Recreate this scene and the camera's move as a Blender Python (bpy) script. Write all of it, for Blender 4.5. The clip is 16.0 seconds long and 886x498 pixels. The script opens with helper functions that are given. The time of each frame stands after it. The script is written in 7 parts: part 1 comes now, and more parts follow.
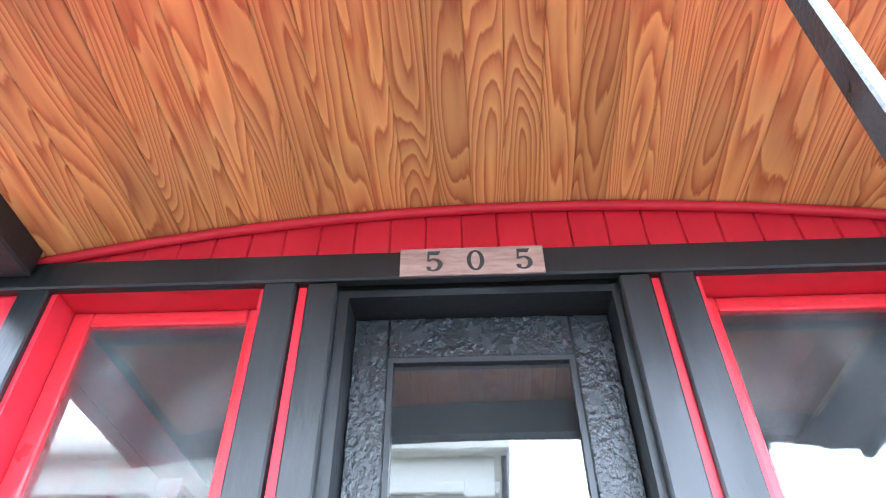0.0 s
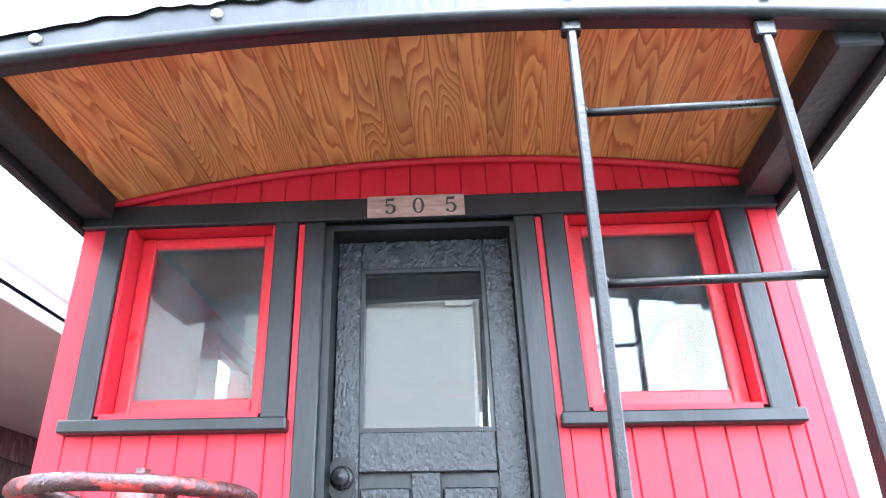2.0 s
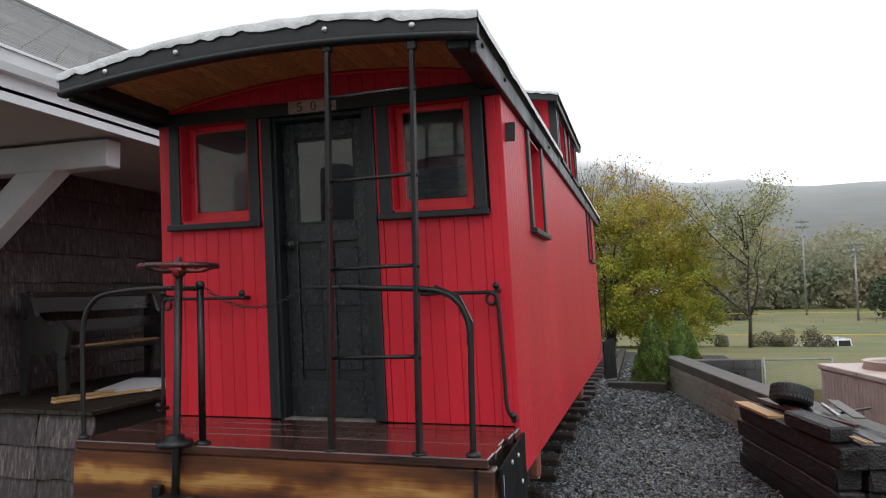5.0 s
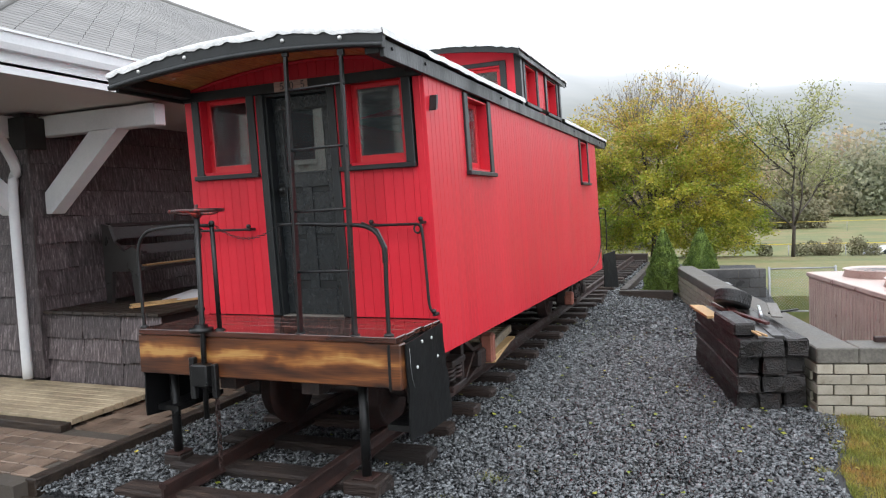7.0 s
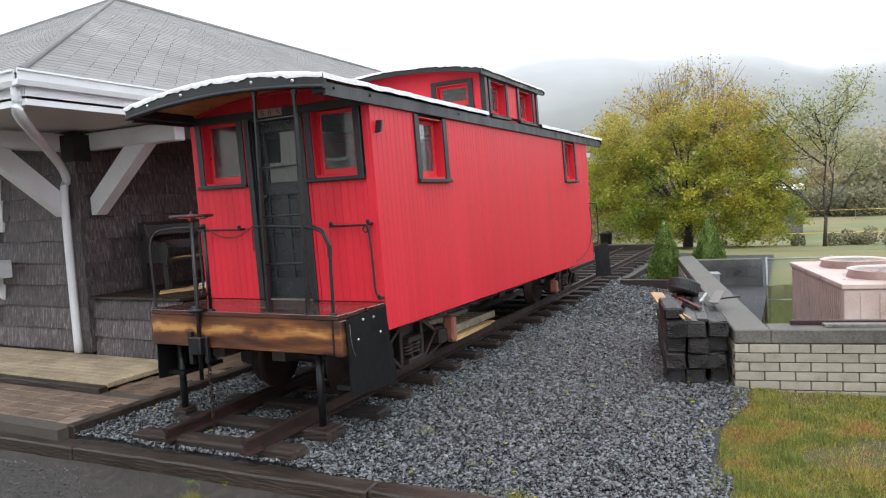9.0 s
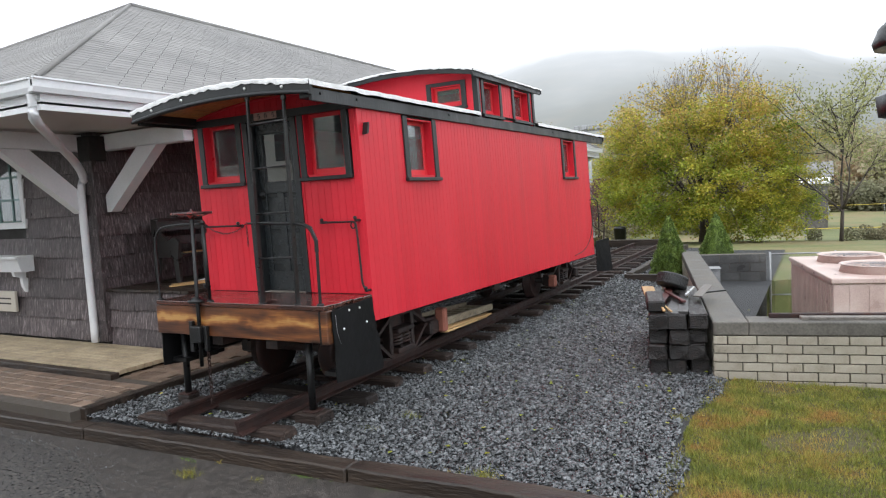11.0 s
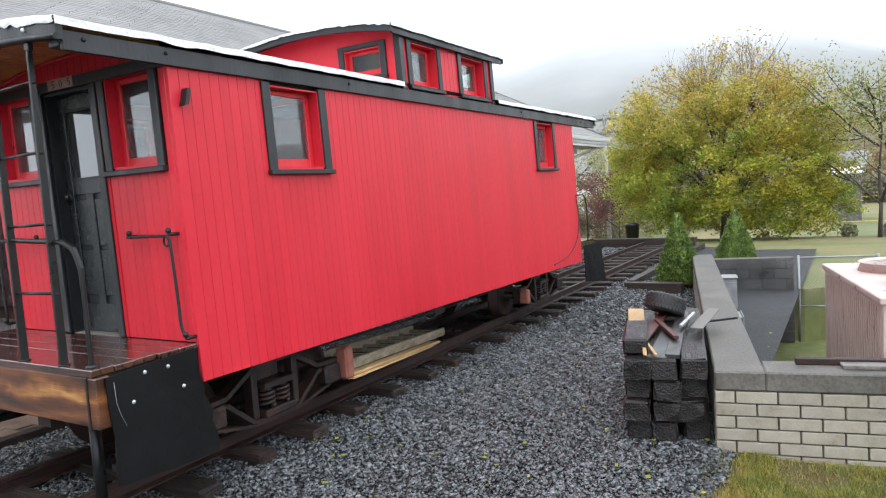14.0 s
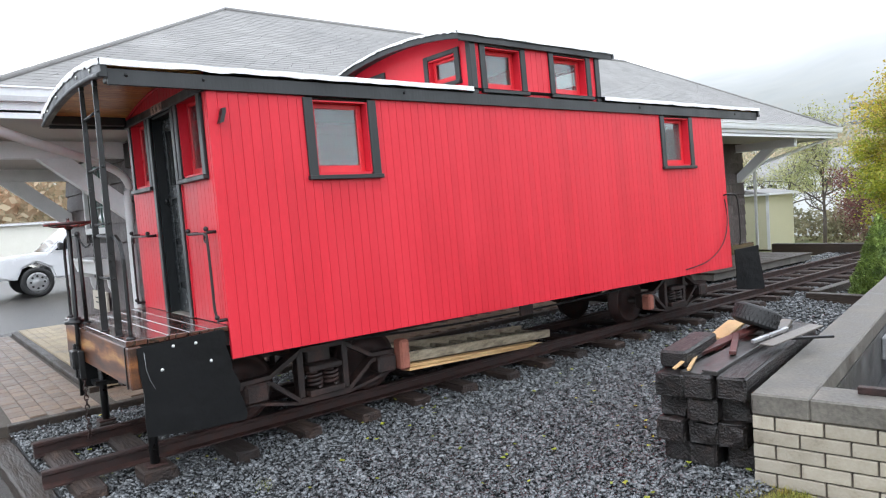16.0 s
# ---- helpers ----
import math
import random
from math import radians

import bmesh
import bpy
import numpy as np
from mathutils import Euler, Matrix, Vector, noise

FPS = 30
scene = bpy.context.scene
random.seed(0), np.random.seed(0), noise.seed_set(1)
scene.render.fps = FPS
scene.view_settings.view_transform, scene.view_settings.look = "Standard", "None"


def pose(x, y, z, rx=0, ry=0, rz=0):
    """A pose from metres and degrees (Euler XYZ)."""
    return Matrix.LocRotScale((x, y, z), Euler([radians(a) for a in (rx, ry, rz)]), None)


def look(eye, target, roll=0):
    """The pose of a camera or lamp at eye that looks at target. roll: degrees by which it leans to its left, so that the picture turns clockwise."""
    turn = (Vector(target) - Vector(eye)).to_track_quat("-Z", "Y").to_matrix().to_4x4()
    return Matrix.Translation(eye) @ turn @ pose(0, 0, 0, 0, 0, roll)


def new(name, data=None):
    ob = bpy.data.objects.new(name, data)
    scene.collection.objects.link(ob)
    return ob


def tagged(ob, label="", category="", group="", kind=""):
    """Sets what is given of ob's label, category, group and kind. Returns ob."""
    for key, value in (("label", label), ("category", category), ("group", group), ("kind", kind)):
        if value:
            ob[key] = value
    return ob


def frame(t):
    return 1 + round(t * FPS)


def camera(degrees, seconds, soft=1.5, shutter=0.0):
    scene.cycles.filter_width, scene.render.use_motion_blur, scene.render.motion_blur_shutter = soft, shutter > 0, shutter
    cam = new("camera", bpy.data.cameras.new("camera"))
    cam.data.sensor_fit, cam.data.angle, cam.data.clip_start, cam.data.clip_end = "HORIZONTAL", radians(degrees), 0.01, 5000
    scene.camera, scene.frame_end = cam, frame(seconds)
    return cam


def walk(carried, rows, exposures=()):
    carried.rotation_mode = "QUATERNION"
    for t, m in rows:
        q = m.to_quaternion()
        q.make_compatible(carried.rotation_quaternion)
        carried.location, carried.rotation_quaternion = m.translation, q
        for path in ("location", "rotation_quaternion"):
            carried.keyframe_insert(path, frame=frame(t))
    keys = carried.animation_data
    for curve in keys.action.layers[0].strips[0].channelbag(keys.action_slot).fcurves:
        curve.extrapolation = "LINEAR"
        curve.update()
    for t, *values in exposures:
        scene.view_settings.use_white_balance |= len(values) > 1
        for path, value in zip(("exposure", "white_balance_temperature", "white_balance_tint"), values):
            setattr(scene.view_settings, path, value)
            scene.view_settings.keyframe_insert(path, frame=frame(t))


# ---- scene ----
cam = camera(65.7, 16.0, soft=1.15)
PATH = [
    (0, (-0.035, 0.054, 2.128), (-0.173, 1.522, 3.479), 1.8),
    (0.5, (-0.041, 0.038, 2.092), (-0.189, 1.608, 3.323), 1.6),
    (1, (-0.06, -0.093, 2.077), (-0.191, 1.597, 3.139), 0.5),
    (1.5, (0.031, -0.35, 2.035), (-0.094, 1.384, 3.025), 0.1),
    (2, (0.123, -0.703, 2.008), (0.013, 1.079, 2.907), -0.2),
    (2.5, (0.306, -1.027, 2.009), (0.183, 0.808, 2.794), -0.5),
    (3, (0.58, -1.325, 2.005), (0.434, 0.562, 2.65), -0.8),
    (3.5, (0.795, -1.63, 1.998), (0.601, 0.304, 2.466), -1.1),
    (4, (1.093, -1.912, 1.948), (0.763, 0.032, 2.284), -0.9),
    (6.5, (2.658, -3.178, 2.088), (1.943, -1.312, 2.007), -2.3),
    (7, (2.988, -3.427, 2.094), (2.24, -1.576, 1.976), -2.4),
    (7.5, (3.367, -3.592, 2.105), (2.588, -1.755, 1.97), -2.6),
    (8, (3.739, -3.755, 2.122), (2.904, -1.944, 1.982), -2.8),
    (8.5, (4.064, -3.932, 2.169), (3.192, -2.138, 2.029), -2.9),
    (11, (4.837, -4.2, 2.177), (3.877, -2.453, 2.026), -3.1),
    (11.5, (4.766, -3.964, 2.16), (3.801, -2.219, 2.004), -3.2),
    (12, (4.702, -3.576, 2.14), (3.736, -1.832, 1.975), -3.3),
    (12.5, (4.611, -3.109, 2.165), (3.641, -1.368, 1.996), -3.4),
    (13, (4.542, -2.634, 2.174), (3.557, -0.901, 2.005), -3.5),
    (13.5, (4.578, -2.177, 2.178), (3.58, -0.452, 2.01), -3.7),
    (14, (4.724, -1.762, 2.151), (3.703, -0.05, 1.988), -3.7),
    (14.5, (5.072, -1.443, 2.086), (3.744, 0.047, 1.954), -4.1),
    (15, (5.447, -1.133, 2.059), (4.017, 0.26, 1.93), -4.0),
    (15.5, (5.846, -0.93, 2.053), (4.383, 0.428, 1.926), -4.0),
    (16, (6.148, -0.757, 2.048), (4.59, 0.492, 1.933), -4.0),
]
# seconds, stops, kelvin, tint: the phone's metering falls as the sky comes in
EXPOSURES = [(0, 4.1, 5200, 10), (0.5, 3.85, 5200, 10), (1, 3.6, 5200, 10), (1.6, 3.6, 5250, 10), (2, 3.5, 5350, 10), (2.5, 2.8, 5700, 10), (3, 1.35, 6100, 10), (3.5, 0.1, 6250, 10), (4, -0.2, 6250, 10), (5.2, 0.2, 6200, 10),
             (6.5, 0.75, 6100, 10), (7.5, 0.98, 6100, 10), (8, 1.0, 6100, 10), (8.5, 0.92, 6100, 10), (11, 0.75, 6150, 10), (12, 0.96, 6100, 10), (12.5, 0.95, 6100, 10), (14, 1.0, 6000, 10), (15, 1.22, 5970, 10), (16, 1.14, 5950, 10)]
walk(cam, [(t, look(eye, target, roll)) for t, eye, target, roll in PATH], EXPOSURES)

# ---- world, sun ----
world = bpy.data.worlds.new("overcast")
scene.world = world
world.use_nodes = True
wn, wl = world.node_tree.nodes, world.node_tree.links
sky = wn.new("ShaderNodeTexSky")
sky.sky_type = "NISHITA"
sky.sun_disc = False
sky.sun_elevation, sky.sun_rotation = radians(48), radians(200)
pale = wn.new("ShaderNodeHueSaturation")
pale.inputs["Saturation"].default_value = 0.12
cloud = wn.new("ShaderNodeMix")
cloud.data_type = "RGBA"
cloud.inputs["Factor"].default_value = 0.8
cloud.inputs["B"].default_value = (8.2, 8.35, 8.5, 1)
wl.new(sky.outputs["Color"], pale.inputs["Color"])
wl.new(pale.outputs["Color"], cloud.inputs["A"])
wl.new(cloud.outputs["Result"], wn["Background"].inputs["Color"])
wn["Background"].inputs["Strength"].default_value = 0.15
sun = new("sun", bpy.data.lights.new("sun", "SUN"))
sun.data.energy, sun.data.angle, sun.data.color = 0.7, radians(25), (1.0, 0.97, 0.93)
sun.matrix_world = look((6, -14, 20), (0, 0, 0))


# ---- materials ----
def node(nt, kind, **kw):
    n = nt.nodes.new(kind)
    for k, v in kw.items():
        if k in ("operation", "blend_type", "data_type", "musgrave_dimensions", "feature", "wave_type", "bands_direction"):
            if k == "operation":
                n.operation = v
            elif k == "blend_type":
                n.blend_type = v
            elif k == "data_type":
                n.data_type = v
            elif k == "feature":
                n.feature = v
        else:
            n.inputs[k].default_value = v
    return n


def ramp(nt, stops):
    n = nt.nodes.new("ShaderNodeValToRGB")
    el = n.color_ramp.elements
    while len(el) < len(stops):
        el.new(0.5)
    for e, (p, c) in zip(el, stops):
        e.position, e.color = p, (*c, 1)
    return n


def coords(nt, scale=(1, 1, 1), per_object=False):
    """Object coordinates, stretched; per_object shifts each piece by its own random number."""
    tc = nt.nodes.new("ShaderNodeTexCoord")
    mp = nt.nodes.new("ShaderNodeMapping")
    mp.inputs["Scale"].default_value = scale
    nt.links.new(tc.outputs["Object"], mp.inputs["Vector"])
    if per_object:
        oi = nt.nodes.new("ShaderNodeObjectInfo")
        mul = node(nt, "ShaderNodeMath", operation="MULTIPLY")
        mul.inputs[1].default_value = 57.0
        nt.links.new(oi.outputs["Random"], mul.inputs[0])
        nt.links.new(mul.outputs[0], mp.inputs["Location"])
    return mp.outputs["Vector"]


def mat(name, stops, rough=0.6, metal=0.0, scale=6.0, stretch=(1, 1, 1), detail=8, bump=0.2, bump_scale=60.0, spread=0.15,
        per_object=False, tone=0.0, per_island=False, coat=0.0, blotch=0.0, dist=0.01):
    """A surface of two scales of noise through a colour ramp, uneven gloss and fine relief."""
    m = bpy.data.materials.new(name)
    m.use_nodes = True
    nt = m.node_tree
    ln = nt.links.new
    p = nt.nodes["Principled BSDF"]
    v = coords(nt, stretch, per_object)
    big = node(nt, "ShaderNodeTexNoise", Scale=scale, Detail=detail, Roughness=0.6)
    fine = node(nt, "ShaderNodeTexNoise", Scale=bump_scale, Detail=5.0)
    ln(v, big.inputs["Vector"])
    ln(v, fine.inputs["Vector"])
    mixv = node(nt, "ShaderNodeMath", operation="MULTIPLY_ADD")
    mixv.inputs[1].default_value = 0.3
    ln(fine.outputs["Fac"], mixv.inputs[0])
    half = node(nt, "ShaderNodeMath", operation="MULTIPLY")
    half.inputs[1].default_value = 0.7
    ln(big.outputs["Fac"], half.inputs[0])
    ln(half.outputs[0], mixv.inputs[2])
    cr = ramp(nt, stops)
    ln(mixv.outputs[0], cr.inputs["Fac"])
    col = cr.outputs["Color"]
    if tone:
        src = nt.nodes.new("ShaderNodeNewGeometry").outputs["Random Per Island"] if per_island else nt.nodes.new("ShaderNodeObjectInfo").outputs["Random"]
        mr = nt.nodes.new("ShaderNodeMapRange")
        mr.inputs["To Min"].default_value, mr.inputs["To Max"].default_value = 1 - tone, 1 + tone
        ln(src, mr.inputs["Value"])
        hs = nt.nodes.new("ShaderNodeHueSaturation")
        ln(mr.outputs[0], hs.inputs["Value"])
        ln(col, hs.inputs["Color"])
        col = hs.outputs["Color"]
    ln(col, p.inputs["Base Color"])
    rr = nt.nodes.new("ShaderNodeMapRange")
    rr.inputs["From Min"].default_value, rr.inputs["From Max"].default_value = 0.3, 0.7
    rr.inputs["To Min"].default_value, rr.inputs["To Max"].default_value = max(0.03, rough - spread), min(1, rough + spread)
    ln(big.outputs["Fac"], rr.inputs["Value"])
    ln(rr.outputs[0], p.inputs["Roughness"])
    p.inputs["Metallic"].default_value = metal
    p.inputs["Coat Weight"].default_value = coat
    p.inputs["Coat Roughness"].default_value = 0.15
    if bump:
        b = nt.nodes.new("ShaderNodeBump")
        b.inputs["Strength"].default_value, b.inputs["Distance"].default_value = bump, dist
        ln(mixv.outputs[0] if blotch else fine.outputs["Fac"], b.inputs["Height"])
        ln(b.outputs["Normal"], p.inputs["Normal"])
    return m


def wood_grain(name, dark, light, axis="y", rings=9.0, rough=0.35, coat=0.3, width=9.0, along=0.9, bump=0.1):
    """Plain-sawn grain: bands of a stretched noise, each board cut from another place."""
    m = bpy.data.materials.new(name)
    m.use_nodes = True
    nt = m.node_tree
    ln = nt.links.new
    p = nt.nodes["Principled BSDF"]
    sc = {"y": (width, along, width), "x": (along, width, width), "z": (width, width, along)}[axis]
    v = coords(nt, sc, True)
    n1 = node(nt, "ShaderNodeTexNoise", Scale=1.0, Detail=1.5, Roughness=0.35, Distortion=0.25)
    ln(v, n1.inputs["Vector"])
    mu = node(nt, "ShaderNodeMath", operation="MULTIPLY")
    mu.inputs[1].default_value = rings
    ln(n1.outputs["Fac"], mu.inputs[0])
    fr = node(nt, "ShaderNodeMath", operation="FRACT")
    ln(mu.outputs[0], fr.inputs[0])
    fib = node(nt, "ShaderNodeTexNoise", Scale=12.0, Detail=4.0)
    ln(v, fib.inputs["Vector"])
    ad = node(nt, "ShaderNodeMath", operation="MULTIPLY_ADD")
    ad.inputs[1].default_value = 0.5
    ln(fib.outputs["Fac"], ad.inputs[0])
    sb = node(nt, "ShaderNodeMath", operation="SUBTRACT")
    sb.inputs[1].default_value = 0.25
    ln(fr.outputs[0], sb.inputs[0])
    ln(sb.outputs[0], ad.inputs[2])
    mid = tuple((a + b) / 2 for a, b in zip(dark, light))
    cr = ramp(nt, [(0.0, light), (0.55, mid), (0.85, dark), (1.0, light)])
    ln(ad.outputs[0], cr.inputs["Fac"])
    oi = nt.nodes.new("ShaderNodeObjectInfo")
    mr = nt.nodes.new("ShaderNodeMapRange")
    mr.inputs["To Min"].default_value, mr.inputs["To Max"].default_value = 0.78, 1.18
    ln(oi.outputs["Random"], mr.inputs["Value"])
    hs = nt.nodes.new("ShaderNodeHueSaturation")
    ln(mr.outputs[0], hs.inputs["Value"])
    ln(cr.outputs["Color"], hs.inputs["Color"])
    ln(hs.outputs["Color"], p.inputs["Base Color"])
    p.inputs["Roughness"].default_value = rough
    p.inputs["Coat Weight"].default_value = coat
    p.inputs["Coat Roughness"].default_value = 0.2
    b = nt.nodes.new("ShaderNodeBump")
    b.inputs["Strength"].default_value, b.inputs["Distance"].default_value = bump, 0.004
    ln(ad.outputs[0], b.inputs["Height"])
    ln(b.outputs["Normal"], p.inputs["Normal"])
    return m


def glass_mat(name, tint=(0.8, 0.86, 0.85), rough=0.004, smudge=0.15, ior=1.56):
    """Clear old glass with a thin film of dried smudges."""
    m = bpy.data.materials.new(name)
    m.use_nodes = True
    nt = m.node_tree
    p = nt.nodes["Principled BSDF"]
    p.inputs["Base Color"].default_value = (*tint, 1)
    p.inputs["Roughness"].default_value = rough
    p.inputs["IOR"].default_value = ior
    p.inputs["Transmission Weight"].default_value = 1.0
    n = node(nt, "ShaderNodeTexNoise", Scale=9.0, Detail=7.0, Roughness=0.65)
    nt.links.new(coords(nt, (1, 1, 0.6)), n.inputs["Vector"])
    film = nt.nodes.new("ShaderNodeMapRange")
    film.inputs["From Min"].default_value, film.inputs["From Max"].default_value = 0.42, 0.75
    film.inputs["To Min"].default_value, film.inputs["To Max"].default_value = 0.03, smudge
    nt.links.new(n.outputs["Fac"], film.inputs["Value"])
    df = nt.nodes.new("ShaderNodeBsdfDiffuse")
    df.inputs["Color"].default_value = (0.5, 0.53, 0.53, 1)
    mx = nt.nodes.new("ShaderNodeMixShader")
    nt.links.new(film.outputs[0], mx.inputs["Fac"])
    nt.links.new(p.outputs[0], mx.inputs[1])
    nt.links.new(df.outputs[0], mx.inputs[2])
    nt.links.new(mx.outputs[0], nt.nodes["Material Output"].inputs["Surface"])
    return m


RED = mat("red_paint", [(0.25, (0.46, 0.011, 0.022)), (0.5, (0.555, 0.0155, 0.031)), (0.8, (0.61, 0.028, 0.044))], 0.46, scale=2.2, bump=0.06, bump_scale=45, stretch=(1, 1, 0.35), spread=0.05, tone=0.05, dist=0.006)
RED.node_tree.nodes["Principled BSDF"].inputs["Specular IOR Level"].default_value = 0.36
RED_THICK = mat("red_thick_paint", [(0.2, (0.50, 0.012, 0.022)), (0.8, (0.64, 0.025, 0.035))], 0.35, scale=9, bump=0.5, bump_scale=55, spread=0.1, dist=0.006)
BLACK = mat("black_paint", [(0.25, (0.00595, 0.007225, 0.008075)), (0.7, (0.01488, 0.017, 0.01785)), (0.85, (0.02975, 0.03188, 0.03188))], 0.44, scale=5, bump=0.25, bump_scale=40, stretch=(1, 1, 0.25), spread=0.15)
BLACK_ALLIGATOR = mat("alligatored_black_paint", [(0.2, (0.0075, 0.0098, 0.0112)), (0.8, (0.0165, 0.0195, 0.0212))], 0.24, scale=26, bump=1.0, bump_scale=120, stretch=(1, 1, 0.7), spread=0.06, dist=0.0035)
IRON = mat("black_iron", [(0.3, (0.00576, 0.00576, 0.00624)), (0.7, (0.0144, 0.0144, 0.0144)), (0.82, (0.0432, 0.0192, 0.0096))], 0.38, scale=14, bump=0.4, bump_scale=120, metal=0.2, dist=0.004)
WHEEL_RED = mat("chipped_red_and_black_iron", [(0.3, (0.02, 0.015, 0.015)), (0.52, (0.05, 0.012, 0.012)), (0.6, (0.35, 0.03, 0.02)), (0.8, (0.1, 0.02, 0.02))], 0.35, scale=18, bump=0.4, bump_scale=80)
STEEL_PLATE = mat("black_steel_plate", [(0.2, (0.004, 0.0041, 0.0044)), (0.7, (0.009, 0.0092, 0.0096)), (0.85, (0.016, 0.016, 0.016))], 0.5, scale=3, bump=0.35, bump_scale=9, spread=0.15, dist=0.03)
STEEL_PLATE.node_tree.nodes["Principled BSDF"].inputs["Specular IOR Level"].default_value = 0.16
RUST = mat("rusty_rail_steel", [(0.35, (0.01122, 0.005613, 0.004678)), (0.53, (0.02807, 0.01123, 0.008732)), (0.68, (0.05239, 0.01871, 0.01247))], 0.6, scale=9, bump=0.4, bump_scale=90, metal=0.15)
TRUCK_IRON = mat("weathered_truck_iron", [(0.36, (0.00644, 0.004, 0.003557)), (0.5, (0.01932, 0.0104, 0.008299)), (0.626, (0.0506, 0.022, 0.01581))], 0.55, scale=7, bump=0.5, bump_scale=60)
BRAKE_ORANGE = mat("orange_rust_shoe", [(0.3, (0.18, 0.06, 0.04)), (0.7, (0.34, 0.12, 0.08))], 0.8, scale=9, bump=0.5)
BOLT = mat("bright_bolt_head", [(0.3, (0.5, 0.5, 0.48)), (0.7, (0.75, 0.75, 0.73))], 0.35, metal=0.5)
PINE = wood_grain("varnished_yellow_pine", (0.36, 0.118, 0.034), (0.66, 0.355, 0.118), "y", 26.0, 0.3, 0.5, 10.0, 0.95)
def beam_wood(name):
    """Dark-stained plank with a pale sapwood streak, fine fibre and a few dark knots."""
    m = bpy.data.materials.new(name)
    m.use_nodes = True
    nt = m.node_tree
    ln = nt.links.new
    p = nt.nodes["Principled BSDF"]
    v = coords(nt, (0.8, 4.0, 4.6))
    n1 = node(nt, "ShaderNodeTexNoise", Scale=1.6, Detail=3.0, Roughness=0.5, Distortion=0.6)
    ln(v, n1.inputs["Vector"])
    vf = coords(nt, (1.5, 40.0, 40.0))
    n2 = node(nt, "ShaderNodeTexNoise", Scale=3.0, Detail=4.0)
    ln(vf, n2.inputs["Vector"])
    vk = coords(nt, (2.4, 1.0, 4.4))
    vo = node(nt, "ShaderNodeTexVoronoi", Scale=1.0)
    ln(vk, vo.inputs["Vector"])
    kn = nt.nodes.new("ShaderNodeMapRange")
    kn.inputs["From Min"].default_value, kn.inputs["From Max"].default_value = 0.05, 0.2
    kn.inputs["To Min"].default_value, kn.inputs["To Max"].default_value = -0.3, 0.0
    ln(vo.outputs["Distance"], kn.inputs["Value"])
    ad = node(nt, "ShaderNodeMath", operation="MULTIPLY_ADD")
    ad.inputs[1].default_value = 0.35
    ln(n2.outputs["Fac"], ad.inputs[0])
    ln(n1.outputs["Fac"], ad.inputs[2])
    a2 = node(nt, "ShaderNodeMath", operation="ADD")
    ln(ad.outputs[0], a2.inputs[0])
    ln(kn.outputs[0], a2.inputs[1])
    # the sapwood streak wanders along the middle of the plank
    vz = nt.nodes.new("ShaderNodeSeparateXYZ")
    ln(coords(nt, (1, 1, 1)), vz.inputs[0])
    nw = node(nt, "ShaderNodeTexNoise", Scale=1.0, Detail=3.0, Roughness=0.6)
    ln(coords(nt, (2.2, 0.01, 1.2)), nw.inputs["Vector"])
    wander = node(nt, "ShaderNodeMath", operation="MULTIPLY_ADD")
    wander.inputs[1].default_value = 0.22
    ln(nw.outputs["Fac"], wander.inputs[0])
    ln(vz.outputs["Z"], wander.inputs[2])
    off = node(nt, "ShaderNodeMath", operation="SUBTRACT")
    off.inputs[1].default_value = 1.225
    ln(wander.outputs[0], off.inputs[0])
    far = node(nt, "ShaderNodeMath", operation="ABSOLUTE")
    ln(off.outputs[0], far.inputs[0])
    band = nt.nodes.new("ShaderNodeMapRange")
    band.inputs["From Min"].default_value, band.inputs["From Max"].default_value = 0.012, 0.06
    band.inputs["To Min"].default_value, band.inputs["To Max"].default_value = 0.24, -0.04
    ln(far.outputs[0], band.inputs["Value"])
    a3 = node(nt, "ShaderNodeMath", operation="ADD")
    ln(a2.outputs[0], a3.inputs[0])
    ln(band.outputs[0], a3.inputs[1])
    cr = ramp(nt, [(0.40, (0.018, 0.008, 0.005)), (0.55, (0.065, 0.022, 0.009)), (0.72, (0.135, 0.046, 0.014)), (0.86, (0.27, 0.11, 0.03)), (1.0, (0.42, 0.23, 0.07))])
    ln(a3.outputs[0], cr.inputs["Fac"])
    ln(cr.outputs["Color"], p.inputs["Base Color"])
    p.inputs["Roughness"].default_value = 0.38
    p.inputs["Coat Weight"].default_value = 0.3
    p.inputs["Coat Roughness"].default_value = 0.2
    bp = nt.nodes.new("ShaderNodeBump")
    bp.inputs["Strength"].default_value, bp.inputs["Distance"].default_value = 0.2, 0.004
    ln(a2.outputs[0], bp.inputs["Height"])
    ln(bp.outputs["Normal"], p.inputs["Normal"])
    return m


BEAM_WOOD = beam_wood("stained_beam")
DECK_WOOD = wood_grain("wet_dark_deck", (0.022, 0.010, 0.008), (0.085, 0.03, 0.02), "x", 6.0, 0.16, 0.7, 9.0, 0.7)
TIE = mat("creosote_tie", [(0.35, (0.008011, 0.004227, 0.002913)), (0.525, (0.02225, 0.01197, 0.00816)), (0.675, (0.05786, 0.03522, 0.0233))], 0.7, scale=5, stretch=(0.35, 2.5, 2.5), bump=0.8, bump_scale=22, per_object=True, tone=0.35, dist=0.02)
STACK_TIE = mat("black_creosote_timber", [(0.32, (0.004, 0.0036, 0.0036)), (0.53, (0.011, 0.0085, 0.0078)), (0.70, (0.035, 0.022, 0.017))], 0.5, scale=5, stretch=(2.5, 0.5, 2.5), bump=0.8, bump_scale=22, per_object=True, tone=0.4, dist=0.02)
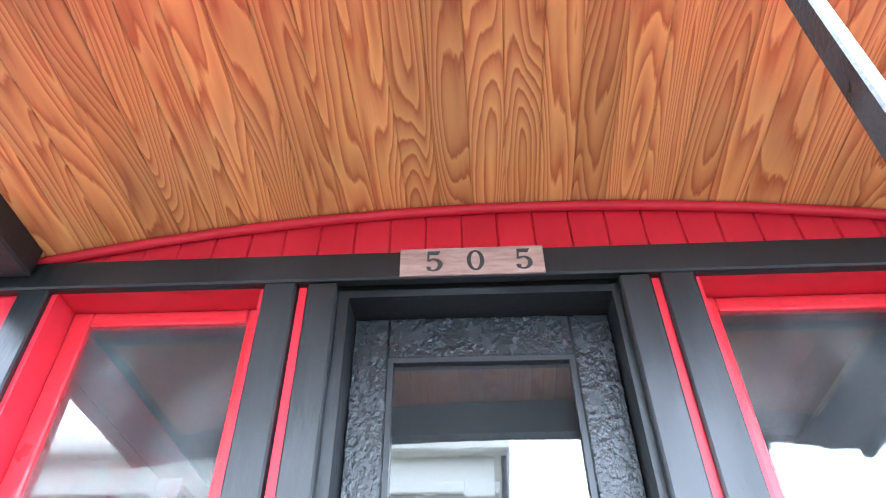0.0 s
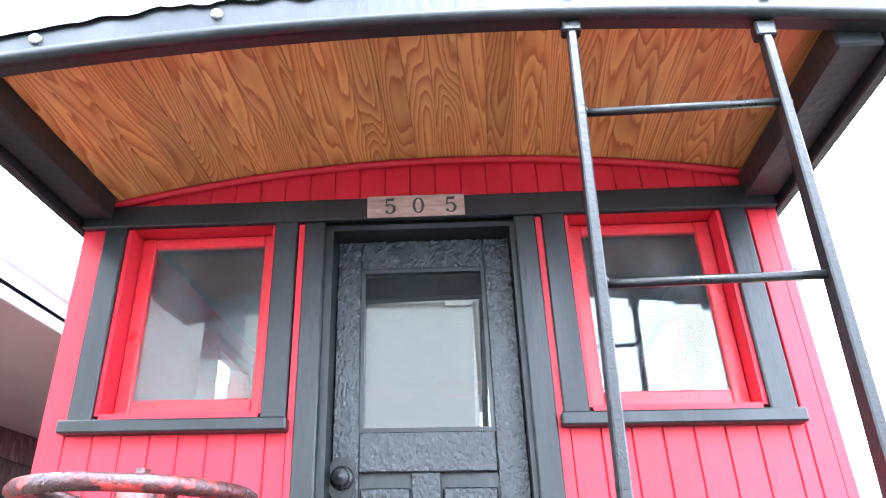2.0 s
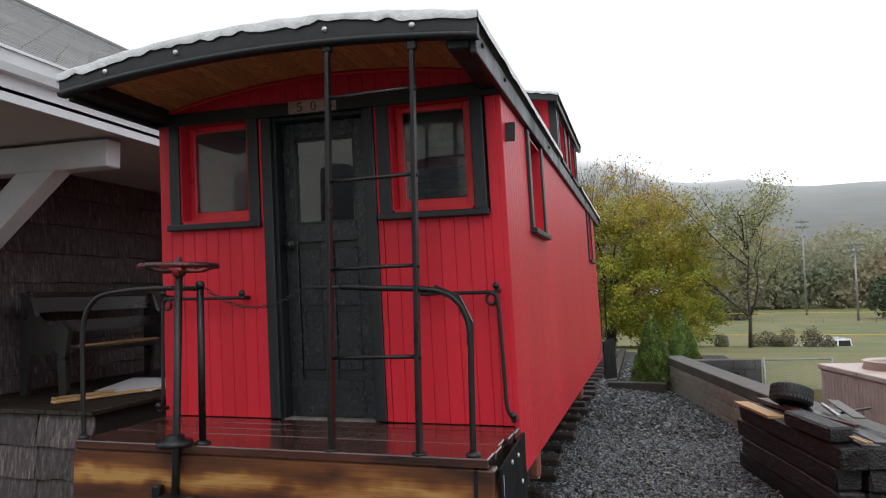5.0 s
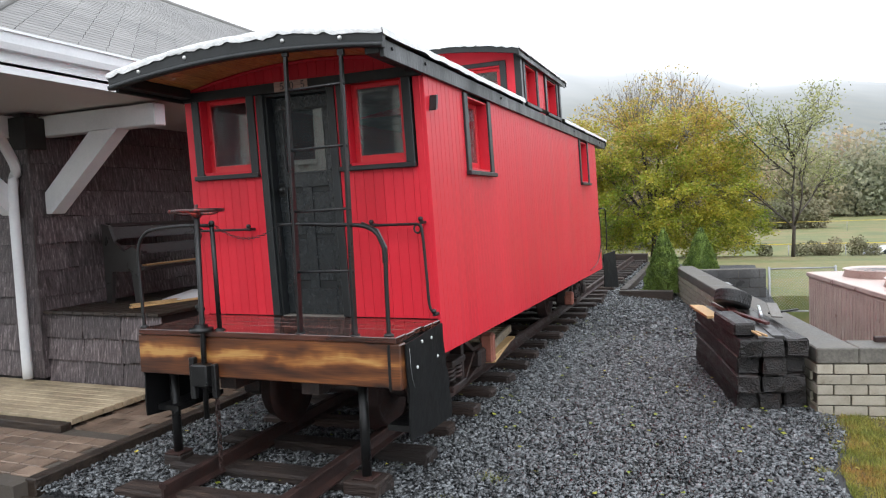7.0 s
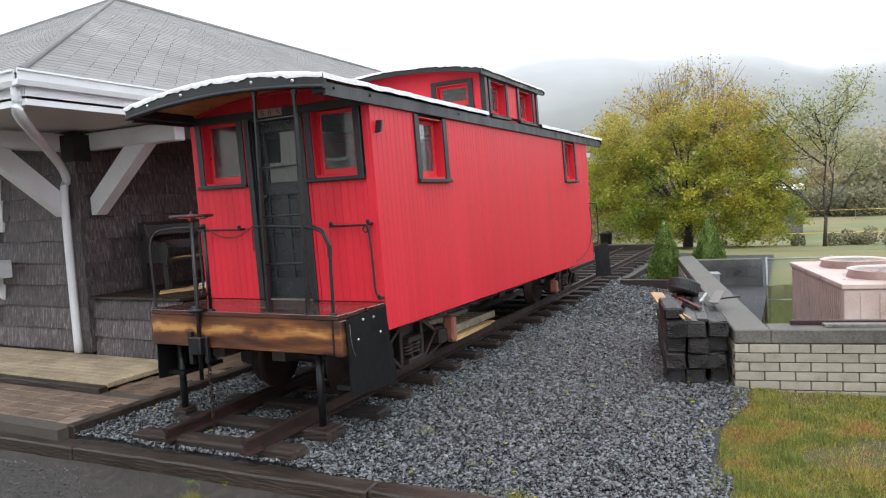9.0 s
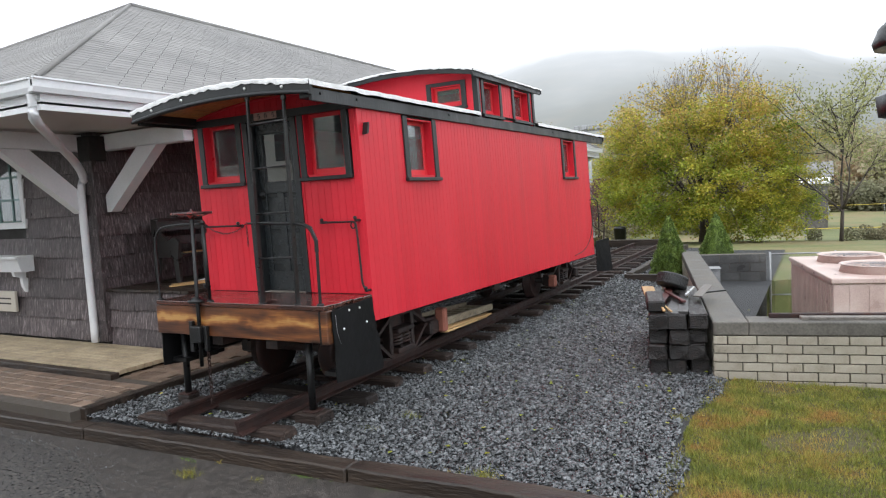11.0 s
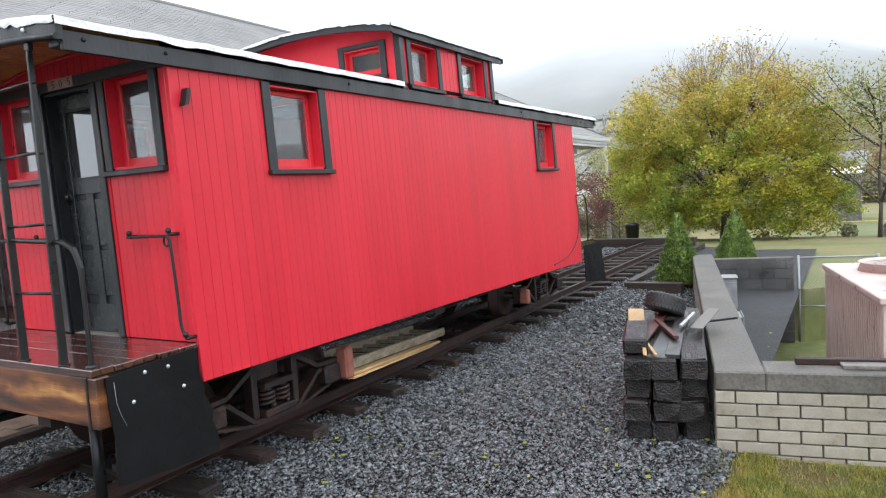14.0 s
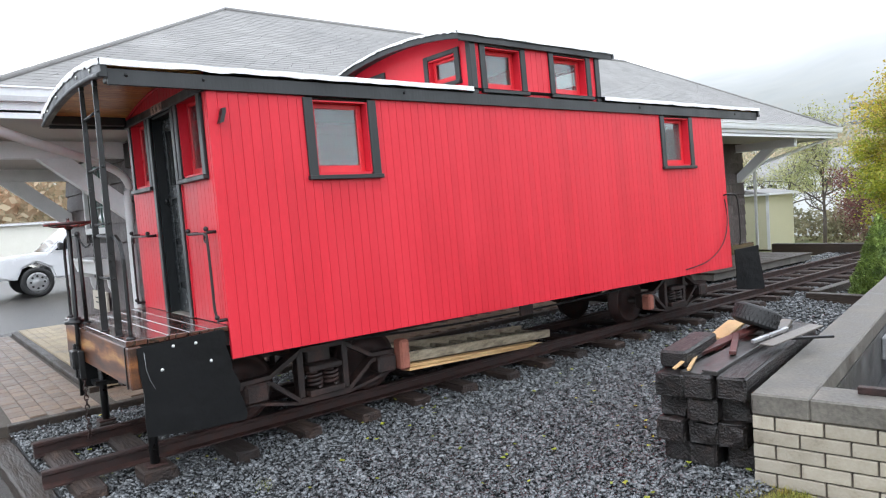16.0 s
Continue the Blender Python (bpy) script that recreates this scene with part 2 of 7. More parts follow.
KERB_WOOD = mat("wet_kerb_timber", [(0.35, (0.01143, 0.007161, 0.004774)), (0.55, (0.02856, 0.01791, 0.01114)), (0.675, (0.05331, 0.0358, 0.02254))], 0.55, scale=4, stretch=(0.4, 2, 2), bump=0.7, bump_scale=20, dist=0.02)
ROOF_WHITE = mat("white_roof_coating", [(0.28, (0.18, 0.18, 0.17)), (0.36, (0.62, 0.62, 0.61)), (0.7, (0.82, 0.82, 0.82))], 0.5, scale=9, bump=0.7, bump_scale=26, dist=0.02)
NUMBER_PLATE = mat("worn_wood_plate", [(0.25, (0.16, 0.08, 0.06)), (0.55, (0.34, 0.22, 0.18)), (0.8, (0.46, 0.34, 0.28))], 0.6, scale=20, stretch=(0.5, 1, 2), bump=0.4)
NUMBER_INK = mat("black_number_paint", [(0.3, (0.015, 0.015, 0.015)), (0.8, (0.05, 0.04, 0.035))], 0.6, scale=40)
WHITE = mat("white_paint", [(0.2, (0.60, 0.61, 0.62)), (0.5, (0.72, 0.73, 0.74)), (0.8, (0.8, 0.8, 0.8))], 0.45, scale=3, bump=0.1, bump_scale=40)
SOFFIT = mat("cream_soffit", [(0.2, (0.50, 0.47, 0.44)), (0.8, (0.62, 0.59, 0.56))], 0.6, scale=3, bump=0.1)
BARK = mat("grey_brown_bark_shingle", [(0.36, (0.0208, 0.0152, 0.01476)), (0.46, (0.06, 0.0464, 0.04674)), (0.56, (0.12, 0.0976, 0.1)), (0.68, (0.32, 0.276, 0.2788))], 0.6, scale=9, stretch=(4.2, 4.2, 0.5), bump=0.9, bump_scale=44, per_object=True, tone=0.3, dist=0.014, blotch=1)
SHINGLE = mat("grey_asphalt_shingle", [(0.35, (0.175, 0.170, 0.165)), (0.56, (0.232, 0.226, 0.217)), (0.68, (0.285, 0.278, 0.266))], 0.85, scale=1.1, bump=0.3, bump_scale=70, tone=0.08, per_island=True)
BENCH_WOOD = mat("dark_bench_paint", [(0.25, (0.012, 0.012, 0.012)), (0.7, (0.04, 0.036, 0.034))], 0.35, scale=5, stretch=(1, 0.3, 1), bump=0.2)
PLANK_NEW = mat("fresh_pine_board", [(0.35, (0.42, 0.24, 0.09)), (0.62, (0.62, 0.42, 0.2))], 0.6, scale=5, stretch=(3, 0.4, 3), bump=0.3, tone=0.2)
PLANK_GREY = mat("weathered_grey_board", [(0.35, (0.07, 0.06, 0.052)), (0.62, (0.19, 0.172, 0.15))], 0.5, scale=6, stretch=(3, 0.4, 3), bump=0.4, tone=0.2)
DECK_TAN = mat("tan_deck_board", [(0.35, (0.18, 0.14, 0.09)), (0.525, (0.36, 0.29, 0.19)), (0.675, (0.45, 0.375, 0.26))], 0.6, scale=3, stretch=(1, 1, 1), bump=0.4, bump_scale=30, tone=0.15)
PAVER = mat("tan_concrete_paver", [(0.365, (0.07674, 0.05491, 0.03905)), (0.522, (0.164, 0.113, 0.08111)), (0.657, (0.2372, 0.1744, 0.1262))], 0.5, scale=5, bump=0.4, bump_scale=70, per_object=True, tone=0.22)
PAVER_BED = mat("paver_sand_bed", [(0.2, (0.04, 0.0336, 0.028)), (0.8, (0.088, 0.072, 0.056))], 0.8, scale=9, bump=0.5)
CONCRETE = mat("wet_grey_concrete", [(0.375, (0.05, 0.045, 0.038)), (0.5, (0.098, 0.09, 0.077)), (0.65, (0.165, 0.152, 0.13))], 0.62, scale=3.2, bump=0.4, bump_scale=40, spread=0.2)
CONCRETE_DARK = mat("dark_stained_concrete", [(0.35, (0.03, 0.03, 0.03)), (0.55, (0.066, 0.066, 0.0648)), (0.675, (0.114, 0.114, 0.111))], 0.45, scale=2.0, bump=0.4, bump_scale=30, spread=0.2)
BRICK_WHITE = mat("painted_white_brick", [(0.27, (0.15, 0.125, 0.09)), (0.42, (0.29, 0.26, 0.205)), (0.75, (0.40, 0.365, 0.30))], 0.55, scale=7, bump=0.4, bump_scale=60, per_object=True, tone=0.1)
MORTAR = mat("dirty_mortar", [(0.2, (0.05, 0.042, 0.034)), (0.8, (0.13, 0.112, 0.088))], 0.8, scale=9, bump=0.4)
GRAVEL = mat("wet_blue_grey_gravel", [(0.2, (0.034, 0.037, 0.040)), (0.5, (0.088, 0.093, 0.097)), (0.8, (0.21, 0.215, 0.215))], 0.26, scale=14, bump=0.3, bump_scale=120, tone=0.95, per_island=True)
GRAVEL_BED = mat("gravel_bed", [(0.2, (0.015, 0.0155, 0.0165)), (0.6, (0.04, 0.041, 0.043)), (0.85, (0.085, 0.085, 0.085))], 0.7, scale=40, bump=1.0, bump_scale=60, dist=0.03)
ASPHALT = mat("wet_asphalt", [(0.38, (0.006, 0.0058, 0.0056)), (0.47, (0.022, 0.02, 0.0188)), (0.55, (0.058, 0.052, 0.046)), (0.63, (0.21, 0.185, 0.155))], 0.38, scale=30, bump=1.0, bump_scale=130, spread=0.24, dist=0.009)
GRASS_SOIL = mat("mossy_lawn_soil", [(0.3, (0.035, 0.026, 0.013)), (0.5, (0.075, 0.066, 0.02)), (0.75, (0.13, 0.075, 0.032))], 0.9, scale=2.5, bump=0.8, bump_scale=40)
SILT = mat("damp_silt", [(0.36, (0.01736, 0.0144, 0.01218)), (0.48, (0.0372, 0.0306, 0.0261)), (0.6, (0.062, 0.0522, 0.04466))], 0.6, scale=14, bump=1.0, bump_scale=110, dist=0.012)
MOSS = mat("bright_moss", [(0.35, (0.06, 0.12, 0.012)), (0.65, (0.16, 0.28, 0.03))], 0.9, scale=40, bump=0.3)
LAWN = mat("ball_field_lawn", [(0.36, (0.085, 0.105, 0.03)), (0.46, (0.125, 0.14, 0.045)), (0.55, (0.19, 0.165, 0.07)), (0.66, (0.20, 0.145, 0.075))], 0.9, scale=0.22, bump=0.6, bump_scale=6)
BLADE = mat("autumn_grass_blade", [(0.43, (0.17, 0.20, 0.035)), (0.52, (0.31, 0.29, 0.06)), (0.62, (0.38, 0.22, 0.07))], 0.6, scale=2.4, bump=0, tone=0.4, per_island=True)
LEAF_MAPLE = mat("turning_maple_leaf", [(0.38, (0.15, 0.225, 0.022)), (0.5, (0.335, 0.36, 0.042)), (0.6, (0.53, 0.43, 0.06))], 0.5, scale=0.6, bump=0, tone=0.3, per_island=True)
LEAF_ORANGE = mat("dry_orange_maple_leaf", [(0.36, (0.38, 0.34, 0.07)), (0.5, (0.48, 0.36, 0.085)), (0.62, (0.48, 0.29, 0.09))], 0.5, scale=0.7, bump=0, tone=0.28, per_island=True)
LEAF_MAROON = mat("maroon_bush_leaf", [(0.3, (0.10, 0.045, 0.045)), (0.7, (0.22, 0.10, 0.09))], 0.7, scale=0.6, bump=0, tone=0.35, per_island=True)
# brown-green brush, its base colour lightened to stand in for haze
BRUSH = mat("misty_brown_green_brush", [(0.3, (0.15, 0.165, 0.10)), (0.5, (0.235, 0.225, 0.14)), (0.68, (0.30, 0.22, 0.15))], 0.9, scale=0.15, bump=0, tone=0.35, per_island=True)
LEAF_LOCUST = mat("pale_locust_leaf", [(0.4, (0.22, 0.25, 0.10)), (0.6, (0.40, 0.39, 0.18))], 0.6, scale=0.6, bump=0, tone=0.35, per_island=True)
NEEDLE = mat("dwarf_spruce_needle", [(0.4, (0.07, 0.115, 0.022)), (0.6, (0.18, 0.25, 0.05))], 0.6, scale=5, bump=0, tone=0.45, per_island=True)
BARK_TREE = mat("wet_tree_bark", [(0.35, (0.03, 0.024, 0.02)), (0.6, (0.085, 0.07, 0.06))], 0.8, scale=9, stretch=(2, 2, 0.4), bump=0.7, bump_scale=25)
EVERGREEN = mat("dark_evergreen", [(0.4, (0.035, 0.06, 0.03)), (0.6, (0.08, 0.11, 0.05))], 0.8, scale=0.6, bump=0, tone=0.3, per_island=True)
TWIG = mat("grey_brown_twig", [(0.35, (0.10, 0.085, 0.07)), (0.6, (0.19, 0.16, 0.13))], 0.8, scale=9, bump=0)
# distance haze is painted into these leaf colours: paler and greyer than near foliage
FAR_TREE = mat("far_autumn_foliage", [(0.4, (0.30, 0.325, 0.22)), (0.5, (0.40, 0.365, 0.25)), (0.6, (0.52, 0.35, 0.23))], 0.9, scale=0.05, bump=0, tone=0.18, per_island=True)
PINK_METAL = mat("faded_pink_beige_cabinet", [(0.36, (0.42, 0.31, 0.275)), (0.5, (0.52, 0.40, 0.355)), (0.62, (0.58, 0.475, 0.43))], 0.4, scale=2.6, bump=0.1, bump_scale=60)
DARK = mat("dark_interior", [(0.2, (0.01, 0.009, 0.008)), (0.8, (0.025, 0.0225, 0.02))], 0.8)
RUBBER = mat("worn_tyre_rubber", [(0.2, (0.012, 0.012, 0.012)), (0.8, (0.035, 0.035, 0.035))], 0.65, scale=12, bump=0.3)
CAR_WHITE = mat("white_car_paint", [(0.2, (0.72, 0.73, 0.75)), (0.8, (0.82, 0.82, 0.83))], 0.2, bump=0, coat=0.6)
CAR_GLASS = mat("dark_car_glass", [(0.2, (0.02, 0.025, 0.028)), (0.8, (0.04, 0.045, 0.05))], 0.06, bump=0, spread=0.02)
RIM = mat("silver_rim", [(0.2, (0.4, 0.4, 0.41)), (0.8, (0.6, 0.6, 0.6))], 0.35, metal=0.6, bump=0)
AMBER = mat("amber_lens", [(0.2, (0.5, 0.16, 0.02)), (0.8, (0.6, 0.22, 0.03))], 0.2, bump=0)
ALU = mat("bare_aluminium", [(0.2, (0.42, 0.43, 0.44)), (0.8, (0.6, 0.61, 0.62))], 0.4, metal=0.8, bump=0.1)
GALV = mat("galvanised_steel", [(0.35, (0.22, 0.225, 0.23)), (0.65, (0.36, 0.365, 0.37))], 0.45, metal=0.4, bump=0.1)
YELLOW = mat("yellow_fence_guard", [(0.2, (0.5, 0.4, 0.06)), (0.8, (0.66, 0.52, 0.1))], 0.6, bump=0)
CREAM = mat("cream_stucco", [(0.2, (0.70, 0.68, 0.59)), (0.8, (0.80, 0.78, 0.70))], 0.8, scale=2, bump=0, bump_scale=12)
LADDER_WOOD = mat("weathered_tan_ladder_wood", [(0.38, (0.13, 0.10, 0.065)), (0.5, (0.26, 0.215, 0.145)), (0.62, (0.38, 0.33, 0.24))], 0.6, scale=7, stretch=(3, 0.5, 3), bump=0.4)
WIN_TEAL = mat("teal_sash_paint", [(0.2, (0.07, 0.16, 0.15)), (0.8, (0.12, 0.22, 0.2))], 0.4)
STONE_PALE = mat("pale_stone_plaque", [(0.2, (0.42, 0.38, 0.32)), (0.8, (0.55, 0.51, 0.44))], 0.7)


def leafy(m):
    """Lets light pass through thin leaves."""
    nt = m.node_tree
    p = nt.nodes["Principled BSDF"]
    tr = nt.nodes.new("ShaderNodeBsdfTranslucent")
    mx = nt.nodes.new("ShaderNodeMixShader")
    mx.inputs["Fac"].default_value = 0.45
    nt.links.new(p.inputs["Base Color"].links[0].from_socket, tr.inputs["Color"])
    nt.links.new(p.outputs[0], mx.inputs[1])
    nt.links.new(tr.outputs[0], mx.inputs[2])
    nt.links.new(mx.outputs[0], nt.nodes["Material Output"].inputs["Surface"])


for m in (LEAF_MAPLE, LEAF_ORANGE, LEAF_MAROON, BRUSH, LEAF_LOCUST, BLADE, FAR_TREE):
    leafy(m)
DARK_RED = mat("dark_red_board", [(0.4, (0.03, 0.009, 0.008)), (0.6, (0.085, 0.022, 0.018))], 0.5)
GLASS = glass_mat("old_window_glass")
DOOR_GLASS = glass_mat("dark_backed_door_glass", (0.12, 0.14, 0.14), 0.0, 0.05, 1.95)
PANE_DARK = glass_mat("station_window_glass", (0.6, 0.7, 0.68))


# ---- mesh helpers ----
def bm_new():
    return bmesh.new()


def box(bm, x0, x1, y0, y1, z0, z1, bevel=0.0, m=None):
    r = bmesh.ops.create_cube(bm, size=1.0)
    vs = r["verts"]
    for v in vs:
        v.co = Vector((x0 + (v.co.x + 0.5) * (x1 - x0), y0 + (v.co.y + 0.5) * (y1 - y0), z0 + (v.co.z + 0.5) * (z1 - z0)))
    if bevel:
        es = list({e for v in vs for e in v.link_edges})
        out = bmesh.ops.bevel(bm, geom=es, offset=bevel, segments=1, affect="EDGES")
        vs = list({v for f in out["faces"] for v in f.verts} | {v for v in vs if v.is_valid})
    if m is not None:
        bmesh.ops.transform(bm, matrix=m, verts=vs)
    return bm


def tube(bm, pts, r, n=8, closed=False, r1=None):
    """A round bar along a line of points."""
    pts = [Vector(p) for p in pts]
    rings = []
    k = len(pts)
    up = Vector((0.13, 0.31, 0.94)).normalized()
    for i, p in enumerate(pts):
        a = pts[(i - 1) % k] if closed or i else pts[0]
        b = pts[(i + 1) % k] if closed or i < k - 1 else pts[-1]
        d = (b - a).normalized()
        s = d.cross(up)
        if s.length < 1e-3:
            s = d.cross(Vector((1, 0, 0)))
        s.normalize()
        u = s.cross(d)
        rad = r if r1 is None else r + (r1 - r) * i / max(1, k - 1)
        rings.append([bm.verts.new(p + rad * (math.cos(2 * math.pi * j / n) * s + math.sin(2 * math.pi * j / n) * u)) for j in range(n)])
    for i in range(k if closed else k - 1):
        a, b = rings[i], rings[(i + 1) % k]
        for j in range(n):
            bm.faces.new((a[j], a[(j + 1) % n], b[(j + 1) % n], b[j])).smooth = True
    if not closed:
        bm.faces.new(rings[0][::-1])
        bm.faces.new(rings[-1])
    return bm


def slab(bm, outline, h0, h1, axis="x"):
    """A flat plate of any outline (in the other two axes), from h0 to h1 along axis."""
    def put(a, b, h):
        return {"x": (h, a, b), "y": (a, h, b), "z": (a, b, h)}[axis]
    lo = [bm.verts.new(put(a, b, h0)) for a, b in outline]
    hi = [bm.verts.new(put(a, b, h1)) for a, b in outline]
    bm.faces.new(lo[::-1])
    bm.faces.new(hi)
    for i in range(len(lo)):
        j = (i + 1) % len(lo)
        bm.faces.new((lo[i], lo[j], hi[j], hi[i]))
    bmesh.ops.recalc_face_normals(bm, faces=bm.faces[:])
    return bm


def lathe(bm, profile, centre, n=24, axis="z"):
    """profile: (radius, height) pairs turned about an axis through centre."""
    c = Vector(centre)
    rings = []
    for r, h in profile:
        ring = []
        for j in range(n):
            a, b = r * math.cos(2 * math.pi * j / n), r * math.sin(2 * math.pi * j / n)
            ring.append(bm.verts.new(c + Vector({"z": (a, b, h), "x": (h, a, b), "y": (a, h, b)}[axis])))
        rings.append(ring)
    for a, b in zip(rings, rings[1:]):
        for j in range(n):
            bm.faces.new((a[j], a[(j + 1) % n], b[(j + 1) % n], b[j])).smooth = True
    if profile[0][0] > 1e-5:
        bm.faces.new(rings[0])
    if profile[-1][0] > 1e-5:
        bm.faces.new(rings[-1])
    bmesh.ops.recalc_face_normals(bm, faces=bm.faces[:])
    return bm


# the old wooden car leans: its sides are racked two degrees out of plumb
RACK = Matrix(((1, 0, -0.035, 0.035 * 1.28), (0, 1, 0, 0), (0, 0, 1, 0), (0, 0, 0, 1)))
PLACE = {}


def thing(name, base, label, category, group="", kind=""):
    ob = new(name)
    ob.empty_display_size = 0.1
    ob.location = base
    PLACE[ob.name] = Matrix.Translation(base)
    return tagged(ob, label, category, group, kind)


def part(name, bm, material, parent=None, label="", rack=False, at=None, smooth=False):
    """Links a bmesh (or a mesh already made) as one mesh object under a thing or a part."""
    if isinstance(bm, bmesh.types.BMesh):
        me = bpy.data.meshes.new(name)
        if rack:
            bmesh.ops.transform(bm, matrix=RACK, verts=bm.verts[:])
        bm.to_mesh(me)
        bm.free()
        me.materials.append(material)
    else:
        me = bm
    ob = new(name, me)
    if smooth:
        me.shade_smooth()
    if parent is not None:
        ob.parent = parent
        ob.matrix_parent_inverse = PLACE.get(parent.name, Matrix.Identity(4)).inverted()
    if at is not None:
        ob.matrix_basis = at
        PLACE[ob.name] = at
    if label:
        ob["label"] = label
    return ob


def raw_mesh(name, verts, faces, material, smooth=False):
    me = bpy.data.meshes.new(name)
    me.from_pydata(verts, [], faces)
    me.materials.append(material)
    me.update()
    if smooth:
        me.shade_smooth()
    return me


def boxed(x0, x1, y0, y1, z0, z1, bevel=0.0, m=None):
    return box(bm_new(), x0, x1, y0, y1, z0, z1, bevel, m)


def rod(pts, r, n=8, closed=False, r1=None):
    return tube(bm_new(), pts, r, n, closed, r1)


def structure(name, bm, material, label, category):
    ob = part(name, bm, material)
    return tagged(ob, label, category, "", "structure")


def smooth_line(pts, steps=5):
    """Catmull-Rom through points."""
    pts = [Vector(p) for p in pts]
    out = []
    for i in range(len(pts) - 1):
        p0, p1, p2, p3 = pts[max(0, i - 1)], pts[i], pts[i + 1], pts[min(len(pts) - 1, i + 2)]
        for k in range(steps):
            t = k / steps
            out.append(0.5 * (2 * p1 + (p2 - p0) * t + (2 * p0 - 5 * p1 + 4 * p2 - p3) * t * t + (3 * p1 - p0 - 3 * p2 + p3) * t ** 3))
    return out + [pts[-1]]


def bar(bm, p, q, w, h):
    """A flat bar from p to q in a plane of constant x: w across x, h in the plane."""
    p, q = Vector(p), Vector(q)
    d = (q - p).normalized()
    side = Vector((1, 0, 0))
    up = side.cross(d).normalized()
    vs = []
    for c in (p, q):
        for a, b in ((-1, -1), (1, -1), (1, 1), (-1, 1)):
            vs.append(bm.verts.new(c + side * a * w / 2 + up * b * h / 2))
    for f in ((0, 1, 2, 3), (7, 6, 5, 4), (0, 4, 5, 1), (1, 5, 6, 2), (2, 6, 7, 3), (3, 7, 4, 0)):
        bm.faces.new([vs[i] for i in f])
    bmesh.ops.recalc_face_normals(bm, faces=bm.faces[:])
    return bm


# ---- ground ----
WALL_TURN = math.atan2(3.81 - 2.1, 12.0 - 3.75)
WALL_M = Matrix.Translation((3.81, 3.72, 0)) @ Matrix.Rotation(WALL_TURN, 4, "Z")
WALL_INV = WALL_M.inverted()


def gravel_height(x, y):
    if x < -1.0:
        return 0.17
    if x < 0.85:
        return 0.165
    if x < 3.9:
        return 0.165 - 0.135 * min(1, (x - 0.85) / 1.5)
    return 0.03


def ground_height(x, y):
    p = WALL_INV @ Vector((x, y, 0))
    if 0.15 < p.x < 9 and 0.15 < p.y < 8.3:
        return -0.95
    if y < 20:
        return -0.03
    if y < 28:
        return -0.03 - 0.4 * (y - 20) / 8
    if y < 40:
        return -0.43 - 2.4 * min(1, (y - 28) / 8)
    return -2.83


xs = [-2500, -900, -300, -120, -60, -30, -16, -8, 0] + [2 + 0.25 * i for i in range(45)] + [14, 18, 26, 40, 70, 130, 300, 900, 2500]
ys = [-2500, -900, -200, -60, -30, -10, 0, 2] + [3 + 0.25 * i for i in range(42)] + [15, 18, 20, 24, 28, 32, 36, 40, 50, 80, 130, 200, 400, 900, 2500]
verts = [(x, y, ground_height(x, y)) for y in ys for x in xs]
nx = len(xs)
faces = [(j * nx + i, j * nx + i + 1, (j + 1) * nx + i + 1, (j + 1) * nx + i) for j in range(len(ys) - 1) for i in range(nx - 1)]
tagged(new("ground", raw_mesh("ground", verts, faces, LAWN)), "green lawn sheet running out to the ball field", "ground", "", "structure")

asphalt = bm_new()
box(asphalt, -8.99, 40, -60, -0.03, -0.02, 0.0)
box(asphalt, -60, -8.991, -60, -14.01, -0.02, 0.0)
structure("road", asphalt, ASPHALT, "wet dark asphalt of the station yard", "road")
pk = slab(bm_new(), [(-9.0, -0.3), (-9.0, 0.235), (-9.2, 0.26), (-12, 0.34), (-16, 0.46), (-60, 0.95), (-60, -0.3)], -14, 26, "y")
structure("pavement", pk, ASPHALT, "wet asphalt parking area sloping up beside the station", "pavement")
structure("road", boxed(-60, 90, 36.2, 42, -3.2, -2.75), ASPHALT, "wet grey road in front of the ball field", "road")

rng = np.random.RandomState(4)
gx = np.linspace(-1.72, 3.95, 40)
gy = np.linspace(-0.05, 19, 90)
verts = [(x, max(y, 0.036 + 0.036 * x + 0.001 * (y + 0.05)), gravel_height(x, y) - (0.06 if y < 0.05 else 0.012) + 0.012 * noise.noise((x * 3, y * 3, 0))) for y in gy for x in gx]
n = len(gx)
faces = [(j * n + i, j * n + i + 1, (j + 1) * n + i + 1, (j + 1) * n + i) for j in range(len(gy) - 1) for i in range(n - 1)]
tagged(new("ballast", raw_mesh("ballast", verts, faces, GRAVEL_BED, True)), "dark gravel bed of crushed stone under the track", "gravel", "", "structure")


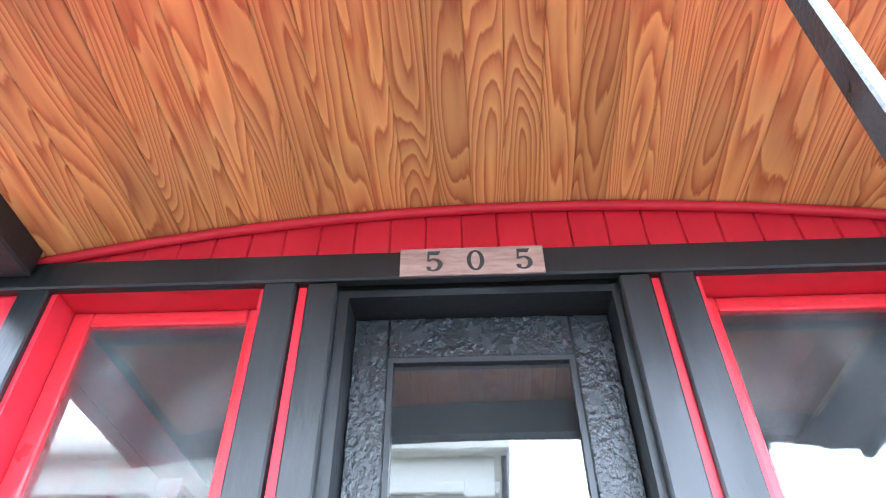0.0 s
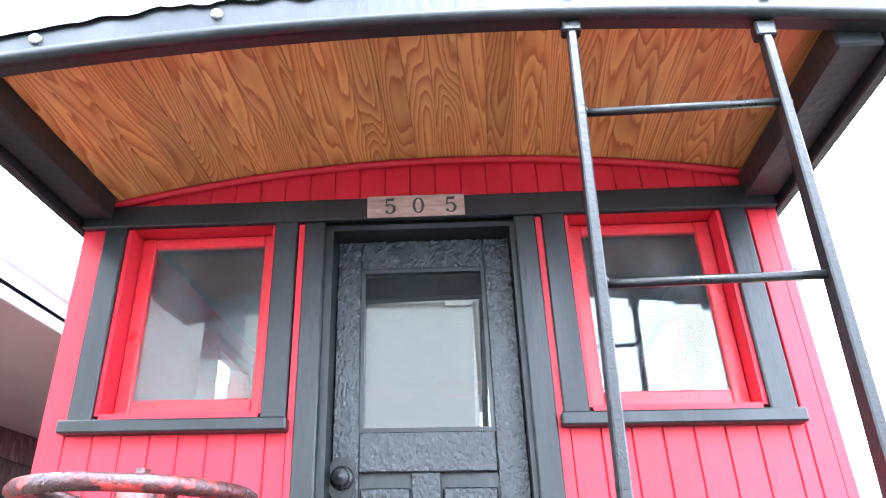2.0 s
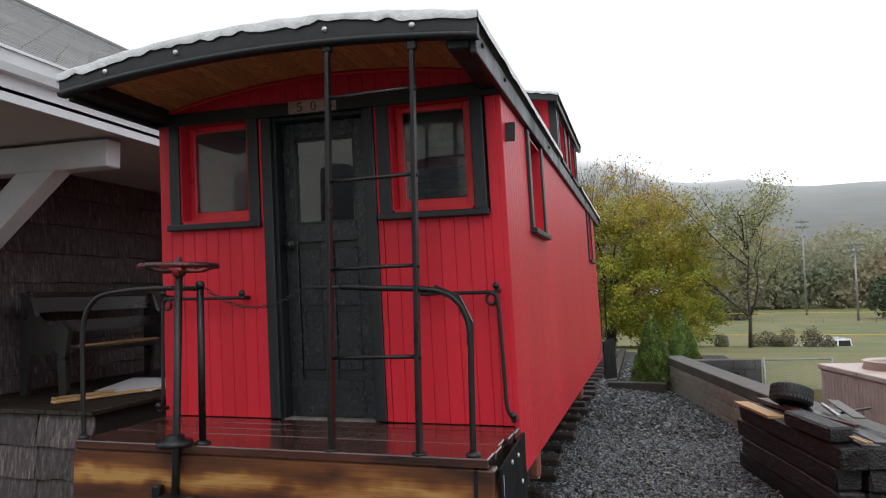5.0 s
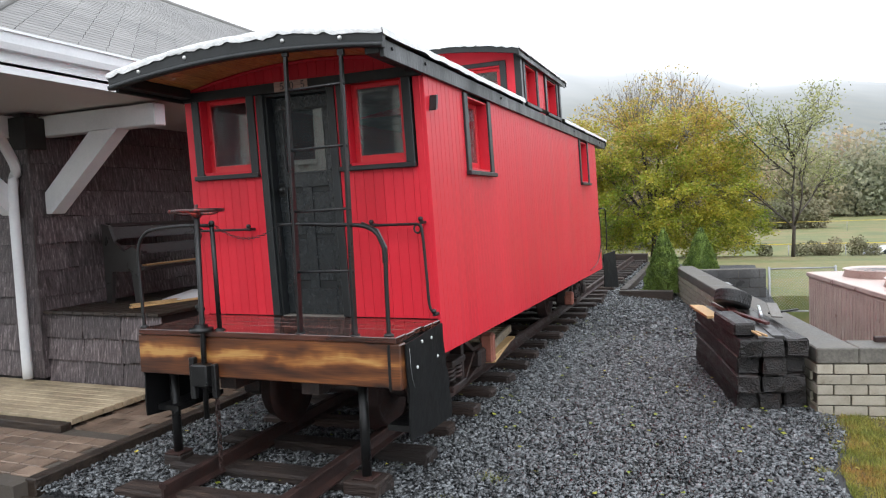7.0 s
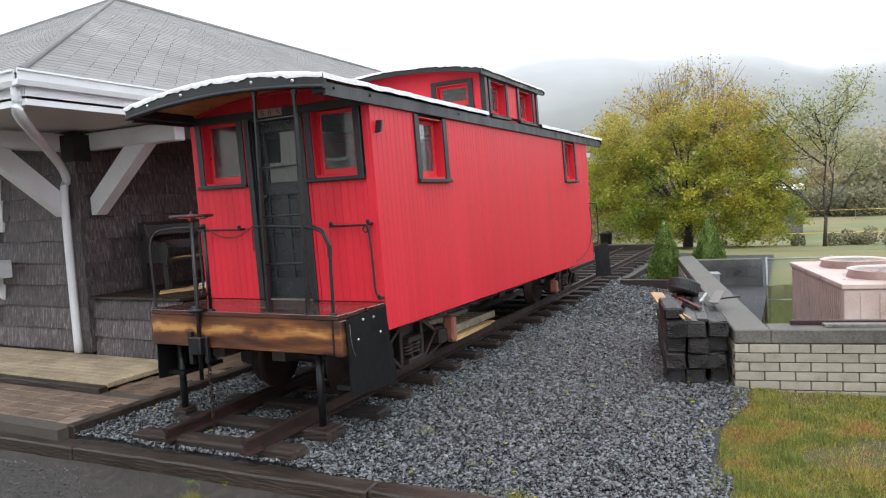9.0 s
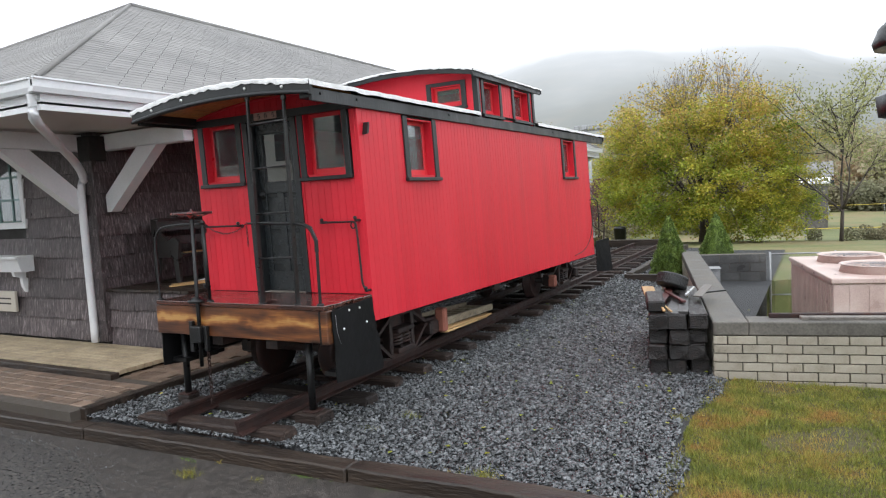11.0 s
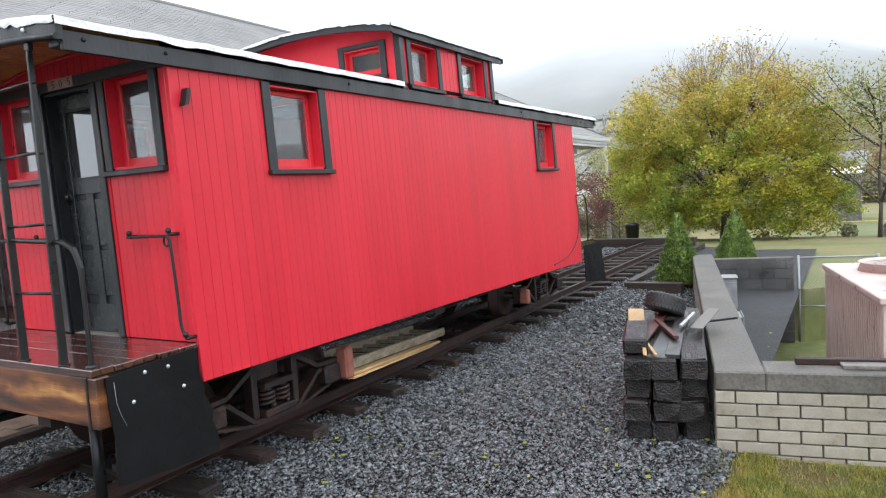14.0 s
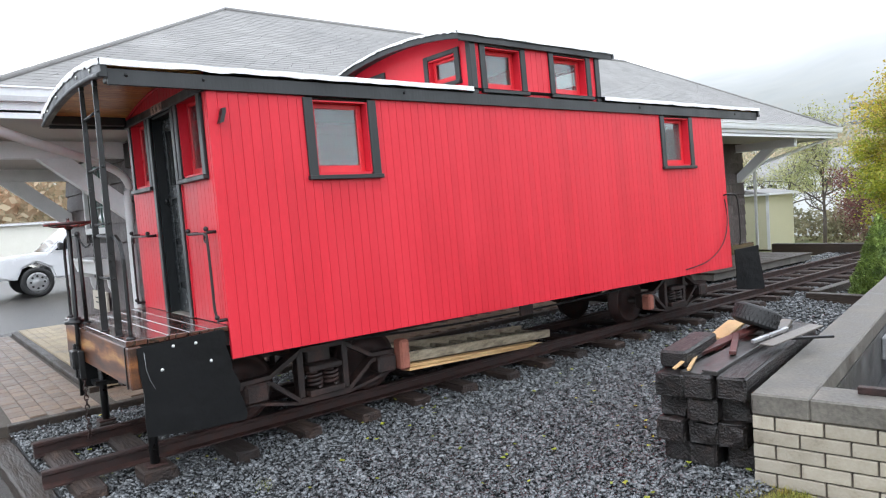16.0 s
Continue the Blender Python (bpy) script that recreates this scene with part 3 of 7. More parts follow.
def scatter_stones(count, x0, x1, y0, y1, size, seed, keep):
    """Crushed stones as one mesh: squashed, turned and uneven eight-cornered lumps."""
    r = np.random.RandomState(seed)
    cube = np.array([(a, b, c) for a in (-1, 1) for b in (-1, 1) for c in (-1, 1)], float)
    quads = np.array([(0, 1, 3, 2), (4, 6, 7, 5), (0, 4, 5, 1), (2, 3, 7, 6), (0, 2, 6, 4), (1, 5, 7, 3)])
    px, py = r.uniform(x0, x1, count), r.uniform(y0, y1, count)
    ok = np.array([keep(a, b) for a, b in zip(px, py)])
    px, py = px[ok], py[ok]
    k = len(px)
    s = size * r.uniform(0.45, 1.3, (k, 1, 1)) * r.uniform(0.5, 1.0, (k, 1, 3)) * np.array([1.0, 0.85, 0.5])
    v = cube[None] * s * r.uniform(0.6, 1.1, (k, 8, 1)) + r.normal(0, size * 0.11, (k, 8, 3))
    a, b = r.uniform(0, 6.28, k), r.normal(0, 0.5, k)
    ca, sa, cb, sb = np.cos(a)[:, None], np.sin(a)[:, None], np.cos(b)[:, None], np.sin(b)[:, None]
    x, y, z = v[..., 0], v[..., 1], v[..., 2]
    y, z = cb * y - sb * z, sb * y + cb * z
    x, y = ca * x - sa * y, sa * x + ca * y
    zz = np.array([gravel_height(p, q) for p, q in zip(px, py)])
    out = np.stack([x + px[:, None], y + py[:, None], z + (zz + r.uniform(-0.3, 0.45, k) * size)[:, None]], -1).reshape(-1, 3)
    f = (quads[None] + 8 * np.arange(k)[:, None, None]).reshape(-1, 4)
    me = bpy.data.meshes.new("crushed_stone")
    me.vertices.add(len(out))
    me.vertices.foreach_set("co", out.ravel())
    me.loops.add(f.size)
    me.loops.foreach_set("vertex_index", f.ravel().astype(np.int32))
    me.polygons.add(len(f))
    me.polygons.foreach_set("loop_start", np.arange(0, f.size, 4, dtype=np.int32))
    me.polygons.foreach_set("loop_total", np.full(len(f), 4, dtype=np.int32))
    me.update(calc_edges=True)
    me.validate()
    me.materials.append(GRAVEL)
    return me


def stone_keep(x, y):
    if (WALL_INV @ Vector((x, y, 0))).x > 0.05 and y > 3.7:
        return False
    if y < 0.035 + 0.036 * x:
        return False
    edge = 3.85 + 0.12 * math.sin(2.3 * y) + 0.1 * noise.noise((y * 3, 0, 0))
    return x < edge or y > 3.7


for nm, args in (("crushed_stone", (92000, -1.7, 4.0, -0.03, 7.0, 0.0195, 11, stone_keep)), ("crushed_stone", (32000, -1.7, 3.6, 7.0, 19.0, 0.027, 12, stone_keep))):
    tagged(new(nm, scatter_stones(*args)), "loose wet blue-grey crushed stone round the track", "gravel", "", "stuff")

# grass patch
structure("lawn", boxed(3.82, 30, -0.1, 3.72, -0.02, 0.015), GRASS_SOIL, "patchy autumn lawn beside the gravel", "lawn")
r = np.random.RandomState(7)
verts, faces = [], []
for i in range(110000):
    x, y = 3.8 + 3.6 * r.rand() ** 1.3, 0.0 + 3.75 * r.rand()
    if x < 3.9 + 0.12 * math.sin(2.3 * y) and r.rand() < 0.8:
        continue
    if noise.noise((x * 1.3, y * 1.3, 4)) < -0.28 and r.rand() < 0.75:
        continue
    tuft = max(0.0, noise.noise((x * 4.5, y * 4.5, 9)))
    h, a, w = r.uniform(0.016, 0.045) * (1 + 1.6 * tuft), r.uniform(0, 6.28), r.uniform(0.0025, 0.006)
    dx, dy = math.cos(a), math.sin(a)
    lean = r.uniform(0.2, 1.0) * h
    b = len(verts)
    verts += [(x - dy * w, y + dx * w, 0.01), (x + dy * w, y - dx * w, 0.01), (x + dx * lean, y + dy * lean, 0.012 + h)]
    faces.append((b, b + 1, b + 2))
tagged(new("grass", raw_mesh("grass", verts, faces, BLADE)), "short green and straw-brown autumn grass", "grass", "", "stuff")
verts, faces = [], []
for cx, cy, k, sx, hm in ((0.265, -0.45, 190, 0.062, 0.075), (0.9, -0.32, 60, 0.035, 0.05), (0.34, -0.17, 45, 0.025, 0.07), (2.6, 0.33, 90, 0.05, 0.11), (1.4, 1.2, 50, 0.05, 0.06), (1.24, 0.75, 40, 0.07, 0.03),
                          (0.4, 0.34, 45, 0.04, 0.09), (0.56, 0.3, 30, 0.02, 0.08), (0.1, -0.22, 30, 0.06, 0.03), (3.7, 2.2, 60, 0.06, 0.06), (2.3, 0.32, 30, 0.06, 0.05), (-0.35, -0.26, 25, 0.1, 0.02)):
    z0 = 0.004 if cy < -0.05 else gravel_height(cx, cy)
    for i in range(k):
        x, y, a, h, w = cx + r.normal(0, sx), cy + r.normal(0, sx * 0.6), r.uniform(0, 6.28), hm * r.uniform(0.3, 1.0), 0.0025
        b = len(verts)
        verts += [(x - w, y, z0), (x + w, y, z0), (x + h * 0.7 * math.cos(a), y + h * 0.7 * math.sin(a), z0 + h)]
        faces.append((b, b + 1, b + 2))
tagged(new("weeds", raw_mesh("weeds", verts, faces, BLADE)), "small yellow-green weed tufts along the kerb", "weeds", "", "stuff")
verts, faces = [], []
for i in range(260):
    x, y = r.uniform(-1.6, 3.9), r.uniform(0.2, 8)
    s, a, z0 = r.uniform(0.012, 0.026), r.uniform(0, 6.28), gravel_height(x, y) + 0.03
    b = len(verts)
    verts += [(x + s * math.cos(a + k), y + s * math.sin(a + k), z0 + r.uniform(-0.004, 0.01)) for k in (0, 1.3, 3.1, 4.6)]
    faces.append((b, b + 1, b + 2, b + 3))
tagged(new("fallen_leaves", raw_mesh("fallen_leaves", verts, faces, LEAF_MAPLE)), "scattered small fallen yellow leaves", "leaves", "", "stuff")

# packed silt washed up against the kerb, with cushions of moss
def silt_front(x):
    reach = np.interp(x, (-3.2, -2.5, -1.4, -0.9, -0.35, 0.0, 0.8, 3.0, 5.0), (0.12, 0.16, 0.24, 0.42, 0.68, 0.9, 1.2, 1.0, 0.5))
    return -0.15 + 0.036 * x - reach * (1 + 0.25 * noise.noise((x * 2.3, 0, 3))) - 0.03 * noise.noise((x * 11, 0, 5))


verts, faces = [], []
for i in range(165):
    x = -3.2 + 0.05 * i
    y0, y1 = silt_front(x), -0.12 + 0.036 * x
    for j in range(13):
        y = y0 + (y1 - y0) * j / 12
        verts.append((x, y, -0.003 if j == 0 else 0.003 + 0.022 * (j / 12) ** 2 + 0.006 * (noise.noise((x * 5, y * 5, 2)) + 0.4 * noise.noise((x * 19, y * 19, 2)))))
faces = [(i * 13 + j, (i + 1) * 13 + j, (i + 1) * 13 + j + 1, i * 13 + j + 1) for i in range(164) for j in range(12)]
tagged(new("silt", raw_mesh("silt", verts, faces, SILT, True)), "packed damp grey-brown silt against the kerb", "dirt", "", "stuff")
r = np.random.RandomState(78)
verts, faces = [], []
for cx, cy, sx, k in ((1.2, -0.12, 0.055, 260), (1.47, -0.09, 0.035, 160), (0.0, -0.21, 0.05, 60), (1.95, -0.1, 0.05, 90)):
    for i in range(k):
        x, y, s = cx + r.normal(0, sx), cy + r.normal(0, sx * 0.35), r.uniform(0.004, 0.009)
        b, z0, a = len(verts), 0.02, r.uniform(0, 6.28)
        verts += [(x + s * math.cos(a + q), y + s * math.sin(a + q), z0 - 0.008) for q in (0, 2.1, 4.2)] + [(x, y, z0 + s * 1.2)]
        faces += [(b, b + 1, b + 3), (b + 1, b + 2, b + 3), (b + 2, b, b + 3)]
tagged(new("moss", raw_mesh("moss", verts, faces, MOSS)), "bright green moss cushions at the kerb's foot", "moss", "", "stuff")
r = np.random.RandomState(79)
verts, faces = [], []
for i in range(1500):
    x = r.uniform(-3.0, 4.8)
    y = r.uniform(silt_front(x) - 0.5 * r.rand() ** 2, -0.17 + 0.036 * x)
    s, a, b = r.uniform(0.0025, 0.007) * (1.6 if r.rand() < 0.05 else 1), r.uniform(0, 6.28), len(verts)
    verts += [(x + s * math.cos(a + q), y + s * 0.8 * math.sin(a + q), 0.004) for q in (0, 1.6, 3.1, 4.7)] + [(x, y, 0.008 + s)]
    faces += [(b + q, b + (q + 1) % 4, b + 4) for q in range(4)]
tagged(new("grit", raw_mesh("grit", verts, faces, GRAVEL)), "loose grit strewn on the silt by the kerb", "gravel", "", "stuff")

# kerb timbers along the front of the yard
KERB_M = pose(0, -0.068, 0, 0, 0, 2.05)
for k, (x0, x1) in enumerate(((-8.9, -1.45), (-1.44, 1.62), (1.63, 4.2))):
    b = boxed(x0, x1, -0.1, 0.1, -0.02, 0.135, 0.014)
    bmesh.ops.subdivide_edges(b, edges=[e for e in b.edges if e.calc_length() > 1], cuts=24)
    for v in b.verts:
        wob = 0.007 * noise.noise((v.co.x * 2.1, v.co.y * 9, k)) + 0.004 * noise.noise((v.co.x * 9, v.co.y * 20, v.co.z * 20))
        v.co += Vector((0, wob, wob if v.co.z > 0.05 else 0))
    tagged(part("kerb_timber", b, KERB_WOOD, at=KERB_M @ Matrix.Translation((0, 0.006 * (k - 1), 0.004 * k))), "dark wet timber sleeper laid as a kerb", "timber", "kerb timbers")


# ---- track ----
def rail_bm(x, y0, y1, base, seed):
    prof = [(-0.055, 0), (0.055, 0), (0.055, 0.012), (0.012, 0.028), (0.010, 0.085), (0.03, 0.095), (0.03, 0.118), (0.022, 0.125), (-0.022, 0.125), (-0.03, 0.118), (-0.03, 0.095), (-0.010, 0.085), (-0.012, 0.028), (-0.055, 0.012)]
    return slab(bm_new(), [(x + a, base + h) for a, h in prof], y0, y1, "y")


TRACK = thing("railway_track", (0, 0, 0.2), "rusty narrow railway track on dark wooden ties", "railway track", "", "structure")
part("rail", rail_bm(0.465, -0.06, 18.6, 0.236, 1), RUST, TRACK)
part("rail", rail_bm(-0.505, 0.02, 18.6, 0.205, 2), RUST, TRACK)
r = np.random.RandomState(3)
y = 0.19
k = 0
while y < 18.4:
    w = 0.2 + r.uniform(-0.015, 0.015)
    x0, x1 = -0.98 + r.normal(0, 0.03), (0.78 if k == 0 else 0.86) + r.normal(0, 0.03)
    tilt = pose(0, y, 0, 0, 0, r.normal(0, 1.2))
    b = boxed(x0, x1, -w / 2, w / 2, 0.06, 0.235, 0.018)
    bmesh.ops.subdivide_edges(b, edges=b.edges[:], cuts=1)
    for v in b.verts:
        v.co += Vector((r.normal(0, 0.008), r.normal(0, 0.004), r.normal(0, 0.004)))
        v.co.z += 0.012 * v.co.x
    part("tie", b, TIE, TRACK, at=tilt)
    y += 0.61 if k else 0.5
    k += 1

# ---- caboose ----
CAR = thing("caboose", (0, 4.9, 1.2), "bright red wooden caboose with black trim and white roof", "caboose")
BODY = part("body", boxed(-1.0, 1.0, 1.22, 8.5, 1.16, 1.24), DARK, CAR, "dark wooden floor frame", rack=True)
HW, Y0, Y1 = 1.09, 1.175, 8.56


def skirt(y):
    return 1.03 - 0.012 * (y - Y0)


def ceil_z(x):
    return 3.283 - 0.105 * x * x + 0.022 * x


def roof_z(x):
    return 3.312 - 0.105 * (x / 1.14) ** 2 + 0.018 * x / 1.14


def front_map(u0, u1, d0, d1, z0, z1, y=Y0):
    return (u0, u1, y - d1, y - d0, z0, z1)


def right_map(u0, u1, d0, d1, z0, z1, x=HW):
    return (x + d0, x + d1, u0, u1, z0, z1)


def left_map(u0, u1, d0, d1, z0, z1, x=-HW):
    return (x - d1, x - d0, u0, u1, z0, z1)


def window_unit(name, to, u0, u1, z0, z1, parent, casing=0.085, sill=True, top=0.0, deep=0.085, sash=0.052):
    """A cased window: black casing and sill, red reveal, red sash set back, one pane."""
    w = part(name, box(bm_new(), *to(u0 - casing, u0, -0.01, 0.02, z0 - 0.02, z1 + 0.02 + top), bevel=0.004), BLACK, parent, "window with black casing and a recessed red sash", rack=True)
    part("casing", box(bm_new(), *to(u1, u1 + casing, -0.01, 0.02, z0 - 0.02, z1 + 0.02 + top), bevel=0.004), BLACK, w, rack=True)
    if top:
        part("head_casing", box(bm_new(), *to(u0, u1, -0.01, 0.018, z1 + 0.004, z1 + 0.02 + top), bevel=0.004), BLACK, w, rack=True)
    if sill:
        part("sill", box(bm_new(), *to(u0 - casing - 0.01, u1 + casing + 0.01, -0.02, 0.045, z0 - 0.055, z0 - 0.018), bevel=0.005), BLACK, w, rack=True)
    t = 0.012
    for q in ((u0 - 0.004, u0 + t, 0.004, z0, z1), (u1 - t, u1 + 0.004, 0.004, z0, z1), (u0 + t, u1 - t, 0.002, z1 - t, z1), (u0 + t, u1 - t, 0.002, z0 - 0.018, z0 + 0.006)):
        part("reveal_board", box(bm_new(), *to(q[0], q[1], -deep - 0.05, q[2], q[3], q[4])), RED, w, rack=True)
    a0, a1, c0, c1 = u0 + t + 0.002, u1 - t - 0.002, z0 + 0.008, z1 - t - 0.002
    for q in ((a0, a0 + sash, 0.0, c0, c1), (a1 - sash, a1, 0.0, c0, c1), (a0 + sash, a1 - sash, 0.002, c1 - sash * 0.8, c1), (a0 + sash, a1 - sash, 0.002, c0, c0 + sash * 1.2)):
        part("sash_bar", box(bm_new(), *to(q[0], q[1], -deep - 0.03 + q[2], -deep - q[2], q[3], q[4]), bevel=0.004), RED_THICK, w, rack=True)
    g = part("pane", box(bm_new(), *to(a0 + sash - 0.004, a1 - sash + 0.004, -deep - 0.018, -deep - 0.014, c0 + sash, c1 - sash * 0.7)), GLASS, w, rack=True)
    g.visible_shadow = False
    return w


# long side toward the gravel: boards, cut short under the windows
SIDE_WINDOWS = ((2.06, 2.60), (7.12, 7.69))
y, w = Y0 + 0.004, 0.0826
while y < Y1 - 0.02:
    ye = min(y + w, Y1)
    top = 3.07
    for a, b in SIDE_WINDOWS:
        if ye > a - 0.03 and y < b + 0.03:
            top = 2.405
    pts = [(HW - 0.03, y), (HW - 0.03, ye), (HW - 0.004, ye), (HW, ye - 0.0028), (HW, y + 0.0028), (HW - 0.004, y)]
    part("board", slab(bm_new(), pts, skirt((y + ye) / 2), top, "z"), RED, BODY, rack=True)
    y = ye
core = bm_new()
cuts = [Y0 + 0.03, 2.06, 2.60, 7.12, 7.69, Y1]
for i in range(5):
    if i % 2 == 0:
        box(core, HW - 0.09, HW - 0.032, cuts[i], cuts[i + 1], 1.2, 3.2)
    else:
        box(core, HW - 0.09, HW - 0.032, cuts[i], cuts[i + 1], 1.2, 2.40)
        box(core, HW - 0.09, HW - 0.032, cuts[i], cuts[i + 1], 3.04, 3.2)
part("side_frame", core, DARK, BODY, rack=True)
lf = boxed(-HW, -HW + 0.06, Y0 + 0.001, Y1, 1.0, 2.40)
box(lf, -HW, -HW + 0.06, Y0 + 0.001, Y1, 3.03, 3.165)
for a, b in ((Y0 + 0.001, 2.06), (2.60, 7.12), (7.69, Y1)):
    box(lf, -HW, -HW + 0.06, a, b, 2.402, 3.028)
part("side_panel", lf, RED, BODY, rack=True)
part("end_panel", boxed(-HW + 0.062, HW - 0.095, Y1 - 0.06, Y1 - 0.002, 1.2, 3.165), RED, BODY, rack=True)
part("skirt_frame", boxed(HW - 0.085, HW - 0.034, Y0 + 0.05, Y1 - 0.02, 1.06, 1.198), DARK, BODY, rack=True)
for a, b in SIDE_WINDOWS:
    window_unit("window", right_map, a, b, 2.42, 3.03, CAR)
    window_unit("window", left_map, a, b, 2.42, 3.03, CAR)

# end wall with the door
DOOR = (-0.295, 0.285)
FW = ((-0.94, -0.458), (0.443, 0.918))


def end_boards(x0, x1, z0, z1):
    x = x0
    while x < x1 - 0.01:
        xe = min(x + 0.0815, x1)
        if x1 - xe < 0.02:
            xe = x1
        pts = [(x, Y0 + 0.03), (xe, Y0 + 0.03), (xe, Y0 + 0.005), (xe - 0.0035, Y0), (x + 0.0035, Y0), (x, Y0 + 0.005)]
        zt = z1 if z1 is not None else ceil_z((x + xe) / 2) + 0.01
        part("board", slab(bm_new(), pts, z0, zt, "z"), RED, BODY, rack=True)
        x = xe


end_boards(-HW, -1.015, 1.29, 3.14)
end_boards(-1.015, -0.385, 1.29, 2.425)
end_boards(0.385, 1.0, 1.29, 2.425)
end_boards(1.0, HW - 0.031, 1.29, 3.16)
end_boards(-1.01, 1.01, 3.13, None)
for a, b in ((-0.384, -0.365), (0.355, 0.384)):
    part("trim_strip", boxed(a, b, Y0 - 0.006, Y0 + 0.03, 1.292, 3.054), RED, BODY, rack=True)
core = bm_new()
for a, b, c, d in ((-HW + 0.065, -0.94, 1.25, 3.15), (-0.458, -0.30, 1.25, 3.2), (0.29, 0.443, 1.25, 3.2), (0.918, HW - 0.095, 1.25, 3.17), (-0.94, -0.458, 1.25, 2.44), (0.443, 0.918, 1.25, 2.44), (-0.94, -0.458, 3.078, 3.16), (0.443, 0.918, 3.078, 3.18), (-0.30, 0.29, 3.045, 3.2)):
    box(core, a, b, Y0 + 0.034, Y0 + 0.10, c, d)
part("end_frame", core, DARK, BODY, rack=True)
for a, b in FW:
    window_unit("window", front_map, a, b, 2.46, 3.075, CAR, casing=0.07, deep=0.07, sash=0.045)
hd = part("header_board", boxed(-1.085, 1.085, Y0 - 0.028, Y0 - 0.001, 3.056, 3.132, 0.004), BLACK, BODY, "black painted header board", rack=True)
PL = part("number_plate", boxed(-0.165, 0.14, Y0 - 0.033, Y0 - 0.0285, 3.056, 3.132, 0.001), NUMBER_PLATE, CAR, "worn bare-wood plate with the number 505", rack=True)


def ribbon(bm, outer, inner, y0, y1):
    """A flat curved stroke between two lines of points."""
    rows = [[bm.verts.new((a, y, b)) for a, b in line] for line in (outer, inner) for y in (y0, y1)]
    for k_ in range(len(outer) - 1):
        for p, q in ((0, 2), (2, 3), (3, 1), (1, 0)):
            bm.faces.new((rows[p][k_], rows[p][k_ + 1], rows[q][k_ + 1], rows[q][k_]))
    bmesh.ops.recalc_face_normals(bm, faces=bm.faces[:])
    return bm


def numeral(ch, x, z, h, y0, y1):
    """Old-style stencilled figures with thick and thin strokes."""
    def at(u, v):
        return (x + u * h, z + v * h)

    def arc(cu, cv, ru, rv, a0, a1, n=20):
        return [at(cu + ru * math.cos(a), cv + rv * math.sin(a)) for a in np.linspace(radians(a0), radians(a1), n)]
    bm = bm_new()
    if ch == "0":
        return ribbon(bm, arc(0, 0, 0.33, 0.5, 0, 360, 29), arc(0, 0, 0.17, 0.43, 0, 360, 29), y0, y1)
    slab(bm, [at(-0.24, 0.5), at(-0.155, 0.34), at(0.16, 0.33), at(0.24, 0.5)], y0, y1, "y")
    slab(bm, [at(-0.24, 0.498), at(-0.16, 0.498), at(-0.18, 0.06), at(-0.27, 0.0)], y0 - 0.0002, y1, "y")
    ribbon(bm, arc(-0.01, -0.18, 0.32, 0.32, 140, -160), arc(-0.04, -0.18, 0.18, 0.25, 140, -160), y0, y1)
    slab(bm, arc(-0.2, -0.36, 0.085, 0.085, 0, 330, 12), y0 - 0.0004, y1, "y")
    return bm


for ch, x in (("5", -0.092), ("0", -0.004), ("5", 0.098)):
    part("numeral", numeral(ch, x, 3.094, 0.056, Y0 - 0.0346, Y0 - 0.033), NUMBER_INK, PL, "black numeral", rack=True)
# arched bead under the ceiling
part("arch_bead", rod([(x, Y0 - 0.012, ceil_z(x) - 0.012) for x in np.linspace(-1.05, 1.05, 25)], 0.013, 6), RED, BODY, rack=True)

# door, set back in its frame
DR = part("door", boxed(DOOR[0] + 0.02, DOOR[0] + 0.095, 1.30, 1.335, 1.29, 3.03, 0.003), BLACK_ALLIGATOR, CAR, "black alligatored door with one glass light over two panels, closed", rack=True)
for q in ((0.189, DOOR[1] - 0.012, 1.29, 3.03), (-0.199, 0.188, 2.93, 3.03), (-0.199, 0.188, 2.31, 2.42), (-0.199, 0.188, 1.29, 1.5)):
    part("door_rail", boxed(q[0], q[1], 1.30, 1.335, q[2], q[3], 0.003), BLACK_ALLIGATOR, DR, rack=True)
part("door_mullion", boxed(-0.052, 0.03, 1.301, 1.334, 1.501, 2.309, 0.003), BLACK_ALLIGATOR, DR, rack=True)
part("door_backing", boxed(-0.199, 0.188, 1.319, 1.327, 1.50, 2.31), BLACK, DR, rack=True)
for a, b in ((-0.195, -0.056), (0.034, 0.184)):
    for c, e in ((1.56, 1.9), (1.93, 2.27)):
        part("door_panel", boxed(a, b, 1.308, 1.318, c, e, 0.004), BLACK_ALLIGATOR, DR, rack=True)
st = bm_new()
for a, b, c, e in ((-0.199, -0.188, 2.42, 2.93), (0.177, 0.188, 2.42, 2.93)):
    box(st, a, b, 1.304, 1.318, c, e)
box(st, -0.188, 0.177, 1.304, 1.318, 2.918, 2.93)
box(st, -0.188, 0.177, 1.304, 1.318, 2.42, 2.432)
part("glass_bead", st, BLACK, DR, rack=True)
g = part("pane", boxed(-0.190, 0.179, 1.319, 1.323, 2.425, 2.925), DOOR_GLASS, DR, rack=True)
g.visible_shadow = False
k = lathe(bm_new(), [(0.0, -0.034), (0.008, -0.034), (0.010, -0.031), (0.021, -0.030), (0.026, -0.024), (0.023, -0.017), (0.012, -0.013), (0.011, -0.004), (0.0, 0.0)], (-0.243, 1.292, 2.295), 16, "y")
part("door_knob", k, IRON, DR, "round dark metal knob", rack=True)
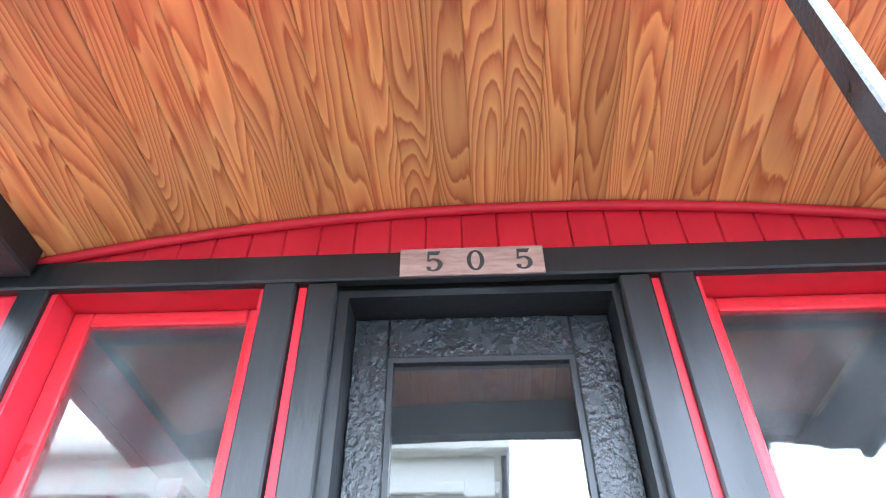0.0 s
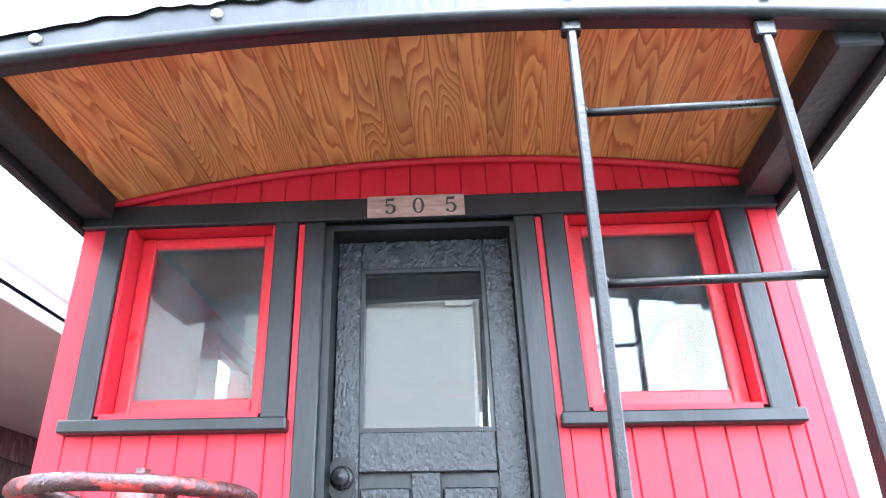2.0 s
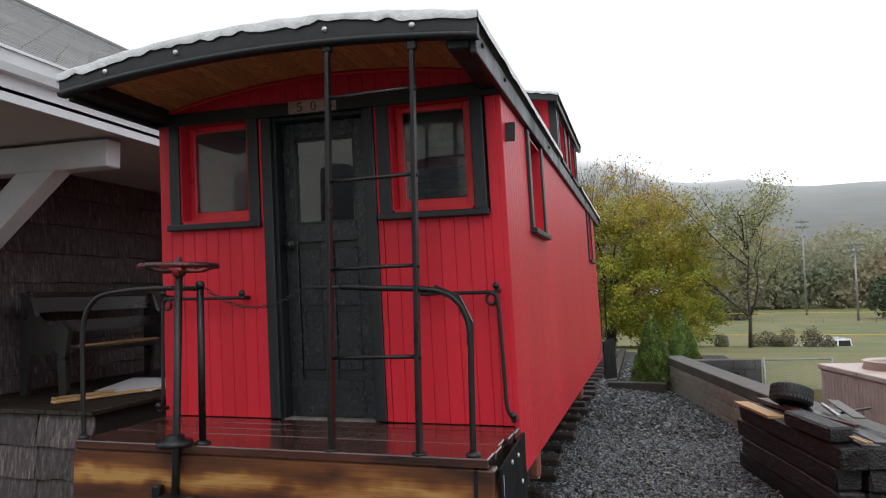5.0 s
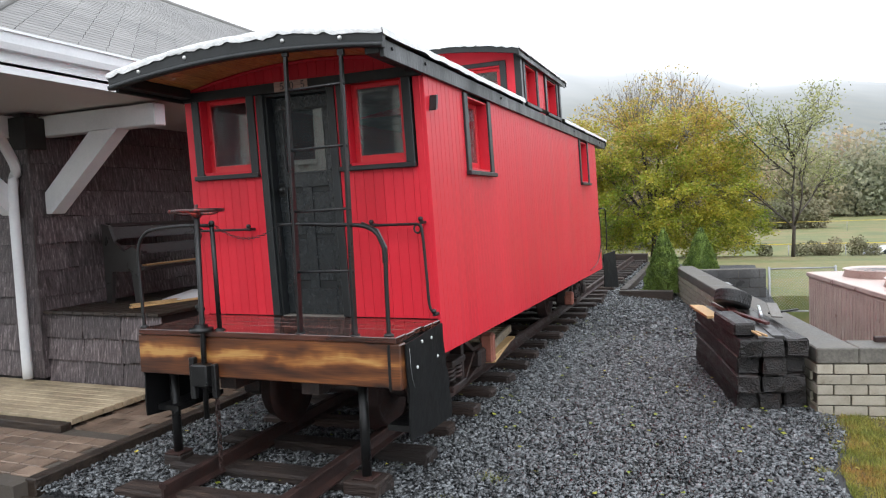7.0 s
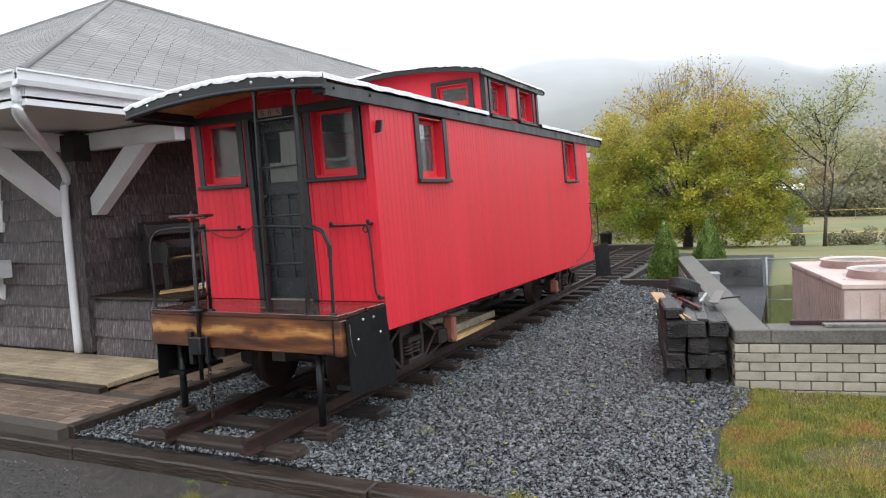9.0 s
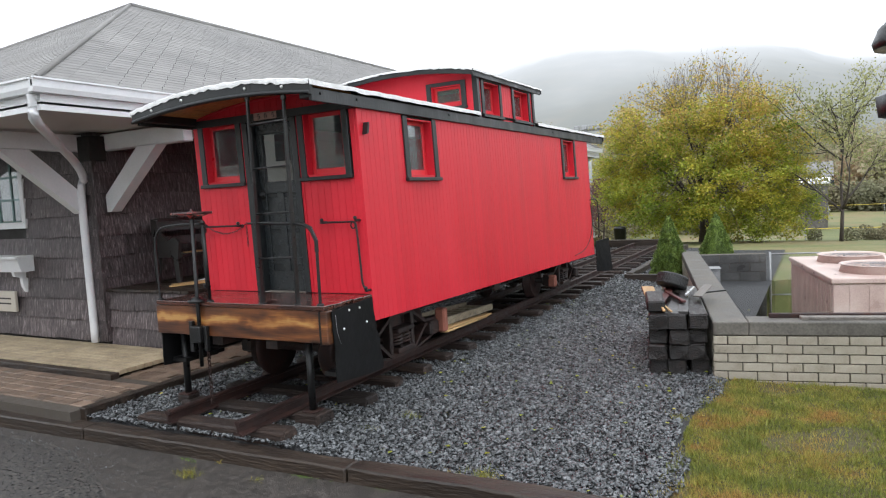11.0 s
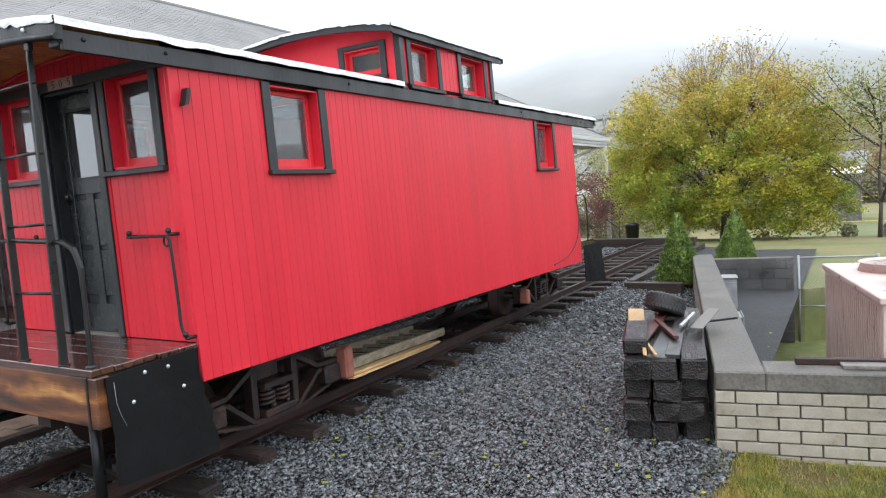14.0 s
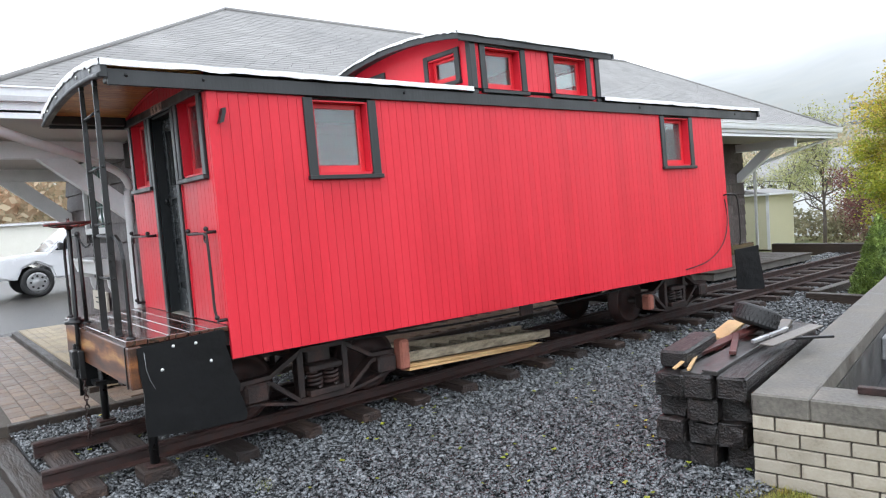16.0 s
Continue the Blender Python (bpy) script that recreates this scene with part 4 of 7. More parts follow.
part("lock_plate", slab(bm_new(), [(-0.243 + a, 2.295 + b) for a, b in ((-0.024, -0.055), (0.024, -0.055), (0.036, -0.034), (0.036, 0.034), (0.024, 0.055), (-0.024, 0.055), (-0.036, 0.034), (-0.036, -0.034))], 1.2935, 1.2995, "y"), IRON, DR, rack=True)
part("rose", lathe(bm_new(), [(0.033, 0.0), (0.033, -0.005), (0.026, -0.009), (0.0, -0.009)], (-0.243, 1.2935, 2.295), 20, "y"), IRON, DR, rack=True)
for ob in (DR, *DR.children):
    ob.data.transform(Matrix.Translation((0, -0.045, 0)))
fr = bm_new()
box(fr, DOOR[0] - 0.008, DOOR[0] + 0.018, 1.18, 1.345, 1.29, 3.05)
box(fr, DOOR[1] - 0.01, DOOR[1] + 0.012, 1.18, 1.345, 1.29, 3.05)
box(fr, DOOR[0] + 0.018, DOOR[1] - 0.01, 1.18, 1.345, 3.032, 3.05)
part("door_jamb", fr, BLACK, BODY, rack=True)
fr = bm_new()
box(fr, DOOR[0] - 0.068, DOOR[0] - 0.004, Y0 - 0.022, Y0 + 0.004, 1.29, 3.054, 0.004)
part("door_casing", fr, BLACK, BODY, rack=True)
part("door_casing", boxed(DOOR[1] + 0.004, DOOR[1] + 0.068, Y0 - 0.022, Y0 + 0.004, 1.29, 3.054, 0.004), BLACK, BODY, rack=True)
part("threshold", boxed(-0.29, 0.28, 1.18, 1.34, 1.262, 1.288, 0.004), PLANK_GREY, BODY, "worn bare wood threshold", rack=True)

# roof, canopy and ceiling
ROOF = part("roof", slab(bm_new(), [(x, roof_z(x)) for x in np.linspace(-1.13, 1.13, 25)] + [(x, ceil_z(x) + 0.022) for x in np.linspace(1.1, -1.1, 25)], 0.495, 9.55, "y"), BLACK, CAR, "arched wooden roof deck", rack=True)
x = -1.06
while x < 1.05:
    xe = min(x + 0.0755, 1.06)
    g = 0.003
    mid = (x + xe) / 2
    pts = [(x, ceil_z(x) + 0.018), (x, ceil_z(x) + g), (x + g, ceil_z(x)), (mid, ceil_z(mid) - 0.0004), (xe - g, ceil_z(xe)), (xe, ceil_z(xe) + g), (xe, ceil_z(xe) + 0.018)]
    part("ceiling_plank", slab(bm_new(), pts, 0.495, Y0, "y"), PINE, ROOF, rack=True)
    x = xe
pts = [(x, ceil_z(x) + 0.016) for x in np.linspace(-1.06, 1.06, 15)] + [(x, ceil_z(x)) for x in np.linspace(1.06, -1.06, 15)]
part("far_ceiling", slab(bm_new(), pts, Y1, 9.5, "y"), PINE, ROOF, rack=True)
for ya, yb in ((0.455, 0.495), (9.55, 9.59)):
    fx = np.linspace(-1.14, 1.14, 29)
    part("end_fascia", slab(bm_new(), [(x, roof_z(x) - 0.006) for x in fx] + [(x, roof_z(x) - 0.142 + 0.026 * (x / 1.14) ** 2) for x in fx[::-1]], ya, yb, "y"), BLACK, ROOF, rack=True)
    part("fascia_roll", rod([(x, ya if ya < 1 else yb, roof_z(x) - 0.128 + 0.026 * (x / 1.14) ** 2) for x in fx], 0.018, 8), BLACK, ROOF, rack=True)
for s in (1, -1):
    a, b = sorted((s * (HW + 0.002), s * (HW + 0.032)))
    part("side_fascia", boxed(a, b, 0.497, 9.548, 3.058, 3.172, 0.004), BLACK, ROOF, rack=True)
    a, b = sorted((s * 0.985, s * HW))
    part("top_plate", boxed(a, b, 0.497, Y0 - 0.03, 3.085, 3.165, 0.006), BLACK, ROOF, rack=True)
    part("top_plate", boxed(a, b, Y1, 9.548, 3.075, 3.165, 0.006), BLACK, ROOF, rack=True)


def coating(y0, y1, zf, hw, lip, seed, ends=(True, True)):
    """The white coating: a thin uneven skin with a ragged lip over the edge."""
    rr = np.random.RandomState(seed)
    bm = bm_new()
    xs_ = np.linspace(-hw, hw, 97)
    ys_ = np.linspace(y0, y1, max(3, int((y1 - y0) / 0.09)))
    top = [[bm.verts.new((x, y, zf(x) + 0.008 + 0.006 * noise.noise((x * 9, y * 9, seed)))) for x in xs_] for y in ys_]
    for j in range(len(ys_) - 1):
        for i in range(len(xs_) - 1):
            bm.faces.new((top[j][i], top[j][i + 1], top[j + 1][i + 1], top[j + 1][i])).smooth = True
    for on, row, sy in ((ends[0], top[0], -0.012), (ends[1], top[-1], 0.012)):
        if on:
            lo = [bm.verts.new((v.co.x, v.co.y + sy * 0.4, v.co.z - lip * (0.8 + 0.35 * noise.noise((v.co.x * 3, seed, 0)) + 0.3 * noise.noise((v.co.x * 17, seed, 3))))) for v in row]
            md = [bm.verts.new((v.co.x, v.co.y + sy, v.co.z - 0.01)) for v in row]
            for i in range(len(row) - 1):
                bm.faces.new((row[i], row[i + 1], md[i + 1], md[i])).smooth = True
                bm.faces.new((md[i], md[i + 1], lo[i + 1], lo[i])).smooth = True
    for i0, sx in ((0, -1), (-1, 1)):
        col = [t[i0] for t in top]
        lo = [bm.verts.new((v.co.x + sx * 0.004, v.co.y, v.co.z - 0.9 * lip * (0.9 + 0.25 * noise.noise((seed, v.co.y * 6, 0))))) for v in col]
        for i in range(len(col) - 1):
            bm.faces.new((col[i], col[i + 1], lo[i + 1], lo[i]))
    bmesh.ops.recalc_face_normals(bm, faces=bm.faces[:])
    return bm


for a, b, sd, en in ((0.45, 3.84, 1, (True, False)), (5.89, 9.60, 2, (False, True))):
    part("white_coating", coating(a, b, roof_z, 1.146, 0.055, sd, en), ROOF_WHITE, ROOF, "weathered white roof coating with ragged edge", rack=True)
for x in (0.41, 0.84, -0.41, -0.84):
    part("bolt", lathe(bm_new(), [(0.0, -0.012), (0.012, -0.01), (0.016, 0.0)], (x, 0.455, roof_z(x) - 0.066), 10, "y"), BOLT, ROOF, "bright bolt head", rack=True)
for y in (0.62, 1.16, 3.0, 6.6, 8.9):
    part("bolt", lathe(bm_new(), [(0.014, 0.0), (0.010, 0.01), (0.0, 0.012)], (HW + 0.032, y, 3.13), 8, "x"), IRON, ROOF, rack=True)

# cupola
CUP = part("cupola", boxed(-HW, -HW + 0.05, 3.87, 5.86, 3.18, 3.74), RED, CAR, "red cupola with black-framed windows and white arched roof", rack=True)


def cup_z(x):
    return 3.87 - 0.11 * (x / 1.16) ** 2


for s_, (a, b) in enumerate(((3.88, 4.07), (4.58, 5.08), (5.66, 5.86))):
    y = a
    while y < b - 0.01:
        ye = min(y + 0.082, b)
        pts = [(HW - 0.03, y), (HW - 0.03, ye), (HW - 0.004, ye), (HW, ye - 0.0028), (HW, y + 0.0028), (HW - 0.004, y)]
        part("board", slab(bm_new(), pts, 3.172, 3.74, "z"), RED, CUP, rack=True)
        y = ye
part("under_sill", boxed(HW - 0.03, HW - 0.001, 4.07, 5.66, 3.172, 3.225), BLACK, CUP, rack=True)
for a, b in ((4.07, 4.57), (5.09, 5.64)):
    window_unit("window", right_map, a, b, 3.24, 3.655, CAR, casing=0.075, top=0.03)
for y in (3.86, 5.80):
    part("corner_post", boxed(HW - 0.05, HW + 0.022, y, y + 0.075, 3.172, 3.745, 0.004), BLACK, CUP, rack=True)
for yy, sgn in ((3.86, 1), (5.87, -1)):
    def fmap(u0, u1, d0, d1, z0, z1, y=yy, s=sgn):
        return (u0, u1, min(y - s * d1, y - s * d0), max(y - s * d1, y - s * d0), z0, z1)
    e = bm_new()
    lo = [(x, cup_z(x) - 0.03) for x in np.linspace(-1.05, 1.05, 13)]
    for a, b in ((-1.05, -0.88), (-0.44, 0.44), (0.88, 1.05)):
        seg = [(a, 3.2)] + [(x, cup_z(x) - 0.03) for x in np.linspace(a, b, 6)] + [(b, 3.2)]
        slab(e, seg, yy + (0.004 if sgn > 0 else -0.04), yy + (0.04 if sgn > 0 else -0.004), "y")
    for a, b in ((-0.88, -0.44), (0.44, 0.88)):
        slab(e, [(a, 3.62), (b, 3.62)] + [(x, cup_z(x) - 0.03) for x in np.linspace(b, a, 5)], yy + (0.004 if sgn > 0 else -0.04), yy + (0.04 if sgn > 0 else -0.004), "y")
        box(e, a, b, yy + (0.004 if sgn > 0 else -0.04), yy + (0.04 if sgn > 0 else -0.004), 3.2, 3.345)
    part("end_wall", e, RED, CUP, rack=True)
    for a, b in ((-0.88, -0.44), (0.44, 0.88)):
        window_unit("window", fmap, a, b, 3.36, 3.62, CAR, casing=0.07, top=0.03, deep=0.05, sash=0.04)
cx = np.linspace(-1.15, 1.15, 25)
part("cupola_roof", slab(bm_new(), [(x, cup_z(x)) for x in cx] + [(x, cup_z(x) - 0.03) for x in cx[::-1]], 3.70, 6.10, "y"), BLACK, CUP, rack=True)
for ya, yb in ((3.68, 3.71), (6.09, 6.12)):
    part("end_fascia", slab(bm_new(), [(x, cup_z(x) - 0.004) for x in cx] + [(x, cup_z(x) - 0.075) for x in cx[::-1]], ya, yb, "y"), BLACK, CUP, rack=True)
for s in (1, -1):
    a, b = sorted((s * (HW + 0.024), s * (HW + 0.052)))
    part("side_fascia", boxed(a, b, 3.712, 6.088, 3.675, 3.765, 0.004), BLACK, CUP, rack=True)
part("white_coating", coating(3.672, 6.128, cup_z, 1.158, 0.035, 5), ROOF_WHITE, CUP, "weathered white roof coating", rack=True)

# platform
PLAT = part("platform", boxed(-1.05, 1.05, 0.53, Y0 + 0.03, 1.13, 1.245), DARK, CAR, "open end platform of dark planks")
yy = 0.445
for i in range(5):
    part("deck_board", boxed(-1.075 + rng.uniform(-0.01, 0.01), 1.075 + rng.uniform(-0.012, 0.012), yy, yy + 0.142, 1.247, 1.287 + rng.uniform(-0.003, 0.002), 0.005), DECK_WOOD, PLAT)
    yy += 0.146
part("end_beam", boxed(-1.08, 1.02, 0.45, 0.53, 0.955, 1.244, 0.008), BEAM_WOOD, PLAT, "stained end beam with streaked grain")
part("beam_end", boxed(1.022, 1.10, 0.447, 0.54, 0.945, 1.243, 0.008), BEAM_WOOD, PLAT)
part("beam_strap", boxed(1.012, 1.03, 0.44, 0.45, 0.945, 1.243, 0.002), IRON, PLAT)
for s in (1, -1):
    x0 = s * 1.108
    prof = [(0.50, 1.235), (1.105, 1.272), (1.125, 1.262), (1.13, 1.14), (1.15, 1.06), (1.165, 0.985), (1.155, 0.96), (1.19, 0.90), (1.215, 0.83), (1.205, 0.77), (1.235, 0.68), (1.25, 0.6), (1.235, 0.555), (0.90, 0.565), (0.52, 0.60), (0.515, 0.70), (0.525, 0.9), (0.505, 1.05)]
    a, b = sorted((x0, x0 + s * 0.012))
    pl = part("step_plate", slab(bm_new(), prof, a, b, "x"), STEEL_PLATE, CAR, "dented black steel plate closing the steps")
    for y, z in ((0.747, 1.208), (0.908, 1.203), (1.008, 1.053), (0.657, 1.054)):
        part("bolt", lathe(bm_new(), [(0.013, 0), (0.01, s * 0.007), (0.0, s * 0.008)], (x0 + (s * 0.012 if s > 0 else -0.012), y, z), 8, "x"), BOLT, pl, "bright bolt head")
    part("weld_seam", rod([(x0 + s * 0.014, y, z) for y, z in ((0.545, 1.2), (0.55, 1.08), (0.57, 1.0), (0.60, 0.93))], 0.0016, 5), GALV, pl)
    part("step_frame", boxed(*sorted((s * 0.9, s * 1.1)), 0.62, 1.14, 0.62, 0.66), IRON, CAR)
    q = [(8.62 + (yv - 0.5) * 0.68, 0.57 + (z - 0.555) * 0.9) for yv, z in prof]
    far = slab(bm_new(), q, a, b, "x")
    bmesh.ops.transform(far, matrix=Matrix.Translation((x0, 8.62, 0)) @ Matrix.Rotation(radians(-20 * s), 4, "Z") @ Matrix.Translation((-x0, -8.62, 0)), verts=far.verts[:])
    part("step_plate", far, STEEL_PLATE, CAR, "dented black steel plate closing the far steps, bent outward")
part("far_platform", boxed(-1.05, 1.05, Y1, 9.3, 1.1, 1.24), DECK_WOOD, CAR)

# end rails, ladder, brake wheel
LAD = thing("roof_ladder", (0.62, 0.47, 1.29), "black iron ladder from the platform to the roof edge", "ladder")
for x, top in ((0.342, 3.165), (0.762, 3.125)):
    st = slab(bm_new(), [(0.455, 1.288), (0.505, 1.288), (0.502, 2.2), (0.495, top - 0.06), (0.490, top), (0.468, top), (0.462, top - 0.06), (0.458, 2.2)], x - 0.010, x + 0.010, "x")
    bmesh.ops.bevel(st, geom=st.edges[:], offset=0.003, segments=1, affect="EDGES")
    part("stile", st, IRON, LAD)
    part("foot", lathe(bm_new(), [(0.036, 0.0), (0.036, 0.006), (0.03, 0.010), (0.0, 0.010)], (x, 0.48, 1.288), 12), IRON, LAD)
    part("head_clip", boxed(x - 0.022, x + 0.022, 0.462, 0.494, top - 0.03, top + 0.012, 0.004), IRON, LAD)
    for z in (1.71, 2.115, 2.525, 2.92):
        part("rivet", lathe(bm_new(), [(0.012, 0.0), (0.009, 0.006), (0.0, 0.008)], (x + 0.010, 0.48, z), 8, "x"), IRON, LAD)
for z in (1.71, 2.115, 2.525, 2.92):
    part("rung", rod([(0.342, 0.48, z - 0.004), (0.762, 0.48, z + 0.004)], 0.0095, 8), IRON, LAD)

RAIL = thing("end_railing", (0.9, 0.5, 1.29), "curved black iron platform railing", "railing", "platform railings")
part("rail_bar", rod(smooth_line([(1.0, 0.5, 1.288), (1.01, 0.5, 1.6), (1.015, 0.5, 1.83), (0.97, 0.5, 1.95), (0.86, 0.5, 2.005), (0.6, 0.49, 2.02), (0.42, 0.485, 2.03)], 6), 0.014, 8), IRON, RAIL, rack=True)
part("foot", lathe(bm_new(), [(0.034, 0), (0.034, 0.008), (0.016, 0.02), (0, 0.02)], (1.0, 0.5, 1.288), 10), IRON, RAIL, rack=True)
part("flat_bar", slab(bm_new(), [(0.86, 2.0), (0.96, 1.955), (1.005, 1.85), (1.0, 1.76), (1.03, 1.76), (1.035, 1.86), (0.98, 1.98), (0.87, 2.03)], 0.49, 0.51, "y"), IRON, RAIL, rack=True)
RAIL = thing("end_railing", (-0.8, 0.5, 1.29), "curved black iron platform railing beside the brake wheel", "railing", "platform railings")
part("rail_bar", rod(smooth_line([(-1.06, 0.5, 1.288), (-1.06, 0.5, 1.6), (-1.05, 0.5, 1.87), (-0.98, 0.5, 1.99), (-0.86, 0.5, 2.03), (-0.6, 0.49, 2.045), (-0.33, 0.485, 2.04)], 6), 0.013, 8), IRON, RAIL, rack=True)
part("post", rod([(-0.345, 0.49, 1.288), (-0.33, 0.485, 2.05)], 0.017, 8), IRON, RAIL, rack=True)
part("finial", lathe(bm_new(), [(0.02, -0.02), (0.022, 0.0), (0.016, 0.014), (0, 0.018)], (-0.33, 0.485, 2.06), 10), IRON, RAIL, rack=True)
part("foot", lathe(bm_new(), [(0.04, 0), (0.04, 0.008), (0.018, 0.02), (0, 0.02)], (-0.345, 0.49, 1.288), 10), IRON, RAIL, rack=True)
part("foot", lathe(bm_new(), [(0.034, 0), (0.034, 0.008), (0.016, 0.02), (0, 0.02)], (-1.06, 0.5, 1.288), 10), IRON, RAIL, rack=True)
CH = thing("safety_chain", (0.05, 0.48, 1.95), "thin black chain slung across the platform gap", "chain")
ch = bm_new()
links = 26
ends = (Vector((-0.31, 0.485, 2.045)), Vector((0.245, 0.485, 2.04)))
for i in range(links):
    t = (i + 0.5) / links
    p = ends[0].lerp(ends[1], t) - Vector((0, 0, 0.10 * (1 - (2 * t - 1) ** 2)))
    sl = 0.10 * 4 * (2 * t - 1) / 1.0
    d = Vector((1, 0, sl)).normalized()
    nrm = Vector((0, 1, 0)) if i % 2 else Vector((0, 0, 1))
    sdv = d.cross(nrm).normalized()
    tube(ch, [p + 0.0125 * math.cos(a) * d + 0.0075 * math.sin(a) * sdv for a in np.linspace(0, 2 * math.pi, 9)[:-1]], 0.0028, 5, True)
for i in range(9):
    p = Vector((0.235, 0.485, 2.0 - 0.021 * i))
    sdv = Vector((1, 0, 0)) if i % 2 else Vector((0, 1, 0))
    tube(ch, [p + 0.0125 * math.cos(a) * Vector((0, 0, 1)) + 0.0075 * math.sin(a) * sdv for a in np.linspace(0, 2 * math.pi, 9)[:-1]], 0.0028, 5, True)
part("chain_strand", ch, IRON, CH, rack=True)
part("chain_bar", rod([(0.25, 0.485, 2.03), (0.42, 0.485, 2.03)], 0.009, 8), IRON, CH, rack=True)


def grab_iron(s, label):
    g = thing("grab_iron", (s * 0.8, 1.12, 1.9), label, "grab handle", "wall grab irons")
    x1, x0 = (1.02, 0.6) if s > 0 else (-1.03, -0.47)
    part("handle_bar", rod(smooth_line([(x0, 1.10, 1.99), (x1 - s * 0.1, 1.10, 1.99), (x1 - s * 0.02, 1.10, 1.985), (x1 + s * 0.005, 1.10, 1.93), (x1 + s * 0.015, 1.10, 1.6), (x1 + s * 0.02, 1.10, 1.40), (x1 + s * 0.05, 1.115, 1.33)], 6), 0.0105, 8), IRON, g, rack=True)
    for x, z in ((x0 + s * 0.02, 1.99), (x1, 2.0), (x1 + s * 0.05, 1.33)):
        part("standoff", rod([(x, 1.10, z), (x, 1.175, z)], 0.013, 8), IRON, g, rack=True)
        part("eye", lathe(bm_new(), [(0, -0.02), (0.015, -0.014), (0.02, 0.0), (0.015, 0.014), (0, 0.02)], (x, 1.10, z + 0.025), 10), IRON, g, rack=True)
    part("loop", rod([(x1 - s * 0.03 + 0.026 * math.cos(a), 1.10, 1.955 + 0.03 * math.sin(a)) for a in np.linspace(0, 2 * math.pi, 13)[:-1]], 0.008, 6, True), IRON, g, rack=True)


grab_iron(1, "bent black iron grab handle on the red end wall")
grab_iron(-1, "bent black iron grab handle on the red end wall")
BW = thing("brake_wheel", (-0.40, 0.41, 0.9), "horizontal hand brake wheel on an iron shaft, chipped red and black", "brake wheel")
c = Vector((-0.445, 0.44, 2.15))
part("rim", rod([c + 0.178 * Vector((math.cos(a), math.sin(a), 0)) for a in np.linspace(0, 2 * math.pi, 33)[:-1]], 0.014, 8, True), WHEEL_RED, BW)
for i in range(5):
    a = 2 * math.pi * i / 5 + 0.3
    part("spoke", rod(smooth_line([c + Vector((0.02 * math.cos(a), 0.02 * math.sin(a), -0.02)), c + Vector((0.10 * math.cos(a + 0.25), 0.10 * math.sin(a + 0.25), -0.022)), c + Vector((0.175 * math.cos(a + 0.1), 0.175 * math.sin(a + 0.1), 0))], 4), 0.011, 7), WHEEL_RED, BW)
part("hub", lathe(bm_new(), [(0, 0.045), (0.012, 0.045), (0.014, 0.02), (0.035, 0.012), (0.038, -0.03), (0.026, -0.05), (0, -0.05)], c, 14), WHEEL_RED, BW)
part("shaft", rod([(-0.445, 0.44, 2.12), (-0.45, 0.43, 1.3), (-0.45, 0.42, 0.66)], 0.019, 10), IRON, BW)
part("ratchet", lathe(bm_new(), [(0.0, 0.05), (0.045, 0.05), (0.05, 0.03), (0.085, 0.025), (0.085, 0.0), (0, 0)], (-0.45, 0.42, 1.29), 14), IRON, BW)
part("bracket", boxed(-0.52, -0.38, 0.36, 0.445, 0.90, 1.06, 0.01), IRON, BW)
part("bracket_leg", boxed(-0.57, -0.525, 0.40, 0.445, 0.80, 1.1, 0.006), IRON, BW)
part("bracket_leg", boxed(-0.375, -0.335, 0.40, 0.445, 0.82, 1.06, 0.006), IRON, BW)
ch = bm_new()
for i in range(13):
    p = Vector((-0.355, 0.43, 0.82 - 0.042 * i))
    sdv = Vector((1, 0, 0)) if i % 2 else Vector((0, 1, 0))
    tube(ch, [p + 0.027 * math.cos(a) * Vector((0, 0, 1)) + 0.016 * math.sin(a) * sdv for a in np.linspace(0, 2 * math.pi, 9)[:-1]], 0.0065, 5, True)
part("brake_chain", ch, RUST, BW, "rusty hanging chain")

# jack posts under the end beam
for x, y in ((0.70, 0.66), (-1.0, 0.70)):
    j = thing("jack_post", (x, y, 0.2), "black screw jack post on a wooden block", "jack post", "jack posts")
    part("post", rod([(x, y, 0.27), (x, y, 0.96)], 0.035, 12), IRON, j)
    part("head", boxed(x - 0.09, x + 0.09, y - 0.06, y + 0.06, 0.93, 0.956, 0.003), IRON, j)
    part("base", boxed(x - 0.075, x + 0.075, y - 0.075, y + 0.075, 0.262, 0.277, 0.003), RUST, j)
    w = 0.13 if x > 0 else 0.085
    part("block", boxed(x - w, x + w, y - w * 0.92, y + w * 0.92, 0.12, 0.261, 0.01), TIE, j)


